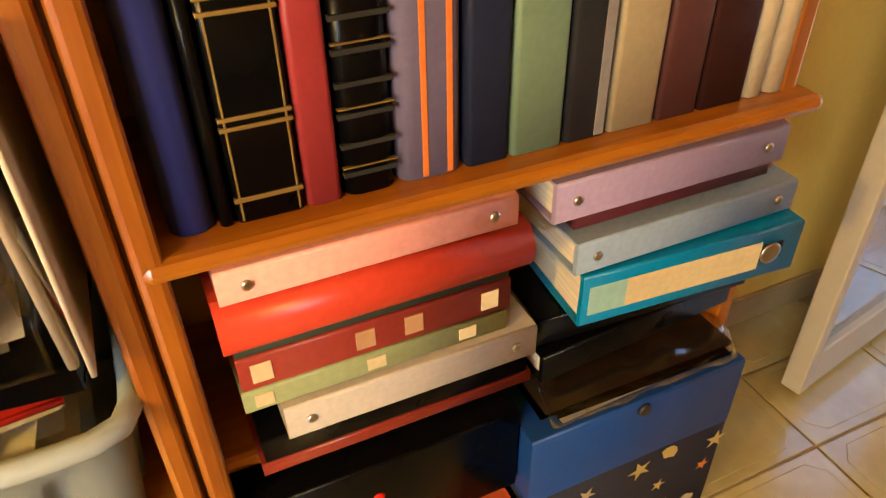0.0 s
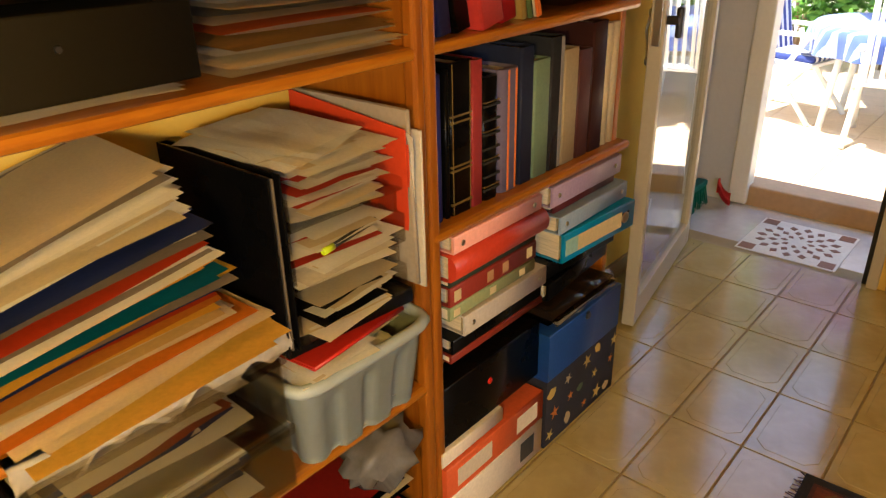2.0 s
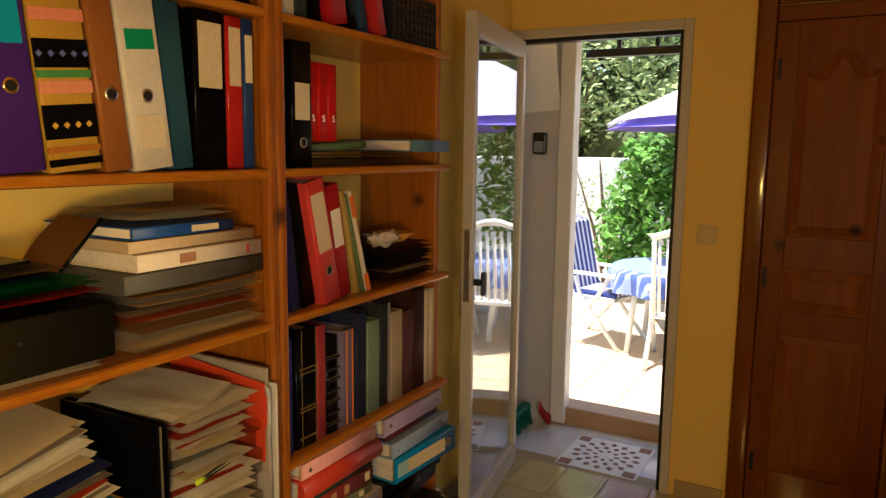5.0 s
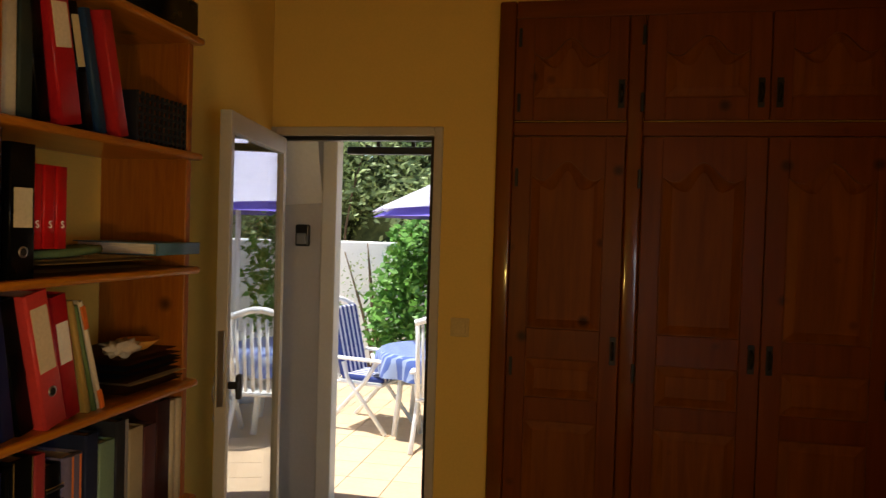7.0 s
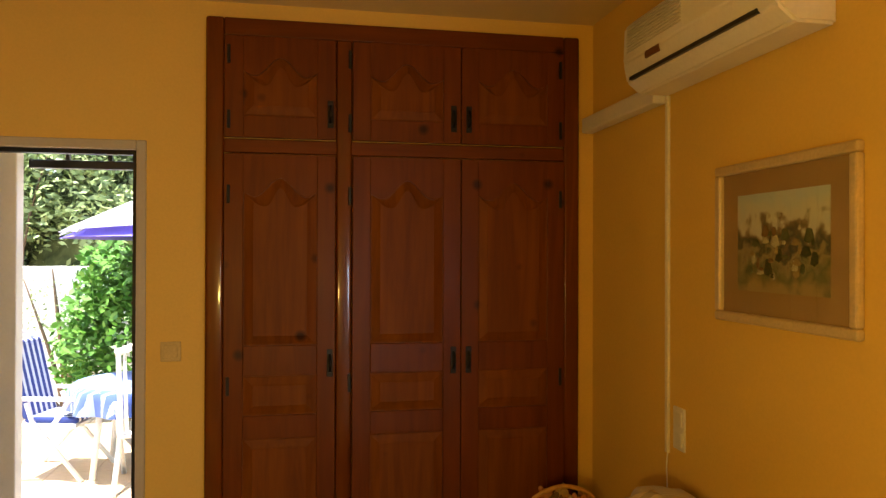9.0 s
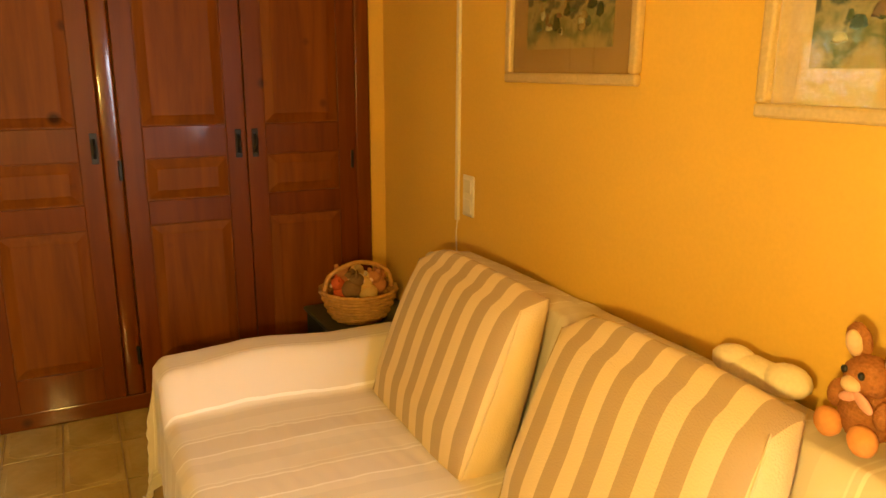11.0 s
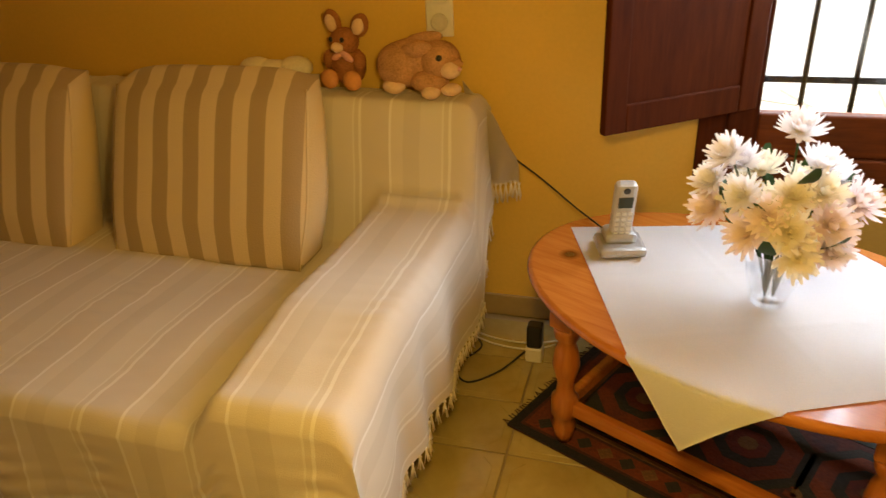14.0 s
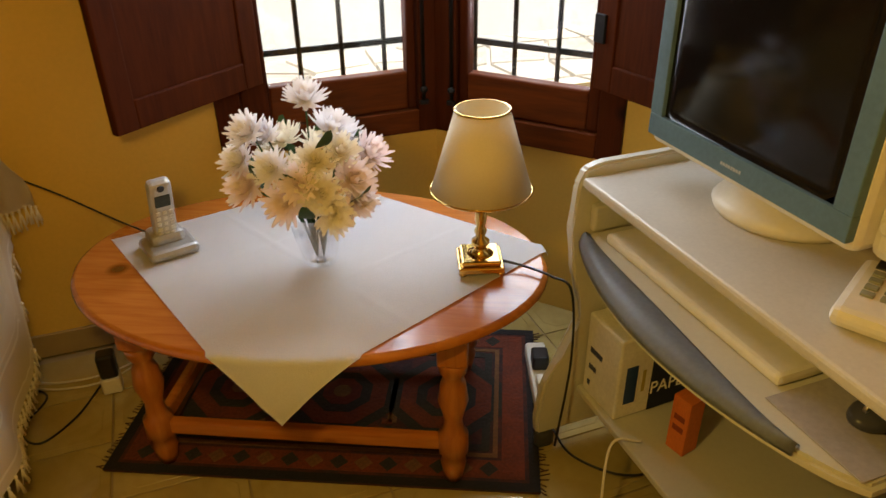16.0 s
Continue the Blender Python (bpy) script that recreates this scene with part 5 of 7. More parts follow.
for z in (0.055, 0.155):
    for sx in (-0.118, 0.118):
        part("riser", cube(sx - 0.005, sx + 0.005, 0.1, 0.14, z, z + 0.045, 0.002), CLEAR, tr)
        part("riser", cube(sx - 0.005, sx + 0.005, -0.14, -0.1, z, z + 0.045, 0.002), CLEAR, tr)
PINKP = plain(0.6, 0.06, 0.1, 0.5)
LETTERS = [PAPER, PAPER, PAPER, PAPER, PAPER, plain(0.74, 0.68, 0.58, 0.7), plain(0.78, 0.73, 0.64, 0.7), CREAM, plain(0.5, 0.05, 0.03, 0.5)]
for k, (n, hgt) in enumerate(((16, 0.06), (22, 0.075), (46, 0.1))):
    paper_pile("paper_pile", "papers and opened letters overflowing the letter tray", -0.555, -0.35, 0.785, 1.06, 0.704 + 0.1 * k, 0.704 + 0.1 * k + hgt, LETTERS + [PINKP] if k == 1 else LETTERS if k else [plain(*BK), PAPER, CREAM, plain(*BK)], 40 + k, 0.02, 10, sheets=n, crease=0.003, least=0.7)
paper_pile("envelope_pile", "large opened envelopes lying crookedly on the papers", -0.575, -0.4, 0.80, 1.07, 1.0, 1.02, [PAPER, PAPER, plain(0.8, 0.7, 0.52, 0.7)], 44, 0.02, 24, sheets=6, category="envelopes", crease=0.007, least=0.75, tilt=-3)
pe = thing("pen", "black pen lying on the letters", "pen", pose(-0.44, 0.80, 0.857, 0, 0, 12))
part("barrel", tube(bmesh.new(), [(-0.06, 0, 0.005), (0.06, 0, 0.005)], 0.005, 10), BLACK, pe)
part("cap", tube(bmesh.new(), [(-0.085, 0, 0.005), (-0.06, 0, 0.005)], 0.0058, 10), plain(0.45, 0.6, 0.02, 0.4), pe, "green pen cap")
rf = thing("folder", "red cardboard folder standing by the divider", "folder", pose(-0.292, 0.815, 0.715, 6, -6, 0))
part("board", cube(-0.004, -0.002, 0, 0.298, 0, 0.3, 0.0006), plain(0.55, 0.05, 0.015, 0.5), rf)
part("board", cube(0.002, 0.004, 0, 0.298, 0, 0.27, 0.0006), plain(0.55, 0.05, 0.015, 0.5), rf)
part("spine", cube(-0.004, 0.004, 0.298, 0.3, 0, 0.27, 0.0006), plain(0.55, 0.05, 0.015, 0.5), rf)
part("sheaf", sheet(bmesh.new(), lambda u, v: Vector((0.006 + 0.006 * noise.noise(Vector((u * 4, v * 3, 5))), -0.008 + 0.29 * u, 0.01 + 0.275 * v + 0.012 * math.sin(5 * u))), 12, 8, 0.002), PAPER, rf, "white papers in the folder")
upright("folder", "grey plastic folder with white papers", -0.303, -0.292, 0.33, 0.71, (0.4, 0.33, 0.25, 0.5), front=0.79, depth=0.3, lean=-2, pages=False)["category"] = "folder"
upright("folder", "white paper sheaf standing by the divider", -0.288, -0.281, 0.30, 0.7, (0.7, 0.62, 0.48, 0.6), front=0.785, depth=0.3, pages=False)["category"] = "folder"
# bin on the low shelf
bi = thing("storage_bin", "grey plastic storage bin full of papers", "bin", pose(-0.435, 0.945, LEVELS[0] + 0.001))
bm = bmesh.new()


def bin_wall(u, v):
    a = 2 * math.pi * u
    s = 0.86 + 0.14 * v
    c, q = math.cos(a), math.sin(a)
    k = (abs(c) ** 8 + abs(q) ** 8) ** (-1 / 8)
    rib = 0.0075 * math.tanh(3 * (math.cos(12 * a + math.pi) + 0.55)) if v < 0.8 else 0.006
    return Vector(((0.155 * s + rib) * k * c, (0.15 * s + rib) * k * q, 0.18 * v))


sheet(bm, bin_wall, 144, 10, 0.003)
box(bm, -0.13, 0.13, -0.125, 0.125, 0.001, 0.005)
part("body", bm, GREYBIN, bi)
bm = bmesh.new()
ring = [bin_wall(i / 48, 1.0) for i in range(49)]
tube(bm, [(p.x * 1.03, p.y * 1.03, 0.178) for p in ring], 0.0125, 8)
part("rim", bm, GREYBIN, bi)
paper_pile("paper_pile", "red folder and papers piled in the storage bin", -0.56, -0.315, 0.815, 1.05, 0.452, 0.655, [PAPER, PAPER, CREAM, PAPER], 50, 0.02, 12, sheets=15, crease=0.006, least=0.75)
paper_pile("envelope_pile", "white letters sticking out over the rim of the bin", -0.575, -0.43, 0.775, 0.93, 0.63, 0.653, [PAPER, CREAM, PAPER], 52, 0.012, 9, sheets=8, crease=0.002, least=0.8, category="envelopes")
lying("folder", "thin red glossy folder in the bin", -0.56, -0.32, 0.655, 0.664, (0.42, 0.02, 0.012, 0.3), front=0.80, depth=0.25, turn=6, pages=False, category="folder")
lying("folder", "black folder lying over the bin", -0.575, -0.3, 0.667, 0.698, BK, front=0.82, depth=0.25, turn=-5, pages=False, category="folder")
# clear drawer boxes under the half shelf
for k, z in enumerate((0.4465, 0.585)):
    cb = thing("clear_storage_box", "clear plastic storage box stuffed with papers", "storage box", pose(-0.815, 0.95, z))
    part("bottom", cube(-0.197, 0.197, -0.147, 0.147, 0, 0.003, 0.001), CLEAR, cb)
    for a in ((-0.2, -0.197, -0.15, 0.15), (0.197, 0.2, -0.15, 0.15), (-0.197, 0.197, -0.15, -0.147), (-0.197, 0.197, 0.147, 0.15)):
        part("side", cube(*a, 0, 0.12, 0.001), CLEAR, cb)
    part("rim", cube(-0.207, 0.207, -0.158, -0.148, 0.112, 0.132, 0.004), CLEAR, cb)
    paper_pile("paper_pile", "papers kept in the clear drawer box", -0.985, -0.665, 0.83, 1.07, z + 0.005, z + 0.085, [PAPER, PAPER, CREAM, plain(0.05, 0.07, 0.2, 0.5), PAPER, plain(0.35, 0.1, 0.06, 0.5)], 55 + k, 0.02, 9, sheets=14, crease=0.008, least=0.6)
# torn plastic sleeve caught under the piles on the half shelf
tp = thing("plastic_sleeve", "torn whitish plastic sleeve hanging over the shelf edge", "sleeve", pose(-0.81, 0.0, 0.75))
part("film", sheet(bmesh.new(), lambda u, v: Vector((-0.2 + 0.42 * u, 0.83 - 0.028 * min(1, v * 2) - 0.008 * noise.noise(Vector((u * 12, v * 3, 1))), 0.001 - max(0, v - 0.45) * (0.075 + 0.05 * noise.noise(Vector((u * 9, 0, 4)))))), 50, 12, 0.0008), plain(0.66, 0.6, 0.5, 0.35), tp)
# bottom left
paper_pile("folder_pile", "red folders and bags on the bottom of the bookcase", -0.6, -0.3, 0.83, 1.1, 0.001, 0.25, [plain(0.35, 0.02, 0.015, 0.4), plain(*BK), CREAM], 60, 0.015, 8, sheets=14, category="folders")
bg = thing("plastic_bag", "crumpled grey plastic bag with cables", "bag", pose(-0.37, 0.84, 0.25))
bm = bmesh.new()
blob(bm, (0, 0.02, 0.07), (0.08, 0.07, 0.07), rough=0.7, sub=3)
part("film", bm, plain(0.14, 0.13, 0.12, 0.25), bg)
paper_pile("folder_pile", "old folders on the bottom of the bookcase", -1.03, -0.65, 0.84, 1.1, 0.001, 0.36, [plain(0.05, 0.05, 0.07, 0.5), CREAM, plain(0.3, 0.12, 0.05, 0.5)], 61, 0.015, 4, sheets=14, category="folders")
paper_pile("paper_pile", "loose papers and thin folders over the blue box", 0.2, 0.53, 0.80, 0.9, 0.364, 0.392, [plain(*BK), PAPER, plain(*BK), CREAM, plain(*BK), plain(*BK), plain(0.06, 0.04, 0.03, 0.4)], 71, 0.01, 3, sheets=7, ordered=True)
# right bay odds and ends
paper_pile("folder_pile", "dark folders and papers stacked on the shelf", 0.24, 0.53, 0.84, 1.1, Z2, 1.235, [plain(*BK), CREAM, plain(0.04, 0.08, 0.14, 0.5), plain(0.12, 0.05, 0.03, 0.5)], 65, 0.012, 4, sheets=9, category="folders")
bw = thing("bowl", "small orange bowl on the folders", "bowl", pose(0.42, 0.93, 1.237))
part("body", lathe(bmesh.new(), [(0.02, 0), (0.025, 0.002), (0.06, 0.03), (0.056, 0.03), (0.02, 0.006)]), plain(0.6, 0.26, 0.04, 0.4), bw)
cr = thing("crumpled_wrapper", "crumpled clear wrapper on the folders", "wrapper", pose(0.3, 0.9, 1.24))
part("film", blob(bmesh.new(), (0, 0, 0.02), (0.045, 0.04, 0.022), rough=0.9, sub=3), plain(0.45, 0.36, 0.26, 0.2), cr)
paper_pile("folder_pile", "brown folders under the red manuals", -0.09, 0.36, 0.83, 1.08, Z3, 1.515, [plain(0.16, 0.07, 0.03, 0.5), CREAM, plain(0.12, 0.05, 0.04, 0.5)], 66, 0.012, 4, sheets=4, category="folders")
gt = thing("cloth_roll", "green cloth bundle tied with a cord", "cloth", pose(0.04, 0.90, 1.516))
bm = bmesh.new()
for k in range(4):
    tube(bm, smooth_path([(-0.14, 0.02 * k, 0.008 + 0.004 * k), (0, 0.02 * k - 0.02, 0.012), (0.15, 0.02 * k - 0.01, 0.02)], 5), 0.011, 8)
part("cloth", bm, plain(0.1, 0.15, 0.06, 0.8), gt)
lying("binder", "blue grey ring binder at the shelf end", 0.335, 0.55, 1.516, 1.552, (0.07, 0.14, 0.18, 0.4), front=0.815, depth=0.27)
# shelf at 1.82
Z4 = LEVELS[3] + 0.0005
upright("binder", "white lever arch file on the upper shelf", -0.235, -0.19, 0.3, Z4, (0.66, 0.55, 0.36, 0.5))
upright("binder", "white lever arch file on the upper shelf", -0.188, -0.135, 0.3, Z4, (0.62, 0.52, 0.34, 0.5))
upright("binder", "dark green file on the upper shelf", -0.132, -0.09, 0.3, Z4, (0.03, 0.04, 0.03, 0.5))
upright("binder", "black file leaning on the upper shelf", -0.075, -0.035, 0.3, Z4, BK, lean=-8)
upright("binder", "red lever arch file with labels, leaning", -0.02, 0.05, 0.315, Z4, (0.42, 0.012, 0.015, 0.35), lean=-11, extras=[("label", 0.55, 0.1, (0.6, 0.48, 0.3, 0.7))], front=0.83)
upright("binder", "black and yellow file, leaning", 0.075, 0.11, 0.3, Z4, BK, lean=-13, extras=[("label", 0.5, 0.12, (0.5, 0.4, 0.2, 0.7))])
upright("binder", "blue file leaning on the upper shelf", 0.13, 0.16, 0.3, Z4, (0.02, 0.05, 0.1, 0.5), lean=-14)
upright("binder", "red file leaning at the end of the row", 0.185, 0.225, 0.31, Z4, (0.45, 0.02, 0.02, 0.4), lean=-15, front=0.83)
kb = thing("wire_basket", "black plastic mesh basket on the upper shelf", "basket", pose(0.41, 0.96, Z4))
for k in range(6):
    part("band", cube(-0.13, 0.13, -0.11, -0.105, 0.012 + 0.022 * k, 0.02 + 0.022 * k), BLACK, kb)
for k in range(12):
    part("rod", cube(-0.13 + 0.023 * k, -0.124 + 0.023 * k, -0.112, -0.104, 0, 0.14), BLACK, kb)
bm = cube(-0.13, 0.13, -0.1, 0.12, 0, 0.005)
box(bm, -0.133, -0.128, -0.11, 0.12, 0, 0.14)
box(bm, 0.128, 0.133, -0.11, 0.12, 0, 0.14)
box(bm, -0.13, 0.13, 0.115, 0.12, 0, 0.14)
part("body", bm, BLACK, kb)
for k in range(11):
    c = random.choice(((0.62, 0.5, 0.32, 0.5), (0.03, 0.05, 0.1, 0.5), (0.3, 0.05, 0.03, 0.5), BK, (0.3, 0.2, 0.1, 0.5), (0.55, 0.45, 0.3, 0.6)))
    x = -1.02 + 0.068 * k
    upright("binder", "file standing in the row on the upper shelf", x, x + 0.064, random.uniform(0.28, 0.315), Z4, c)
lying("storage_case", "black case lying on the highest shelf", 0.2, 0.53, LEVELS[4] + 0.001, 2.27, BK, pages=False, category="case")

# ---- sofa with its throw ----
so = thing("sofa", "two-seat sofa in cream upholstery under a throw", "sofa", pose(-0.09, 0, 0))
part("base", cube(-0.98, 0.98, -1.6, -0.60, 0.06, 0.36, 0.04), SOFA_BASE, so)
part("backrest", cube(-0.98, 0.98, -1.635, -1.47, 0.1, 0.745, 0.06), SOFA_BASE, so)
for s in (-1, 1):
    part("armrest", cube(min(s * 0.98, s * 0.83), max(s * 0.98, s * 0.83), -1.46, -0.6, 0.06, 0.48, 0.05), SOFA_BASE, so)
    for y in (-1.55, -0.68):
        part("foot", cube(s * 0.9 - 0.03, s * 0.9 + 0.03, y - 0.03, y + 0.03, 0, 0.06, 0.005), MAHOG, so)
part("corner_post", cube(-0.985, -0.94, -1.46, -1.38, 0.0, 0.5, 0.01), SOFA_BASE, so)
part("seat_cushion", cube(-0.82, 0.82, -1.45, -0.60, 0.345, 0.372, 0.012), SOFA_BASE, so)

th = thing("sofa_throw", "cream woven throw with fine stripes and tassels over the sofa", "throw", pose(-0.09, 0, 0))


# the throw lies over the sofa's form and hangs down beyond its edges
FX0, FX1, FY0, FY1 = -1.03, 0.985, -1.66, -0.535


def form(x, y):
    seat = 0.405 - 0.02 * step(-0.8, -1.2, y) + 0.01 * math.sin(2.1 * x + 0.6)
    near = 0.125 * step(-0.685, -0.775, x) * (1 - 0.25 * step(-0.9, -0.55, y))
    far = 0.145 * step(0.74, 0.84, x) * (1 - 0.1 * step(-0.9, -0.55, y))
    back = 0.395 * step(-1.375, -1.50, y) - 0.02 * step(-1.55, -1.66, y)
    arm = near + far
    top = seat + max(arm, back) + 0.25 * min(arm, back) * (back < 0.12)
    r = 0.034
    for e in (x - FX0, FX1 - x, FY1 - y):
        if e < r:
            top -= r - math.sqrt(max(0, r * r - (r - max(e, 0)) ** 2))
    return top


def throw(u, v):
    x, y = lerp(-1.35, 1.43, u), lerp(-1.66, -0.16, v)
    cx, cy = min(FX1, max(FX0, x)), min(FY1, y)
    ox, oy = abs(x - cx), max(0, y - FY1)
    over = max(ox, oy) + 0.35 * min(ox, oy)
    z = form(cx, cy)
    wr = 0.007 * noise.noise(Vector((x * 2.4, y * 3.0, 3))) + 0.004 * noise.noise(Vector((x * 11, y * 3.0, 7))) + 0.003 * noise.noise(Vector((x * 5, y * 14, 1)))
    band = max(0, math.sin(2 * math.pi * (x + 0.03 * math.sin(3 * y)) / 0.26 + 1.0)) ** 2
    pucker = (0.0032 * band + 0.001) * math.sin(2 * math.pi * y / 0.052 + 3 * math.sin(9 * x)) * noise.noise(Vector((x * 6, y * 4, 9)))
    wr += pucker * 1.2
    px, py = cx, cy
    if over > 0:
        f = min(1, over / 0.2)
        px += math.copysign(1, x - cx) * (ox > 0) * (0.01 + 0.05 * over + 0.012 * f * math.sin(21 * y + 2 * math.sin(7 * y))) if ox else 0.010 * f * math.sin(17 * x)
        if oy:
            py += 0.01 + 0.05 * over + 0.012 * f * math.sin(14 * x + 2 * math.sin(5 * x)) + 3.2 * pucker * f
        elif ox:
            py += 0.008 * f * math.sin(13 * y)
        if ox and oy:
            k = min(ox, oy)
            px += math.copysign(1, x - cx) * 0.07 * k
            py += 0.07 * k
        z -= over * 0.97
    return Vector((px, py, max(0.012 + 0.004 * math.sin(30 * (x + y)), z + wr)))


cloth_ob = part("cloth", sheet(bmesh.new(), throw, 240, 160), THROW, th)
along = cloth_ob.data.attributes.new("along", "FLOAT", "POINT")
for i in range(241):
    for j in range(161):
        along.data[i * 161 + j].value = lerp(-1.35, 1.43, i / 240)
# loose end of the throw hanging past the corner of the back
def flap(u, v):
    top = Vector((lerp(-0.97, -1.135, u), lerp(-1.62, -1.56, u), lerp(0.795, 0.6, u ** 1.3)))
    low = Vector((lerp(-1.03, -1.14, u), lerp(-1.59, -1.57, u), lerp(0.5, 0.52, u)))
    return top.lerp(low, v) + Vector((0, 0.012 * math.sin(9 * u + 4 * v), 0.006 * noise.noise(Vector((u * 4, v * 4, 8)))))


part("flap", sheet(bmesh.new(), flap, 16, 16, 0.002), THROW, th, "loose hanging end of the throw")
random.seed(5)
TASSEL = material("cream_tassel", (0.72, 0.64, 0.5), 0.9, 0.1, 200, 20, 0.2)


def tassel(x, y, z, length=0.05):
    bm = bmesh.new()
    blob(bm, (0, 0, -0.006), (0.005, 0.005, 0.006), sub=1)
    for k in range(4):
        a = k * 1.6 + random.random()
        tube(bm, [(0, 0, -0.006), (0.007 * math.cos(a), 0.007 * math.sin(a), -length * random.uniform(0.7, 1.05))], 0.0018, 4)
    part("tassel", bm, TASSEL, th, m=Matrix.Translation((x, y, z)))


for k in range(46):
    p = throw(0.0, 0.1 + 0.8 * k / 45)
    tassel(p.x, p.y, max(p.z, 0.06) + 0.004, 0.055)
for k in range(9):
    p = flap(k / 8, 1.0)
    tassel(p.x, p.y, p.z + 0.004, 0.065)


def cushion(label, x0, x1, seed, y):
    """A foam wedge: slanting front, upright back, three-cornered sides."""
    t = thing("cushion", label, "cushion", pose((x0 + x1) / 2, y, 0.374, 0, 0, 0), "striped sofa cushions")
    w, h = (x1 - x0) / 2, 0.468

    def puff(u, v):
        x, z = abs(2 * u - 1), abs(2 * v - 1)
        return max(0, (1 - x ** 5) * (1 - z ** 5)) ** 0.5 * 0.042 + 0.008 * noise.noise(Vector((u * 3, v * 3, seed))) * (1 - x ** 4)

    def edge(u, v):
        return (2 * u - 1) * (w - 0.012 + 0.014 * math.sin(math.pi * v) + 0.006 * noise.noise(Vector((v * 3, seed, u))))

    def front(u, v):
        return Vector((edge(u, v), lerp(0.255, 0.075, v) + puff(u, v) * (0.35 + 0.65 * min(1, v * 4)), lerp(0.004, h - 0.016 + 0.012 * math.sin(math.pi * u) - 0.008 * noise.noise(Vector((u * 3, 2, seed))), v)))

    def back(u, v):
        return Vector((edge(u, v), lerp(0.11, -0.015, v), lerp(0.0, h + 0.004, v)))
    bm = bmesh.new()
    sheet(bm, front, 30, 26)
    sheet(bm, back, 30, 26)
    for v0 in (0, 1):
        sheet(bm, lambda u, v: back(u, v0).lerp(front(u, v0), v) + Vector((0, 0, (0.032 if v0 else -0.006) * math.sin(math.pi * v) * (1 - abs(2 * u - 1) ** 6))), 30, 8)
        sheet(bm, lambda u, v: back(v0, u).lerp(front(v0, u), v) + Vector(((2 * v0 - 1) * 0.03 * math.sin(math.pi * v) * (1 - abs(2 * u - 1) ** 4), 0, 0)), 26, 8)
    bmesh.ops.remove_doubles(bm, verts=bm.verts, dist=0.0015)
    bmesh.ops.recalc_face_normals(bm, faces=bm.faces[:])
    part("cover", bm, STRIPES, t)
    for s in (0, 1):
        part("seam", tube(bmesh.new(), [front(s, i / 14) for i in range(15)], 0.003, 6), STRIPES, t)
    return t


cushion("ochre and beige striped cushion leaning on the sofa back", 0.025, 0.65, 1.5, -1.425)
cushion("ochre and beige striped cushion leaning on the sofa back", -0.71, -0.1, 7.5, -1.448)

# ---- plush toys: each one plain mesh ----
FUR = material("brown_plush", (0.34, 0.14, 0.05), 0.95, 0.35, 160, 22, 1.0, spec=0.05)
FUR2 = material("tan_plush", (0.5, 0.27, 0.13), 0.95, 0.35, 160, 22, 1.0, spec=0.05)
PALE = plain(0.72, 0.5, 0.32, 0.9)
PINK = plain(0.7, 0.36, 0.3, 0.8)


def plush(name, label, pieces, mats, m):
    bm = bmesh.new()
    for centre, radii, mi, turn in pieces:
        before = set(bm.faces)
        blob(bm, centre, radii, Euler([radians(a) for a in turn]).to_matrix() if turn else None, 0.06, 3)
        for f in bm.faces:
            if f not in before:
                f.material_index = mi
    me = mesh_of(name, bm, None)
    for q in mats:
        me.materials.append(q)
    ob = new(name, me)
    ob.matrix_basis = m
    return tagged(ob, label, "plush toy")


plush("plush_rabbit", "small brown plush rabbit with big ears sitting on the sofa back", [
    ((0, 0, 0.06), (0.055, 0.05, 0.062), 0, None), ((0, -0.012, 0.135), (0.046, 0.042, 0.042), 0, None), ((0.0, -0.05, 0.125), (0.02, 0.018, 0.016), 1, None),
    ((-0.045, 0.0, 0.188), (0.03, 0.014, 0.038), 0, (0, -22, 0)), ((0.052, 0.0, 0.182), (0.03, 0.014, 0.038), 0, (0, 34, 0)),
    ((-0.045, -0.011, 0.186), (0.02, 0.008, 0.026), 1, (0, -22, 0)), ((0.052, -0.011, 0.18), (0.02, 0.008, 0.026), 1, (0, 34, 0)),
    ((-0.042, -0.05, 0.028), (0.03, 0.022, 0.03), 2, None), ((0.042, -0.05, 0.028), (0.03, 0.022, 0.03), 2, None),
    ((-0.055, -0.02, 0.08), (0.018, 0.024, 0.03), 0, None), ((0.055, -0.02, 0.08), (0.018, 0.024, 0.03), 0, None),
    ((-0.02, -0.052, 0.148), (0.007, 0.005, 0.008), 3, None), ((0.02, -0.052, 0.148), (0.007, 0.005, 0.008), 3, None),
    ((0.03, -0.05, 0.1), (0.026, 0.006, 0.012), 4, (0, 30, 0)), ((-0.005, -0.05, 0.098), (0.022, 0.006, 0.01), 4, (0, -25, 0))],
    [FUR, PALE, plain(0.62, 0.28, 0.1, 0.9), BLACK, PINK], pose(-0.745, -1.565, 0.79, 0, 0, 168) @ Matrix.Scale(0.92, 4))
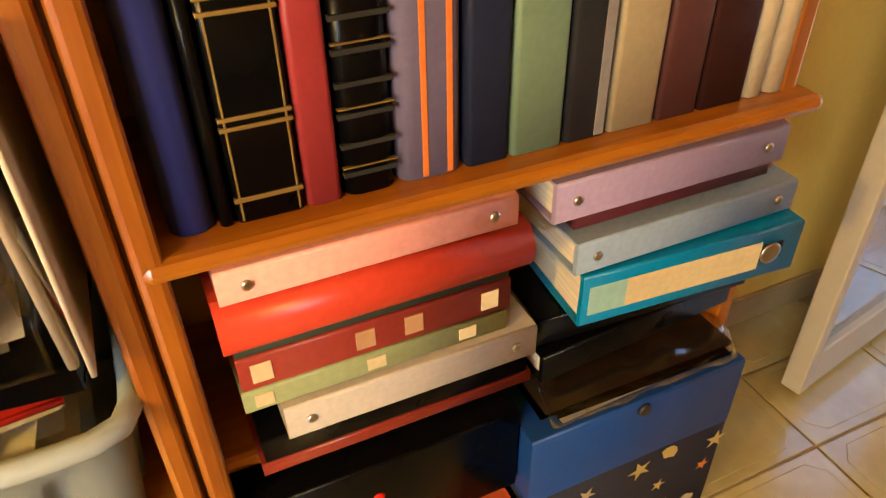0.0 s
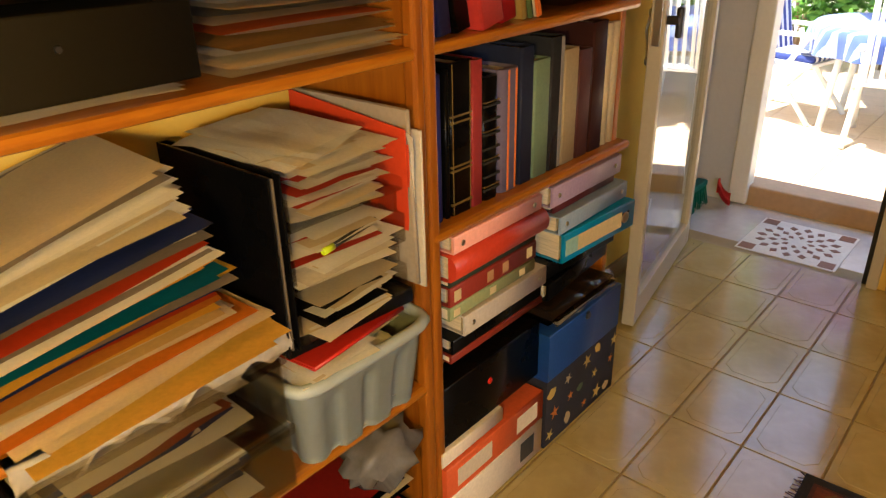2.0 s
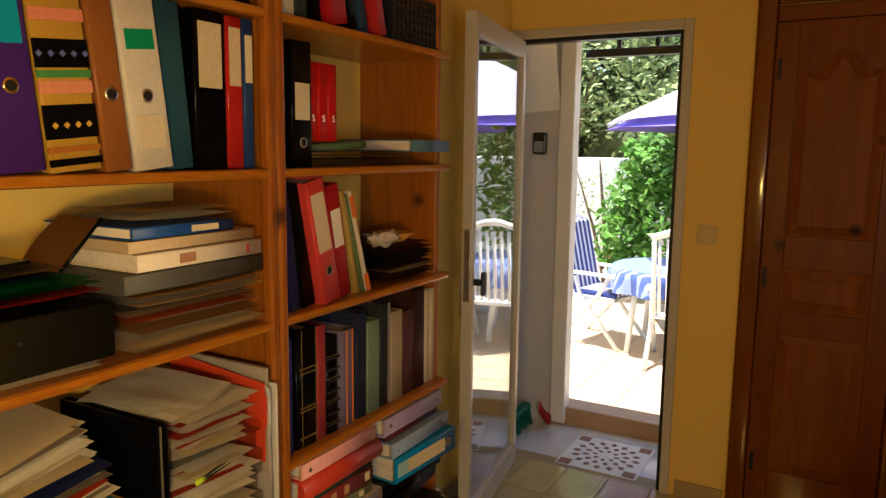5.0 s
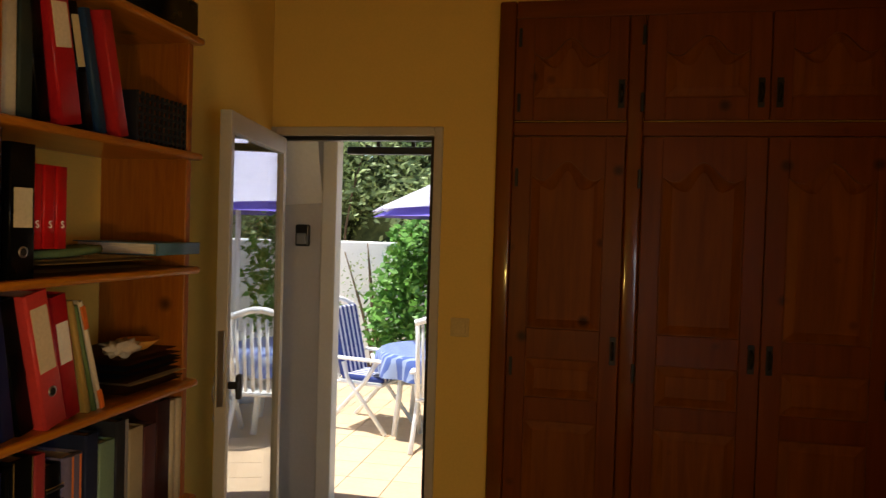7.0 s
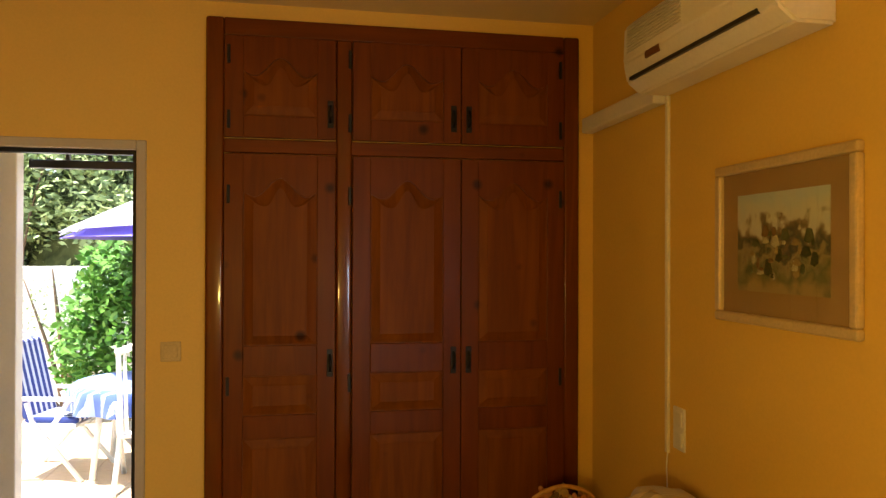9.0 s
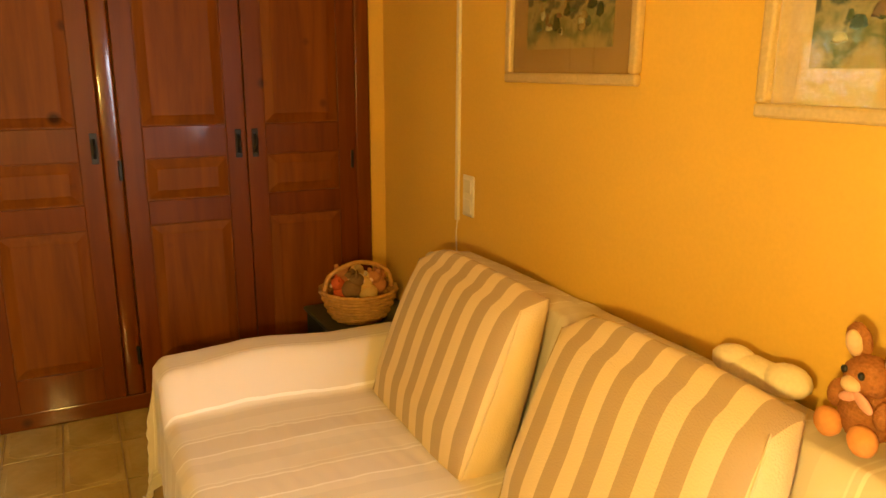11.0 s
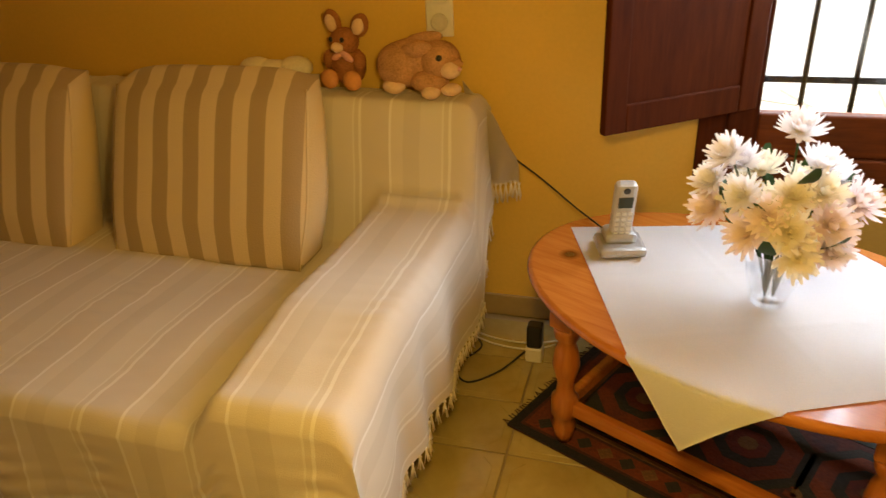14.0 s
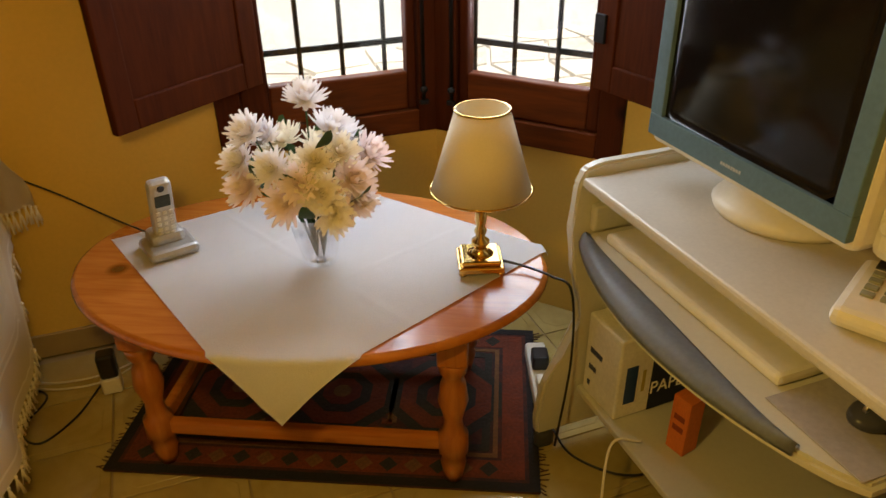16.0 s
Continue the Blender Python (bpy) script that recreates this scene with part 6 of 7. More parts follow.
plush("plush_bunny", "large tan plush rabbit crouching on the sofa back", [
    ((0.025, 0, 0.075), (0.105, 0.062, 0.075), 0, None), ((-0.07, 0.028, 0.088), (0.062, 0.054, 0.06), 0, None), ((-0.108, 0.062, 0.07), (0.032, 0.028, 0.026), 1, None), ((-0.125, 0.055, 0.088), (0.02, 0.018, 0.014), 0, None),
    ((0.0, 0.05, 0.125), (0.058, 0.016, 0.024), 0, (0, 12, -14)), ((-0.005, -0.01, 0.142), (0.062, 0.018, 0.022), 0, (0, 10, 10)),
    ((-0.108, 0.062, 0.012), (0.032, 0.03, 0.018), 1, None), ((-0.05, 0.078, 0.006), (0.03, 0.032, 0.02), 1, None), ((0.075, 0.05, 0.014), (0.036, 0.028, 0.024), 1, None),
    ((-0.078, 0.076, 0.106), (0.0095, 0.007, 0.0095), 2, None), ((-0.137, 0.07, 0.075), (0.008, 0.008, 0.006), 3, None), ((0.065, 0.014, 0.07), (0.072, 0.066, 0.07), 0, None), ((-0.04, 0.05, 0.03), (0.06, 0.04, 0.035), 0, None)],
    [FUR2, PALE, BLACK, PINK], pose(-0.96, -1.565, 0.79, 0, 0, 0) @ Matrix.Scale(0.9, 4))
plush("plush_lamb", "white plush toy lying behind the cushion", [((0, 0, 0.028), (0.11, 0.04, 0.03), 0, None), ((-0.07, 0.0, 0.036), (0.05, 0.04, 0.034), 0, None), ((0.06, 0, 0.034), (0.05, 0.04, 0.032), 0, None)], [plain(0.78, 0.7, 0.55, 0.95)], pose(-0.5, -1.58, 0.795))

# ---- basket of toys on a low box beyond the sofa ----
bx = thing("side_box", "dark green low box beside the sofa", "box", pose(1.37, -1.43, 0))
part("body", cube(-0.2, 0.2, -0.2, 0.2, 0, 0.38, 0.01), plain(0.03, 0.04, 0.025, 0.4), bx)
part("lid", cube(-0.21, 0.21, -0.21, 0.21, 0.38, 0.40, 0.006), plain(0.05, 0.06, 0.04, 0.35), bx)
bk = thing("wicker_basket", "round wicker basket with a handle full of plush toys", "basket", pose(1.33, -1.39, 0.401) @ Matrix.Diagonal((1.22, 1.22, 1.2, 1)))
WICK = material("wicker", (0.5, 0.27, 0.07), 0.6, 0.3, 60, 20, 0.5)
for k in range(9):
    z = 0.006 + 0.0125 * k
    r = 0.085 + 0.045 * (k / 8) ** 0.7
    part("weave", tube(bmesh.new(), [((r + 0.004 * math.sin(14 * a + k * math.pi)) * math.cos(a), (r + 0.004 * math.sin(14 * a + k * math.pi)) * math.sin(a), z) for a in [2 * math.pi * i / 56 for i in range(57)]], 0.0072, 6), WICK, bk)
part("bottom", lathe(bmesh.new(), [(0.085, 0), (0.085, 0.006)], 24), WICK, bk)
part("handle", tube(bmesh.new(), smooth_path([(0, -0.125, 0.1), (0, -0.1, 0.165), (0, 0, 0.2), (0, 0.1, 0.165), (0, 0.125, 0.1)]), 0.008), WICK, bk)
random.seed(9)
for k in range(9):
    a = k * 2.4
    r = 0.065 if k else 0
    c = random.choice(((0.5, 0.1, 0.03), (0.55, 0.38, 0.15), (0.45, 0.2, 0.08), (0.6, 0.5, 0.35), (0.2, 0.12, 0.06)))
    plush("plush_toy", "small plush toy in the wicker basket", [((0, 0, 0), (0.036, 0.036, 0.034), 0, None), ((0.0, -0.02, 0.034), (0.026, 0.026, 0.024), 0, None), ((-0.018, -0.02, 0.056), (0.01, 0.006, 0.012), 0, None), ((0.018, -0.02, 0.056), (0.01, 0.006, 0.012), 0, None), ((0, -0.044, 0.03), (0.009, 0.006, 0.008), 1, None)], [plain(*c, 0.95), PALE], pose(1.33 + 1.2 * r * math.cos(a), -1.39 + 1.2 * r * math.sin(a), 0.525 + (0.02 if k % 2 else 0), 0, 0, -60 + 40 * k) @ Matrix.Scale(1.15, 4))

# ---- on the sofa wall ----
def picture(label, x0, x1, z0, z1, seed, border):
    """A framed painting: mount, inner slip and a small painted view."""
    p = thing("framed_picture", label, "picture", pose((x0 + x1) / 2, Y0 + 0.001, (z0 + z1) / 2))
    w, h = (x1 - x0) / 2, (z1 - z0) / 2
    FR = plain(0.62, 0.48, 0.25, 0.35, 0.25)
    bm = bmesh.new()
    for a in ((-w, w, -h, -h + 0.03), (-w, w, h - 0.03, h), (-w, -w + 0.03, -h + 0.03, h - 0.03), (w - 0.03, w, -h + 0.03, h - 0.03)):
        box(bm, a[0], a[1], 0, 0.025, a[2], a[3], 0.007)
    part("frame", bm, FR, p, "pale gold frame")
    part("mount", cube(-w + 0.028, w - 0.028, 0.002, 0.008, -h + 0.028, h - 0.028), plain(0.34, 0.23, 0.1, 0.8) if border else plain(0.56, 0.44, 0.24, 0.8), p)
    a, b = w - 0.11, h - 0.10
    m = bpy.data.materials.new("painted_view")
    m.use_nodes = True
    n, l = m.node_tree.nodes, m.node_tree.links
    co, sx, no = n.new("ShaderNodeTexCoord"), n.new("ShaderNodeSeparateXYZ"), n.new("ShaderNodeTexNoise")
    no.inputs["Scale"].default_value, no.inputs["Detail"].default_value = 16 + seed, 6
    l.new(co.outputs["Object"], sx.inputs[0]), l.new(co.outputs["Object"], no.inputs[0])
    ad = n.new("ShaderNodeMath")
    ad.operation, ad.inputs[1].default_value = "MULTIPLY_ADD", 0.28
    l.new(no.outputs[0], ad.inputs[0]), l.new(sx.outputs[2], ad.inputs[2])
    mr = n.new("ShaderNodeMapRange")
    mr.inputs[1].default_value, mr.inputs[2].default_value = -b + 0.14, b + 0.14
    l.new(ad.outputs[0], mr.inputs[0])
    r = n.new("ShaderNodeValToRGB")
    e = r.color_ramp.elements
    e[0].position, e[0].color = 0.0, (0.35, 0.27, 0.1, 1)
    e[1].position, e[1].color = 1.0, (0.45, 0.52, 0.5, 1)
    for at, c in ((0.22, (0.12, 0.14, 0.05, 1)), (0.4, (0.3, 0.26, 0.12, 1)), (0.5, (0.05, 0.07, 0.04, 1)), (0.62, (0.2, 0.16, 0.08, 1)), (0.72, (0.55, 0.55, 0.42, 1))):
        q = e.new(at)
        q.color = c
    l.new(mr.outputs[0], r.inputs[0]), l.new(r.outputs[0], n["Principled BSDF"].inputs["Base Color"])
    part("painting", cube(-a, a, 0.008, 0.010, -b, b), m, p, "small landscape painting")
    rnd = random.Random(seed)
    for k in range(34):
        c = rnd.choice(((0.05, 0.07, 0.03), (0.3, 0.24, 0.1), (0.42, 0.4, 0.24), (0.1, 0.13, 0.06), (0.2, 0.13, 0.06)))
        bm = blob(bmesh.new(), (0, 0, 0), (rnd.uniform(0.005, 0.02), 0.0012, rnd.uniform(0.005, 0.018)), rough=0.9, sub=2)
        part("brush_patch", bm, plain(*c, 0.6), p, m=pose(rnd.uniform(-0.75, 0.75) * a, 0.0105, rnd.uniform(-0.7, 0.3) * b))
    g = part("pane", cube(-w + 0.03, w - 0.03, 0.0135, 0.0145, -h + 0.03, h - 0.03), GLASS, p)
    g.visible_shadow = False
    return p


picture("framed landscape painting in a broad brown mount", 0.015, 0.64, 1.388, 1.88, 3, True)
picture("framed landscape painting in a pale gold frame", -1.0, -0.355, 1.333, 1.80, 7, False)

ac = thing("air_conditioner", "cream split air conditioner unit on the wall", "air conditioner", pose(0.55, Y0, 2.33))
bm = bmesh.new()
prof = [(0.0, -0.14), (0.12, -0.14), (0.17, -0.1), (0.185, -0.03), (0.18, 0.1), (0.13, 0.14), (0, 0.14)]
for a, b in ((-0.44, 0.44),):
    l0 = [bm.verts.new((a, y, z)) for y, z in prof]
    l1 = [bm.verts.new((b, y, z)) for y, z in prof]
    for i in range(len(prof)):
        j = (i + 1) % len(prof)
        bm.faces.new((l0[i], l0[j], l1[j], l1[i]))
    bm.faces.new(l0), bm.faces.new(l1)
bmesh.ops.bevel(bm, geom=bm.edges[:], offset=0.008, segments=2, affect="EDGES")
part("body", bm, OFFWHITE, ac)
part("outlet", cube(-0.36, 0.4, 0.12, 0.179, -0.098, -0.085, 0.003), BLACK, ac, "dark air outlet slot")
for k in range(9):
    part("grille_slat", cube(0.02, 0.4, 0.176, 0.1885, 0.0 + 0.011 * k, 0.005 + 0.011 * k), plain(0.6, 0.55, 0.42, 0.5), ac)
part("display", cube(0.16, 0.26, 0.178, 0.187, -0.055, -0.03, 0.002), plain(0.15, 0.06, 0.03, 0.3), ac)
dc = thing("pipe_duct", "cream pipe cover from the air conditioner to the corner", "duct", pose(0, Y0, 0))
part("cover", cube(1.0, 1.715, 0.0005, 0.06, 2.165, 2.235, 0.008), OFFWHITE, dc)
cd = thing("cable_conduit", "thin white cable trunking running down the wall", "conduit", pose(0.985, Y0, 0))
part("trunking", cube(-0.011, 0.011, 0.0005, 0.013, 0.86, 2.19, 0.003), plain(0.75, 0.68, 0.5, 0.5), cd)
part("cable", tube(bmesh.new(), smooth_path([(0, 0.006, 0.86), (0.004, 0.008, 0.8), (0.0, 0.006, 0.70)]), 0.003), OFFWHITE, cd)


def wall_plate(name, label, x, z, pieces):
    t = thing(name, label, "socket", pose(x, Y0, z))
    part("plate", cube(-0.04, 0.04, 0.0005, 0.009, 0, 0.155, 0.004), OFFWHITE, t)
    for k, kind in enumerate(pieces):
        zc = 0.115 - 0.075 * k
        if kind == "switch":
            part("rocker", cube(-0.026, 0.026, 0.007, 0.014, zc - 0.026, zc + 0.026, 0.003), OFFWHITE, t)
        else:
            part("socket_ring", lathe(bmesh.new(), [(0.016, 0), (0.024, 0), (0.025, 0.006), (0.021, 0.007), (0.016, 0.003)], 24, pose(0, 0.007, zc, -90, 0, 0)), plain(0.6, 0.55, 0.45, 0.4), t)
    return t


wall_plate("wall_socket", "cream double switch plate beside the trunking", 0.90, 0.89, ("switch", "switch"))
wall_plate("wall_socket", "cream switch and socket plate above the sofa", -0.985, 0.905, ("switch", "socket"))

# ---- rugs ----
def rug(label, m, w, d, seed):
    t = thing("rug", label, "rug", m)
    R = material("rug_field", (0.07, 0.016, 0.010), 0.95, 0.5, 90, 14, 0.8, second=(0.025, 0.014, 0.016))
    part("rug_field", cube(-w / 2, w / 2, -d / 2, d / 2, 0.001, 0.008, 0.002), R, t)
    cs = ((0.13, 0.026, 0.010), (0.02, 0.02, 0.016), (0.14, 0.065, 0.022), (0.10, 0.018, 0.010), (0.010, 0.009, 0.012))
    CM = [material("rug_wool", c, 0.95, 0.4, 120, 20, 0.8) for c in cs]
    for k, (inset, width, c) in enumerate(((0.0, 0.025, 4), (0.035, 0.055, 0), (0.1, 0.012, 2), (0.12, 0.02, 1))):
        x, y = w / 2 - inset, d / 2 - inset
        bm = bmesh.new()
        for a in ((-x, x, -y, -y + width), (-x, x, y - width, y), (-x, -x + width, -y + width, y - width), (x - width, x, -y + width, y - width)):
            box(bm, *a, 0.0078, 0.0092 + 0.0003 * k)
        part("border", bm, CM[c], t)
    rnd = random.Random(seed)
    for i in range(int((w - 0.1) / 0.06)):
        for s in (-1, 1):
            part("motif", cube(-0.016, 0.016, -0.016, 0.016, 0.009, 0.0105), CM[1 + i % 2], t, m=pose(-w / 2 + 0.08 + 0.06 * i, s * (d / 2 - 0.062), 0, 0, 0, 45))
    for k in range(3):
        x = (k - 1) * w * 0.27
        for r, c, z in ((0.16, 1, 0.0095), (0.13, 0, 0.0105), (0.085, 1, 0.0115), (0.055, 3, 0.0125), (0.025, 2, 0.0135)):
            bm = lathe(bmesh.new(), [(r, 0.008), (r, z)], 8, pose(0, 0, 0, 0, 0, 22.5))
            part("medallion", bm, CM[c], t, m=pose(x, 0, 0))
    for k in range(46):
        s = rnd.uniform(0.012, 0.024)
        x, y = rnd.uniform(-w / 2 + 0.16, w / 2 - 0.16), rnd.uniform(-d / 2 + 0.16, d / 2 - 0.16)
        part("motif", cube(-s, s, -s * 0.6, s * 0.6, 0.008, 0.0094), CM[rnd.randrange(5)], t, m=pose(x, y, 0, 0, 0, rnd.choice((0, 45, 90))))
    for s in (-1, 1):
        bm = bmesh.new()
        for k in range(int(d / 0.012)):
            y = -d / 2 + 0.006 + 0.012 * k
            tube(bm, [(s * w / 2, y, 0.004), (s * (w / 2 + rnd.uniform(0.012, 0.025)), y + rnd.uniform(-0.01, 0.01), 0.003)], 0.0015, 4)
        part("fringe", bm, plain(0.1, 0.05, 0.03, 0.9), t)
    return t


rug("dark red patterned rug under the coffee table", pose(-1.882, -1.195, 0, 0, 0, 154.8), 1.04, 0.62, 12)
rug("dark red patterned rug in front of the sofa", pose(0.02, -0.14, 0, 0, 0, 91), 0.70, 1.0, 13)

# ---- coffee table ----
TM = pose(-1.83, -1.14, 0.0135, 0, 0, 154.0)
ct = thing("coffee_table", "oval honey pine coffee table with turned legs", "table", TM)
TOPZ = 0.458
bm = bmesh.new()
rings = []
for k, (s, z) in enumerate(((0.965, TOPZ - 0.028), (0.99, TOPZ - 0.022), (1.0, TOPZ - 0.014), (0.992, TOPZ - 0.005), (0.975, TOPZ))):
    rings.append([bm.verts.new((0.545 * s * math.cos(2 * math.pi * i / 64), 0.375 * s * math.sin(2 * math.pi * i / 64), z)) for i in range(64)])
for a, b in zip(rings, rings[1:]):
    for i in range(64):
        f = bm.faces.new((a[i], a[(i + 1) % 64], b[(i + 1) % 64], b[i]))
        f.smooth = True
bm.faces.new(rings[-1]), bm.faces.new(list(reversed(rings[0])))
part("tabletop", bm, HONEY, ct)
LEG = [(0.02, 0), (0.024, 0.02), (0.03, 0.05), (0.024, 0.075), (0.034, 0.085), (0.034, 0.135), (0.024, 0.145), (0.02, 0.18), (0.034, 0.235), (0.028, 0.28), (0.02, 0.3), (0.03, 0.315), (0.032, 0.33), (0.034, 0.345), (0.034, 0.43)]
for sx in (-1, 1):
    for sy in (-1, 1):
        bm = lathe(bmesh.new(), [(r, z) for r, z in LEG[:14]], 20)
        box(bm, -0.032, 0.032, -0.032, 0.032, 0.345, 0.43, 0.005)
        part("leg", bm, HONEY_V, ct, m=Matrix.Translation((sx * 0.345, sy * 0.20, 0)))
for sy in (-1, 1):
    part("stretcher", cube(-0.32, 0.32, sy * 0.20 - 0.012, sy * 0.20 + 0.012, 0.09, 0.13, 0.006), HONEY, ct)
    part("apron", cube(-0.315, 0.315, sy * 0.20 - 0.011, sy * 0.20 + 0.011, 0.37, 0.43, 0.003), HONEY, ct)
for sx in (-1, 1):
    part("stretcher", cube(sx * 0.345 - 0.012, sx * 0.345 + 0.012, -0.17, 0.17, 0.09, 0.13, 0.006), HONEY, ct)
    part("apron", cube(sx * 0.345 - 0.011, sx * 0.345 + 0.011, -0.17, 0.17, 0.37, 0.43, 0.003), HONEY, ct)

# white cloth, a square laid cornerwise with one corner hanging over the front
tcl = thing("tablecloth", "white linen tablecloth with a corner hanging over the table edge", "tablecloth", pose(0, 0, 0.0135 + TOPZ))
CA, CB, CC, CD = Vector((-1.40, -1.40, 0)), Vector((-1.64, -0.66, 0)), Vector((-2.36, -0.97, 0)), Vector((-1.98, -1.52, 0))
QI = TM.inverted()


def cloth(u, v):
    p = (CA * (1 - u) + CB * u) * (1 - v) + (CD * (1 - u) + CC * u) * v
    q = QI @ Vector((p.x, p.y, 0))
    e = math.hypot(q.x / 0.545, q.y / 0.375)
    z = 0.0035 + 0.0012 * noise.noise(Vector((p.x * 6, p.y * 6, 2))) + 0.001 * (math.exp(-((u - 0.34) / 0.009) ** 2) + math.exp(-((u - 0.67) / 0.009) ** 2) + math.exp(-((v - 0.45) / 0.009) ** 2))
    if e > 0.985:
        edge = Vector((q.x / e * 0.992, q.y / e * 0.992, 0))
        over = math.hypot(q.x - edge.x, q.y - edge.y)
        d = Vector((edge.x / 0.545 ** 2, edge.y / 0.375 ** 2, 0)).normalized()
        out = edge + d * (0.008 + 0.02 * min(1, over / 0.1))
        w = TM @ Vector((out.x + (q.x - edge.x) * 0.25, out.y, 0))
        return Vector((w.x, w.y, z - over * 0.97))
    return Vector((p.x, p.y, z))


part("cloth", sheet(bmesh.new(), cloth, 90, 90, -0.0016), LINEN, tcl)

TT = 0.0135 + TOPZ + 0.006
# glass vase with silk chrysanthemums
va = thing("vase", "clear glass vase holding a bunch of silk flowers", "vase", pose(-1.85, -1.11, TT))
part("glass_body", lathe(bmesh.new(), [(0.034, 0), (0.038, 0.003), (0.066, 0.13), (0.063, 0.13), (0.036, 0.014), (0.001, 0.014)], 32), GLASS, va)
STEM = plain(0.03, 0.07, 0.02, 0.6)
fl = thing("flower_bunch", "bunch of white, cream and pale pink silk chrysanthemums", "flowers", pose(-1.85, -1.11, TT + 0.014) @ Matrix.Scale(0.94, 4))
random.seed(17)


def petal_material(name, colour):
    """Thin silk: half of the light is scattered back, part of it passes through."""
    m = material(name, colour, 0.75, 0.05, 120, 20, 0.0, spec=0.2)
    n, l = m.node_tree.nodes, m.node_tree.links
    tr, mx = n.new("ShaderNodeBsdfTranslucent"), n.new("ShaderNodeMixShader")
    tr.inputs[0].default_value, mx.inputs[0].default_value = (*colour, 1), 0.35
    l.new(n["Principled BSDF"].outputs[0], mx.inputs[1]), l.new(tr.outputs[0], mx.inputs[2]), l.new(mx.outputs[0], n["Material Output"].inputs[0])
    return m


petal_mats = [petal_material("white_silk", (0.95, 0.93, 0.95)), petal_material("cream_silk", (0.95, 0.9, 0.78)), petal_material("pink_silk", (0.95, 0.84, 0.83)), petal_material("pale_silk", (0.94, 0.91, 0.92))]


def petal(bm, m, length, width):
    pts = []
    for i in range(5):
        t = i / 4
        w = width * math.sin(math.pi * (0.12 + 0.8 * t)) ** 0.8
        pts.append((t * length, w, 0.35 * length * t * t))
    vs = [(bm.verts.new(m @ Vector((x, -w, z))), bm.verts.new(m @ Vector((x, w, z)))) for x, w, z in pts]
    for a, b in zip(vs, vs[1:]):
        f = bm.faces.new((a[0], b[0], b[1], a[1]))
        f.smooth = True


HEADS = [(-0.005, -0.01, 0.40, 0, 0.052), (0.13, 0.0, 0.335, 0, 0.05), (0.09, -0.04, 0.30, 3, 0.045), (0.155, 0.0, 0.265, 0, 0.05), (0.15, 0.02, 0.20, 2, 0.056), (0.08, -0.07, 0.225, 1, 0.05), (0.045, -0.06, 0.275, 1, 0.052),
         (-0.06, -0.02, 0.305, 0, 0.06), (-0.03, -0.07, 0.25, 1, 0.045), (0.075, 0.07, 0.165, 2, 0.056), (0.0, 0.09, 0.185, 1, 0.06), (-0.075, 0.08, 0.205, 2, 0.06), (-0.135, 0.02, 0.24, 2, 0.056), (-0.1, -0.05, 0.265, 0, 0.05), (-0.02, 0.1, 0.13, 1, 0.054), (-0.085, 0.08, 0.145, 2, 0.05), (0.03, 0.04, 0.225, 1, 0.05), (-0.13, -0.06, 0.2, 3, 0.05),
         (0.0, 0.06, 0.26, 1, 0.05), (0.095, 0.05, 0.25, 0, 0.05), (-0.06, 0.05, 0.27, 1, 0.05), (0.045, 0.08, 0.215, 2, 0.05)]
for hx, hy, hz, mi, size in HEADS:
    hx, hy, hz = hx * 0.95, hy * 0.95, 0.155 + (hz - 0.13) * 0.84
    f = Vector((hx, hy + 0.02, max(0.03, hz - 0.12))).normalized() + Vector((0.05, 0.35, 0))
    q = f.to_track_quat("Z", "Y").to_matrix().to_4x4()
    bm = bmesh.new()
    for layer, (n, tilt, ln) in enumerate(((19, 2, 1.0), (18, 18, 0.97), (16, 34, 0.86), (13, 52, 0.68), (8, 72, 0.48))):
        for k in range(n):
            petal(bm, q @ pose(0, 0, 0, 0, 0, 360 * k / n + layer * 13 + random.uniform(-6, 6)) @ pose(0, 0, 0, 0, -tilt + random.uniform(-9, 9), 0), size * 0.98 * ln * random.uniform(0.85, 1.12), size * 0.125)
    part("flower_head", bm, petal_mats[mi], fl, m=Matrix.Translation((hx, hy, hz)))
    part("stem", tube(bmesh.new(), smooth_path([(0.008 * math.copysign(1, hx), 0.0, 0.0), (hx * 0.3, hy * 0.3, 0.12), (hx * 0.95, hy * 0.95, hz - 0.005)], 4), 0.0022, 5), STEM, fl)
for k in range(16):
    a = k * 2.4
    r = 0.05 + 0.06 * (k % 3) / 2
    bm = bmesh.new()
    petal(bm, pose(0, 0, 0, 0, -random.uniform(10, 60), math.degrees(a)), 0.075, 0.018)
    part("leaf", bm, STEM, fl, m=Matrix.Translation((r * math.cos(a), r * math.sin(a), random.uniform(0.13, 0.3))))

# cordless phone in its cradle
ph = thing("cordless_phone", "silver cordless phone standing in its charging cradle", "phone", pose(-1.53, -1.295, TT, 0, 0, 195) @ Matrix.Scale(1.14, 4))
SILVER = plain(0.42, 0.42, 0.42, 0.3, 0.5)
bm = cube(-0.05, 0.05, -0.05, 0.045, 0, 0.022, 0.012)
box(bm, -0.035, 0.035, -0.02, 0.04, 0.015, 0.045, 0.012)
part("cradle", bm, SILVER, ph)
HM = pose(0, 0.008, 0.02, 14, 0, 0)
hs = part("handset", cube(-0.023, 0.023, -0.014, 0.014, 0, 0.15, 0.01, HM), plain(0.5, 0.49, 0.46, 0.35, 0.3), ph)
part("display", cube(-0.015, 0.015, -0.0155, -0.013, 0.095, 0.122, 0.001, HM), plain(0.05, 0.06, 0.05, 0.2), hs)
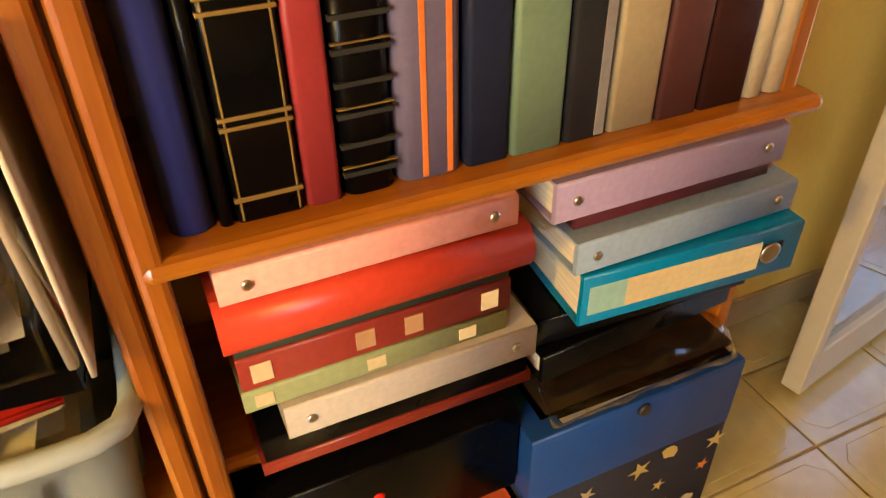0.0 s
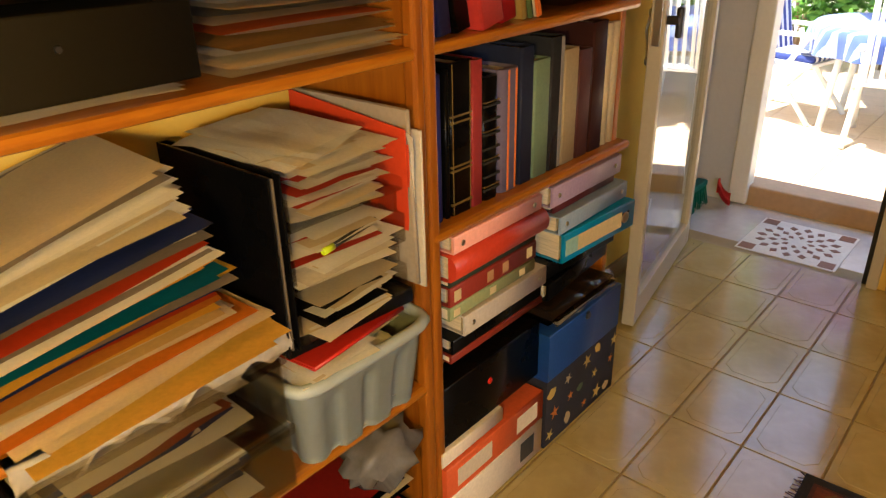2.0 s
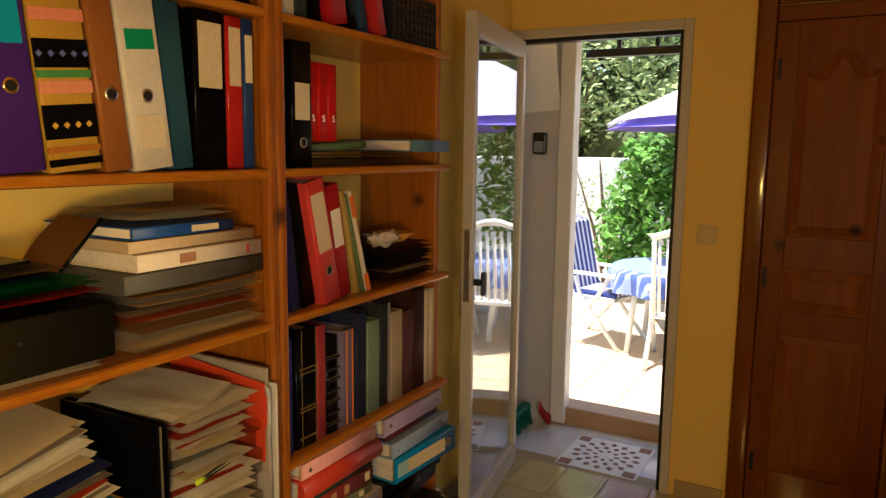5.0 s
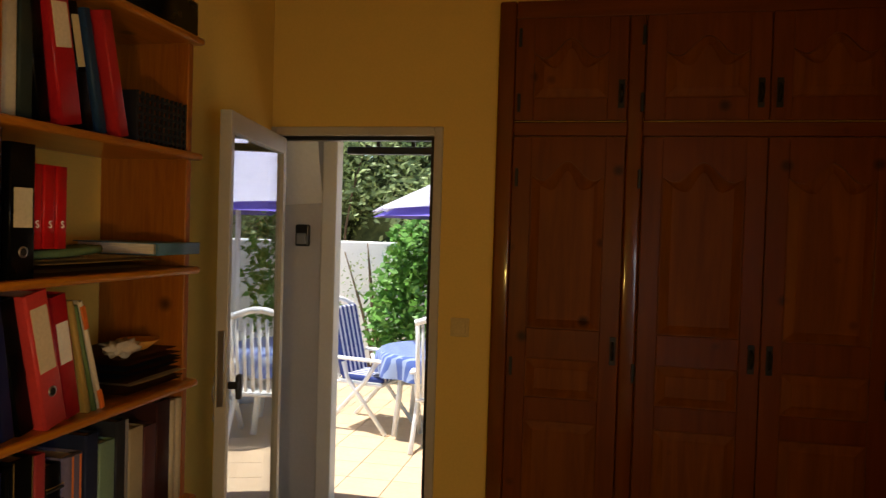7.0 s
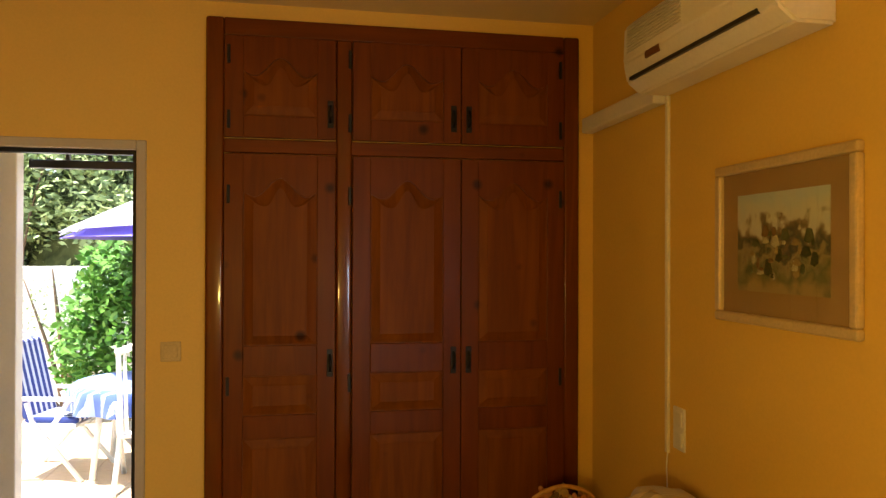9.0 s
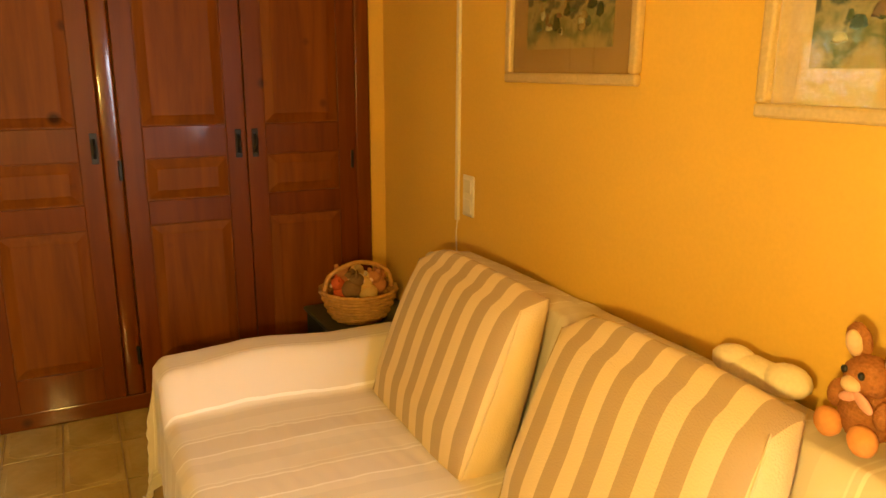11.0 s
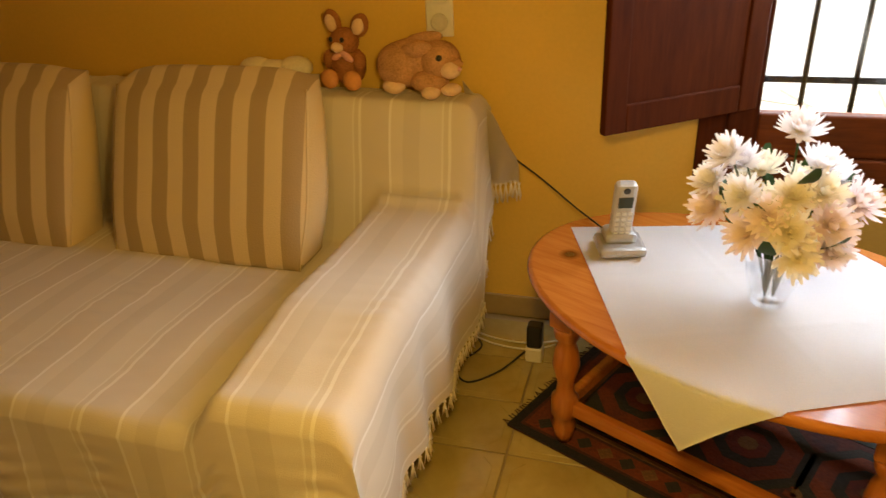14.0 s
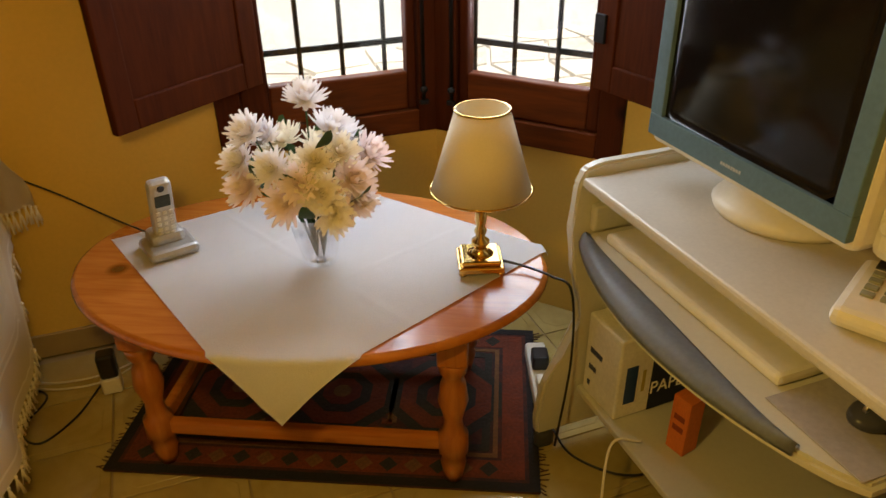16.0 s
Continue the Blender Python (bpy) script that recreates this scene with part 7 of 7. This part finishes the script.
for i in range(5):
    for j in range(3):
        part("key", cube(-0.0165 + 0.0125 * j, -0.0085 + 0.0125 * j, -0.0162, -0.013, 0.022 + 0.0135 * i, 0.030 + 0.0135 * i, 0.001, HM), plain(0.66, 0.64, 0.6, 0.5), hs)
part("speaker", lathe(bmesh.new(), [(0.008, 0), (0.006, 0.002)], 14, HM @ pose(0, -0.0135, 0.137, 90, 0, 0)), BLACK, hs)

# brass table lamp
lp = thing("table_lamp", "brass table lamp with a cream cone shade", "lamp", pose(-2.175, -0.955, TT, 0, 0, -18))
bm = cube(-0.05, 0.05, -0.05, 0.05, 0.008, 0.022, 0.003)
box(bm, -0.043, 0.043, -0.043, 0.043, 0.022, 0.034, 0.004)
for sx in (-1, 1):
    for sy in (-1, 1):
        blob(bm, (sx * 0.042, sy * 0.042, 0.006), (0.009, 0.009, 0.006), sub=2)
part("base", bm, BRASS, lp)
part("column", lathe(bmesh.new(), [(0.03, 0.034), (0.014, 0.042), (0.012, 0.05), (0.02, 0.058), (0.02, 0.066), (0.009, 0.075), (0.014, 0.09), (0.009, 0.1), (0.0125, 0.115), (0.0125, 0.15), (0.008, 0.158), (0.012, 0.165), (0.012, 0.19), (0.009, 0.21)], 24), BRASS, lp)
SHADE = material("cream_lampshade", (0.72, 0.62, 0.45), 0.8, 0.05, 300, 6, 0.2)
part("shade", lathe(bmesh.new(), [(0.106, 0.19), (0.055, 0.365), (0.052, 0.365), (0.103, 0.19)], 40), SHADE, lp)
for r, z in ((0.1065, 0.19), (0.0555, 0.364)):
    part("trim_ring", tube(bmesh.new(), [(r * math.cos(2 * math.pi * i / 40), r * math.sin(2 * math.pi * i / 40), z) for i in range(41)], 0.0025, 6), BRASS, lp)
part("spider", cube(-0.05, 0.05, -0.002, 0.002, 0.34, 0.344), BRASS, lp)
part("socket", lathe(bmesh.new(), [(0.014, 0.21), (0.015, 0.215), (0.015, 0.25), (0.02, 0.27), (0.001, 0.3)], 16), OFFWHITE, lp)
part("cord", tube(bmesh.new(), smooth_path([(-0.05, 0.0, 0.012), (-0.1, 0.02, 0.006), (-0.15, 0.06, 0.003), (-0.19, 0.09, -0.02), (-0.2, 0.1, -0.2), (-0.17, 0.14, -0.42)]), 0.003), BLACK, lp, "black lamp cord")

# ---- cables and adapters on the floor ----
ad = thing("power_adapter", "black and white plug adapters on the floor by the table", "adapter", pose(-1.30, -1.45, 0))
part("white_block", cube(-0.025, 0.025, -0.025, 0.025, 0, 0.05, 0.006), OFFWHITE, ad)
part("black_block", cube(-0.024, 0.022, -0.022, 0.024, 0.05, 0.125, 0.008), BLACK, ad)
part("lead", tube(bmesh.new(), smooth_path([(0.03, 0, 0.02), (0.09, 0.09, 0.004), (0.17, 0.16, 0.004), (0.22, 0.09, 0.004), (0.17, -0.03, 0.004), (0.28, -0.12, 0.005)]), 0.003), BLACK, ad)
cb = thing("cable", "white cables running along the baseboard", "cable", pose(0, 0, 0))
for k in range(2):
    part("wire", tube(bmesh.new(), smooth_path([(-1.06, -1.56 + 0.02 * k, 0.005), (-1.18, -1.50 + 0.03 * k, 0.02), (-1.3, -1.52 + 0.03 * k, 0.008), (-1.45, -1.6, 0.005)]), 0.0028), OFFWHITE, cb)
pc = thing("cable", "dark telephone cable hanging from the sofa back to the table", "cable", pose(0, 0, 0))
part("wire", tube(bmesh.new(), smooth_path([(-1.06, -1.65, 0.68), (-1.14, -1.64, 0.61), (-1.28, -1.6, 0.53), (-1.40, -1.52, 0.475), (-1.46, -1.42, 0.484), (-1.50, -1.36, 0.487)]), 0.0025), BLACK, pc)
ex = thing("extension_lead", "white extension lead with plugs beside the desk", "extension lead", pose(-2.38, -1.0, 0, 0, 0, 70))
part("strip", cube(-0.16, 0.14, -0.028, 0.028, 0.012, 0.055, 0.008), OFFWHITE, ex)
part("plug", cube(-0.08, -0.03, -0.022, 0.022, 0.055, 0.1, 0.006), BLACK, ex)
part("plug", cube(0.02, 0.06, -0.02, 0.02, 0.055, 0.09, 0.006), OFFWHITE, ex)
part("lead", tube(bmesh.new(), smooth_path([(0.14, 0, 0.03), (0.25, 0.05, 0.02), (0.3, 0.2, 0.016), (0.15, 0.4, 0.016), (0.3, 0.55, 0.014)]), 0.003), BLACK, ex)

# ---- computer desk ----
DESK = material("grey_laminate", (0.55, 0.52, 0.46), 0.35, 0.08, 160, 8, 0.05)
DSIDE = material("cream_grey_laminate", (0.56, 0.54, 0.46), 0.4, 0.05, 120, 6, 0.04)
DGREY = plain(0.28, 0.3, 0.33, 0.35)
dk = thing("computer_desk", "cream and grey laminate computer desk with a keyboard tray", "desk", pose(0, 0, 0))
DXF, DXB, DY0, DY1 = -2.335, -2.90, -0.85, 0.24
part("worktop", cube(DXB, DXF, DY0 + 0.03, DY1, 0.70, 0.722, 0.006), DESK, dk)
for y in (DY0, DY1):
    bm = bmesh.new()
    prof = [(DXB, 0.05), (-2.275, 0.05), (-2.27, 0.10), (-2.285, 0.2), (-2.33, 0.28), (-2.37, 0.36), (-2.365, 0.42), (-2.335, 0.5), (-2.325, 0.6), (-2.33, 0.70), (-2.345, 0.735), (-2.38, 0.745), (DXB, 0.745)]
    a = [bm.verts.new((x, y, z)) for x, z in prof]
    b = [bm.verts.new((x, y + 0.028, z)) for x, z in prof]
    bm.faces.new(a), bm.faces.new(list(reversed(b)))
    for i in range(len(prof)):
        j = (i + 1) % len(prof)
        bm.faces.new((a[i], a[j], b[j], b[i]))
    bmesh.ops.bevel(bm, geom=[e for e in bm.edges], offset=0.006, segments=2, affect="EDGES")
    sp = part("side_panel", bm, DSIDE, dk)
    for x in (-2.30, -2.82):
        part("castor", cube(x - 0.025, x + 0.025, y - 0.0, y + 0.03, 0, 0.05, 0.012), plain(0.06, 0.06, 0.06, 0.5), sp)
part("lower_shelf", cube(DXB, -2.37, DY0 + 0.029, DY1 - 0.001, 0.16, 0.178, 0.004), DSIDE, dk)
part("back_panel", cube(DXB, DXB + 0.012, DY0 + 0.029, DY1 - 0.001, 0.178, 0.699), DSIDE, dk)


def tray_front(y):
    """The bowed front edge of the pull-out tray."""
    u = (y + 0.80) / 0.71
    return -2.335 + 0.092 * math.sin(math.pi * min(1, max(0, u))) ** 0.7


ys = [-0.80 + 0.71 * i / 24 for i in range(25)]
bm = bmesh.new()
low = [bm.verts.new((tray_front(y), y, 0.582)) for y in ys] + [bm.verts.new((-2.62, ys[-1], 0.582)), bm.verts.new((-2.62, ys[0], 0.582))]
top = [bm.verts.new((v.co.x, v.co.y, 0.606)) for v in low]
bm.faces.new(low), bm.faces.new(top)
for i in range(len(low)):
    k = (i + 1) % len(low)
    bm.faces.new((low[i], low[k], top[k], top[i]))
bmesh.ops.recalc_face_normals(bm, faces=bm.faces[:])
bmesh.ops.bevel(bm, geom=[e for e in bm.edges if abs(e.verts[0].co.z - e.verts[1].co.z) < 1e-5], offset=0.007, segments=2, affect="EDGES")
tray = part("keyboard_tray", bm, DSIDE, dk)
for y in (DY0 + 0.0285, -0.085):
    part("runner", cube(-2.66, -2.36, y, y + 0.02, 0.60, 0.66, 0.006), DSIDE, dk)
bm = sheet(bmesh.new(), lambda u, v: Vector((tray_front(lerp(-0.785, -0.175, u)) + 0.004 - (0.012 + 0.062 * math.sin(math.pi * min(1, u * 0.93 + 0.07))) * (1 - v), lerp(-0.785, -0.175, u), 0.606 + 0.012 * math.sin(math.pi * min(1, v * 0.85 + 0.1)) - 0.01 * max(0, v - 0.8) * 5)), 28, 10, 0.006)
part("wrist_rest", bm, DGREY, tray, "dark grey wrist rest")
ke = thing("keyboard", "cream computer keyboard on the pull-out tray", "keyboard", pose(-2.435, -0.515, 0.607))
part("case", cube(-0.09, 0.08, -0.235, 0.235, 0, 0.022, 0.008), OFFWHITE, ke)
KEY = mesh_of("key", cube(-0.0075, 0.0075, -0.0075, 0.0075, 0, 0.009, 0.002), plain(0.6, 0.56, 0.46, 0.5))
for i in range(5):
    for j in range(22):
        o = new("key", KEY)
        o.parent, o.location = ke, (0.005 - 0.019 * i, -0.215 + 0.0203 * j, 0.022)
ms = thing("mouse_pad", "grey printed mouse pad with a mouse on the tray", "mouse pad", pose(-2.40, -0.185, 0.607))
part("pad", cube(-0.09, 0.075, -0.085, 0.085, 0, 0.003, 0.001), plain(0.36, 0.33, 0.33, 0.8), ms)
mu = thing("mouse", "black and silver computer mouse", "mouse", pose(-2.43, -0.175, 0.611))
part("shell", blob(bmesh.new(), (0, 0, 0.014), (0.05, 0.03, 0.018), sub=3), plain(0.06, 0.06, 0.07, 0.3), mu)
part("wheel", lathe(bmesh.new(), [(0.008, -0.003), (0.008, 0.003)], 12, pose(0.025, 0, 0.03, 90, 0, 0)), STEEL, mu)

# CRT monitor, screen towards the room
mn = thing("crt_monitor", "cream CRT monitor with a blue grey screen surround", "monitor", pose(-2.47, -0.56, 0.722, 0, 0, 0))
BEZEL = plain(0.1, 0.17, 0.215, 0.4)
bm = bmesh.new()
W2, H0, H1 = 0.245, 0.085, 0.50
box(bm, -0.06, 0.0, -W2, W2, H0 - 0.02, H1, 0.015)
part("front_case", bm, OFFWHITE, mn)
bm = bmesh.new()
l0 = [bm.verts.new((-0.06, y, z)) for y, z in ((-W2 + 0.01, H0 - 0.01), (W2 - 0.01, H0 - 0.01), (W2 - 0.01, H1 - 0.01), (-W2 + 0.01, H1 - 0.01))]
l1 = [bm.verts.new((-0.36, y, z)) for y, z in ((-0.15, H0 + 0.04), (0.15, H0 + 0.04), (0.15, H1 - 0.08), (-0.15, H1 - 0.08))]
for i in range(4):
    bm.faces.new((l0[i], l0[(i + 1) % 4], l1[(i + 1) % 4], l1[i]))
bm.faces.new(list(reversed(l0))), bm.faces.new(l1)
bmesh.ops.bevel(bm, geom=bm.edges[:], offset=0.02, segments=3, affect="EDGES")
part("back_case", bm, OFFWHITE, mn)
bm = bmesh.new()
for a in ((-W2 + 0.006, W2 - 0.006, H0 + 0.0, H0 + 0.042), (-W2 + 0.006, W2 - 0.006, H1 - 0.045, H1 - 0.008), (-W2 + 0.006, -W2 + 0.042, H0 + 0.042, H1 - 0.045), (W2 - 0.042, W2 - 0.006, H0 + 0.042, H1 - 0.045)):
    box(bm, -0.01, 0.012, a[0], a[1], a[2], a[3], 0.002)
bz = part("bezel", bm, BEZEL, mn, "blue grey screen surround")
for k in range(8):
    part("printed_bar", cube(0.0115, 0.0126, -0.03 + 0.0064 * k, -0.0256 + 0.0064 * k, H0 + 0.016, H0 + 0.0215), plain(0.42, 0.42, 0.4, 0.5), bz)
bm = sheet(bmesh.new(), lambda u, v: Vector((0.004 + 0.008 * (1 - (2 * u - 1) ** 2) * (1 - (2 * v - 1) ** 2), lerp(-W2 + 0.04, W2 - 0.04, u), lerp(H0 + 0.04, H1 - 0.043, v))), 16, 14, 0.004)
part("screen", bm, material("dark_screen_glass", (0.012, 0.012, 0.012), 0.12, 0.1, 40, 5, 0.0, coat=0.6), mn, "dark unlit screen")
bm = bmesh.new()
lathe(bm, [(0.125, 0), (0.13, 0.012), (0.118, 0.026), (0.08, 0.045), (0.07, 0.07)], 48)
part("swivel_base", bm, OFFWHITE, mn, m=pose(-0.13, 0.0, 0.0005))
part("side_speaker", cube(-0.10, -0.045, -W2 - 0.05, -W2 - 0.005, 0.17, 0.46, 0.016), OFFWHITE, mn, "cream speaker clipped to the monitor's side")
sp = part("side_speaker", cube(-0.10, -0.03, W2 - 0.004, W2 + 0.055, 0.06, 0.46, 0.018), OFFWHITE, mn, "cream speaker clipped to the monitor's side")
part("knob", lathe(bmesh.new(), [(0.014, 0), (0.013, 0.012), (0.009, 0.014)], 20, pose(-0.03, W2 + 0.026, 0.12, 0, 90, 0)), OFFWHITE, sp)
part("cone_ring", lathe(bmesh.new(), [(0.014, 0), (0.022, 0), (0.023, 0.006), (0.016, 0.004)], 24, pose(-0.03, W2 + 0.026, 0.19, 0, 90, 0)), plain(0.6, 0.55, 0.44, 0.5), sp)
p2 = thing("desk_phone", "cream telephone with dark keys lying on the desk", "phone", pose(-2.50, -0.255, 0.722, 0, 0, 28))
part("body", cube(-0.09, 0.09, -0.06, 0.07, 0.001, 0.032, 0.012), OFFWHITE, p2)
for i in range(4):
    for j in range(3):
        part("key", cube(-0.045 + 0.022 * i, -0.03 + 0.022 * i, -0.038 + 0.026 * j, -0.02 + 0.026 * j, 0.031, 0.036, 0.002), plain(0.25, 0.26, 0.2, 0.5), p2)
part("display", cube(-0.085, -0.055, -0.04, 0.045, 0.03, 0.034, 0.002), BLACK, p2)
# boxes on the lower desk shelf
pb = thing("paper_box", "white and dark blue printed paper pack on the desk shelf", "box", pose(-2.485, -0.75, 0.179, 0, 0, 2) @ Matrix.Diagonal((0.8, 0.9, 0.92, 1)))
part("body", cube(-0.13, 0.13, -0.07, 0.07, 0.001, 0.235, 0.006), plain(0.7, 0.68, 0.62, 0.5), pb)
part("blue_side", cube(-0.129, 0.02, 0.0695, 0.0715, 0.004, 0.232), plain(0.02, 0.025, 0.05, 0.4), pb, "dark blue printed half")
part("printed_panel", cube(0.068, 0.105, 0.0695, 0.0712, 0.045, 0.155), plain(0.02, 0.05, 0.16, 0.4), pb)
part("printed_bar", cube(0.04, 0.05, 0.0695, 0.0712, 0.07, 0.135), plain(0.4, 0.33, 0.1, 0.5), pb)
for k in range(3):
    part("printed_bar", cube(0.1295, 0.1312, -0.05, -0.04 + 0.02 * k, 0.03 + 0.05 * k, 0.045 + 0.05 * k), plain(0.05, 0.06, 0.12, 0.5), pb)
words("lettering", "PAPER", 0.052, PAPER, pb, pose(-0.052, 0.0722, 0.07, 90, 0, 180))
ob_ = thing("small_carton", "small orange printed carton on the desk shelf", "carton", pose(-2.475, -0.565, 0.179, 0, 0, 12) @ Matrix.Diagonal((0.75, 0.45, 0.95, 1)))
part("body", cube(-0.03, 0.03, -0.05, 0.05, 0.001, 0.15, 0.003), plain(0.62, 0.17, 0.04, 0.5), ob_)
part("printed_bar", cube(0.0295, 0.0308, -0.03, 0.03, 0.06, 0.075), plain(0.25, 0.05, 0.02, 0.5), ob_)
part("printed_bar", cube(0.0295, 0.0308, -0.03, 0.03, 0.09, 0.105), plain(0.25, 0.05, 0.02, 0.5), ob_)
bgk = thing("carrier_bag", "black bag standing under the desk", "bag", pose(-2.48, -0.15, 0.0))
bm = bmesh.new()
blob(bm, (0, 0, 0.16), (0.11, 0.16, 0.16), rough=0.35, sub=3)
part("bag_body", bm, plain(0.015, 0.015, 0.018, 0.3), bgk)
dcb = thing("cable", "cream cable hanging under the desk", "cable", pose(0, 0, 0))
part("wire", tube(bmesh.new(), smooth_path([(-2.40, -0.6, 0.19), (-2.34, -0.62, 0.185), (-2.28, -0.55, 0.1), (-2.25, -0.5, 0.02), (-2.3, -0.4, 0.004)]), 0.003), OFFWHITE, dcb)

# ---- floor tiles: rows along the room, last ----
TX, TY, GAP = 0.304, 0.203, 0.005
w, d = TX / 2 - GAP / 2, TY / 2 - GAP / 2
bm = bmesh.new()
box(bm, -w, w, -d, d, -0.006, -0.0012, 0.0012, seg=1)
c = 0.03
oct_ = [(-w + 0.022 + c, -d + 0.018), (w - 0.022 - c, -d + 0.018), (w - 0.022, -d + 0.018 + c), (w - 0.022, d - 0.018 - c), (w - 0.022 - c, d - 0.018), (-w + 0.022 + c, d - 0.018), (-w + 0.022, d - 0.018 - c), (-w + 0.022, -d + 0.018 + c)]
lo = [bm.verts.new((x, y, -0.0014)) for x, y in oct_]
hi = [bm.verts.new((x * 0.985, y * 0.98, 0.0)) for x, y in oct_]
bm.faces.new(hi)
for i in range(8):
    bm.faces.new((lo[i], lo[(i + 1) % 8], hi[(i + 1) % 8], hi[i]))
tile_mesh = mesh_of("tile", bm, TILE)
i0 = math.ceil((X0 - 0.525) / TX)
for i in range(i0, int((X1 - 0.525) / TX) + 1):
    for j in range(-12, 4):
        x, y = 0.525 + TX * (i + 0.5), 0.59 + TY * (j + 0.5)
        if x - w > X0 - 0.2 and y - d > Y0 - 0.1 and y + d < Y1 + 0.1:
            o = new("tile", tile_mesh)
            o.parent, o.location = floor, (x, y, 0)
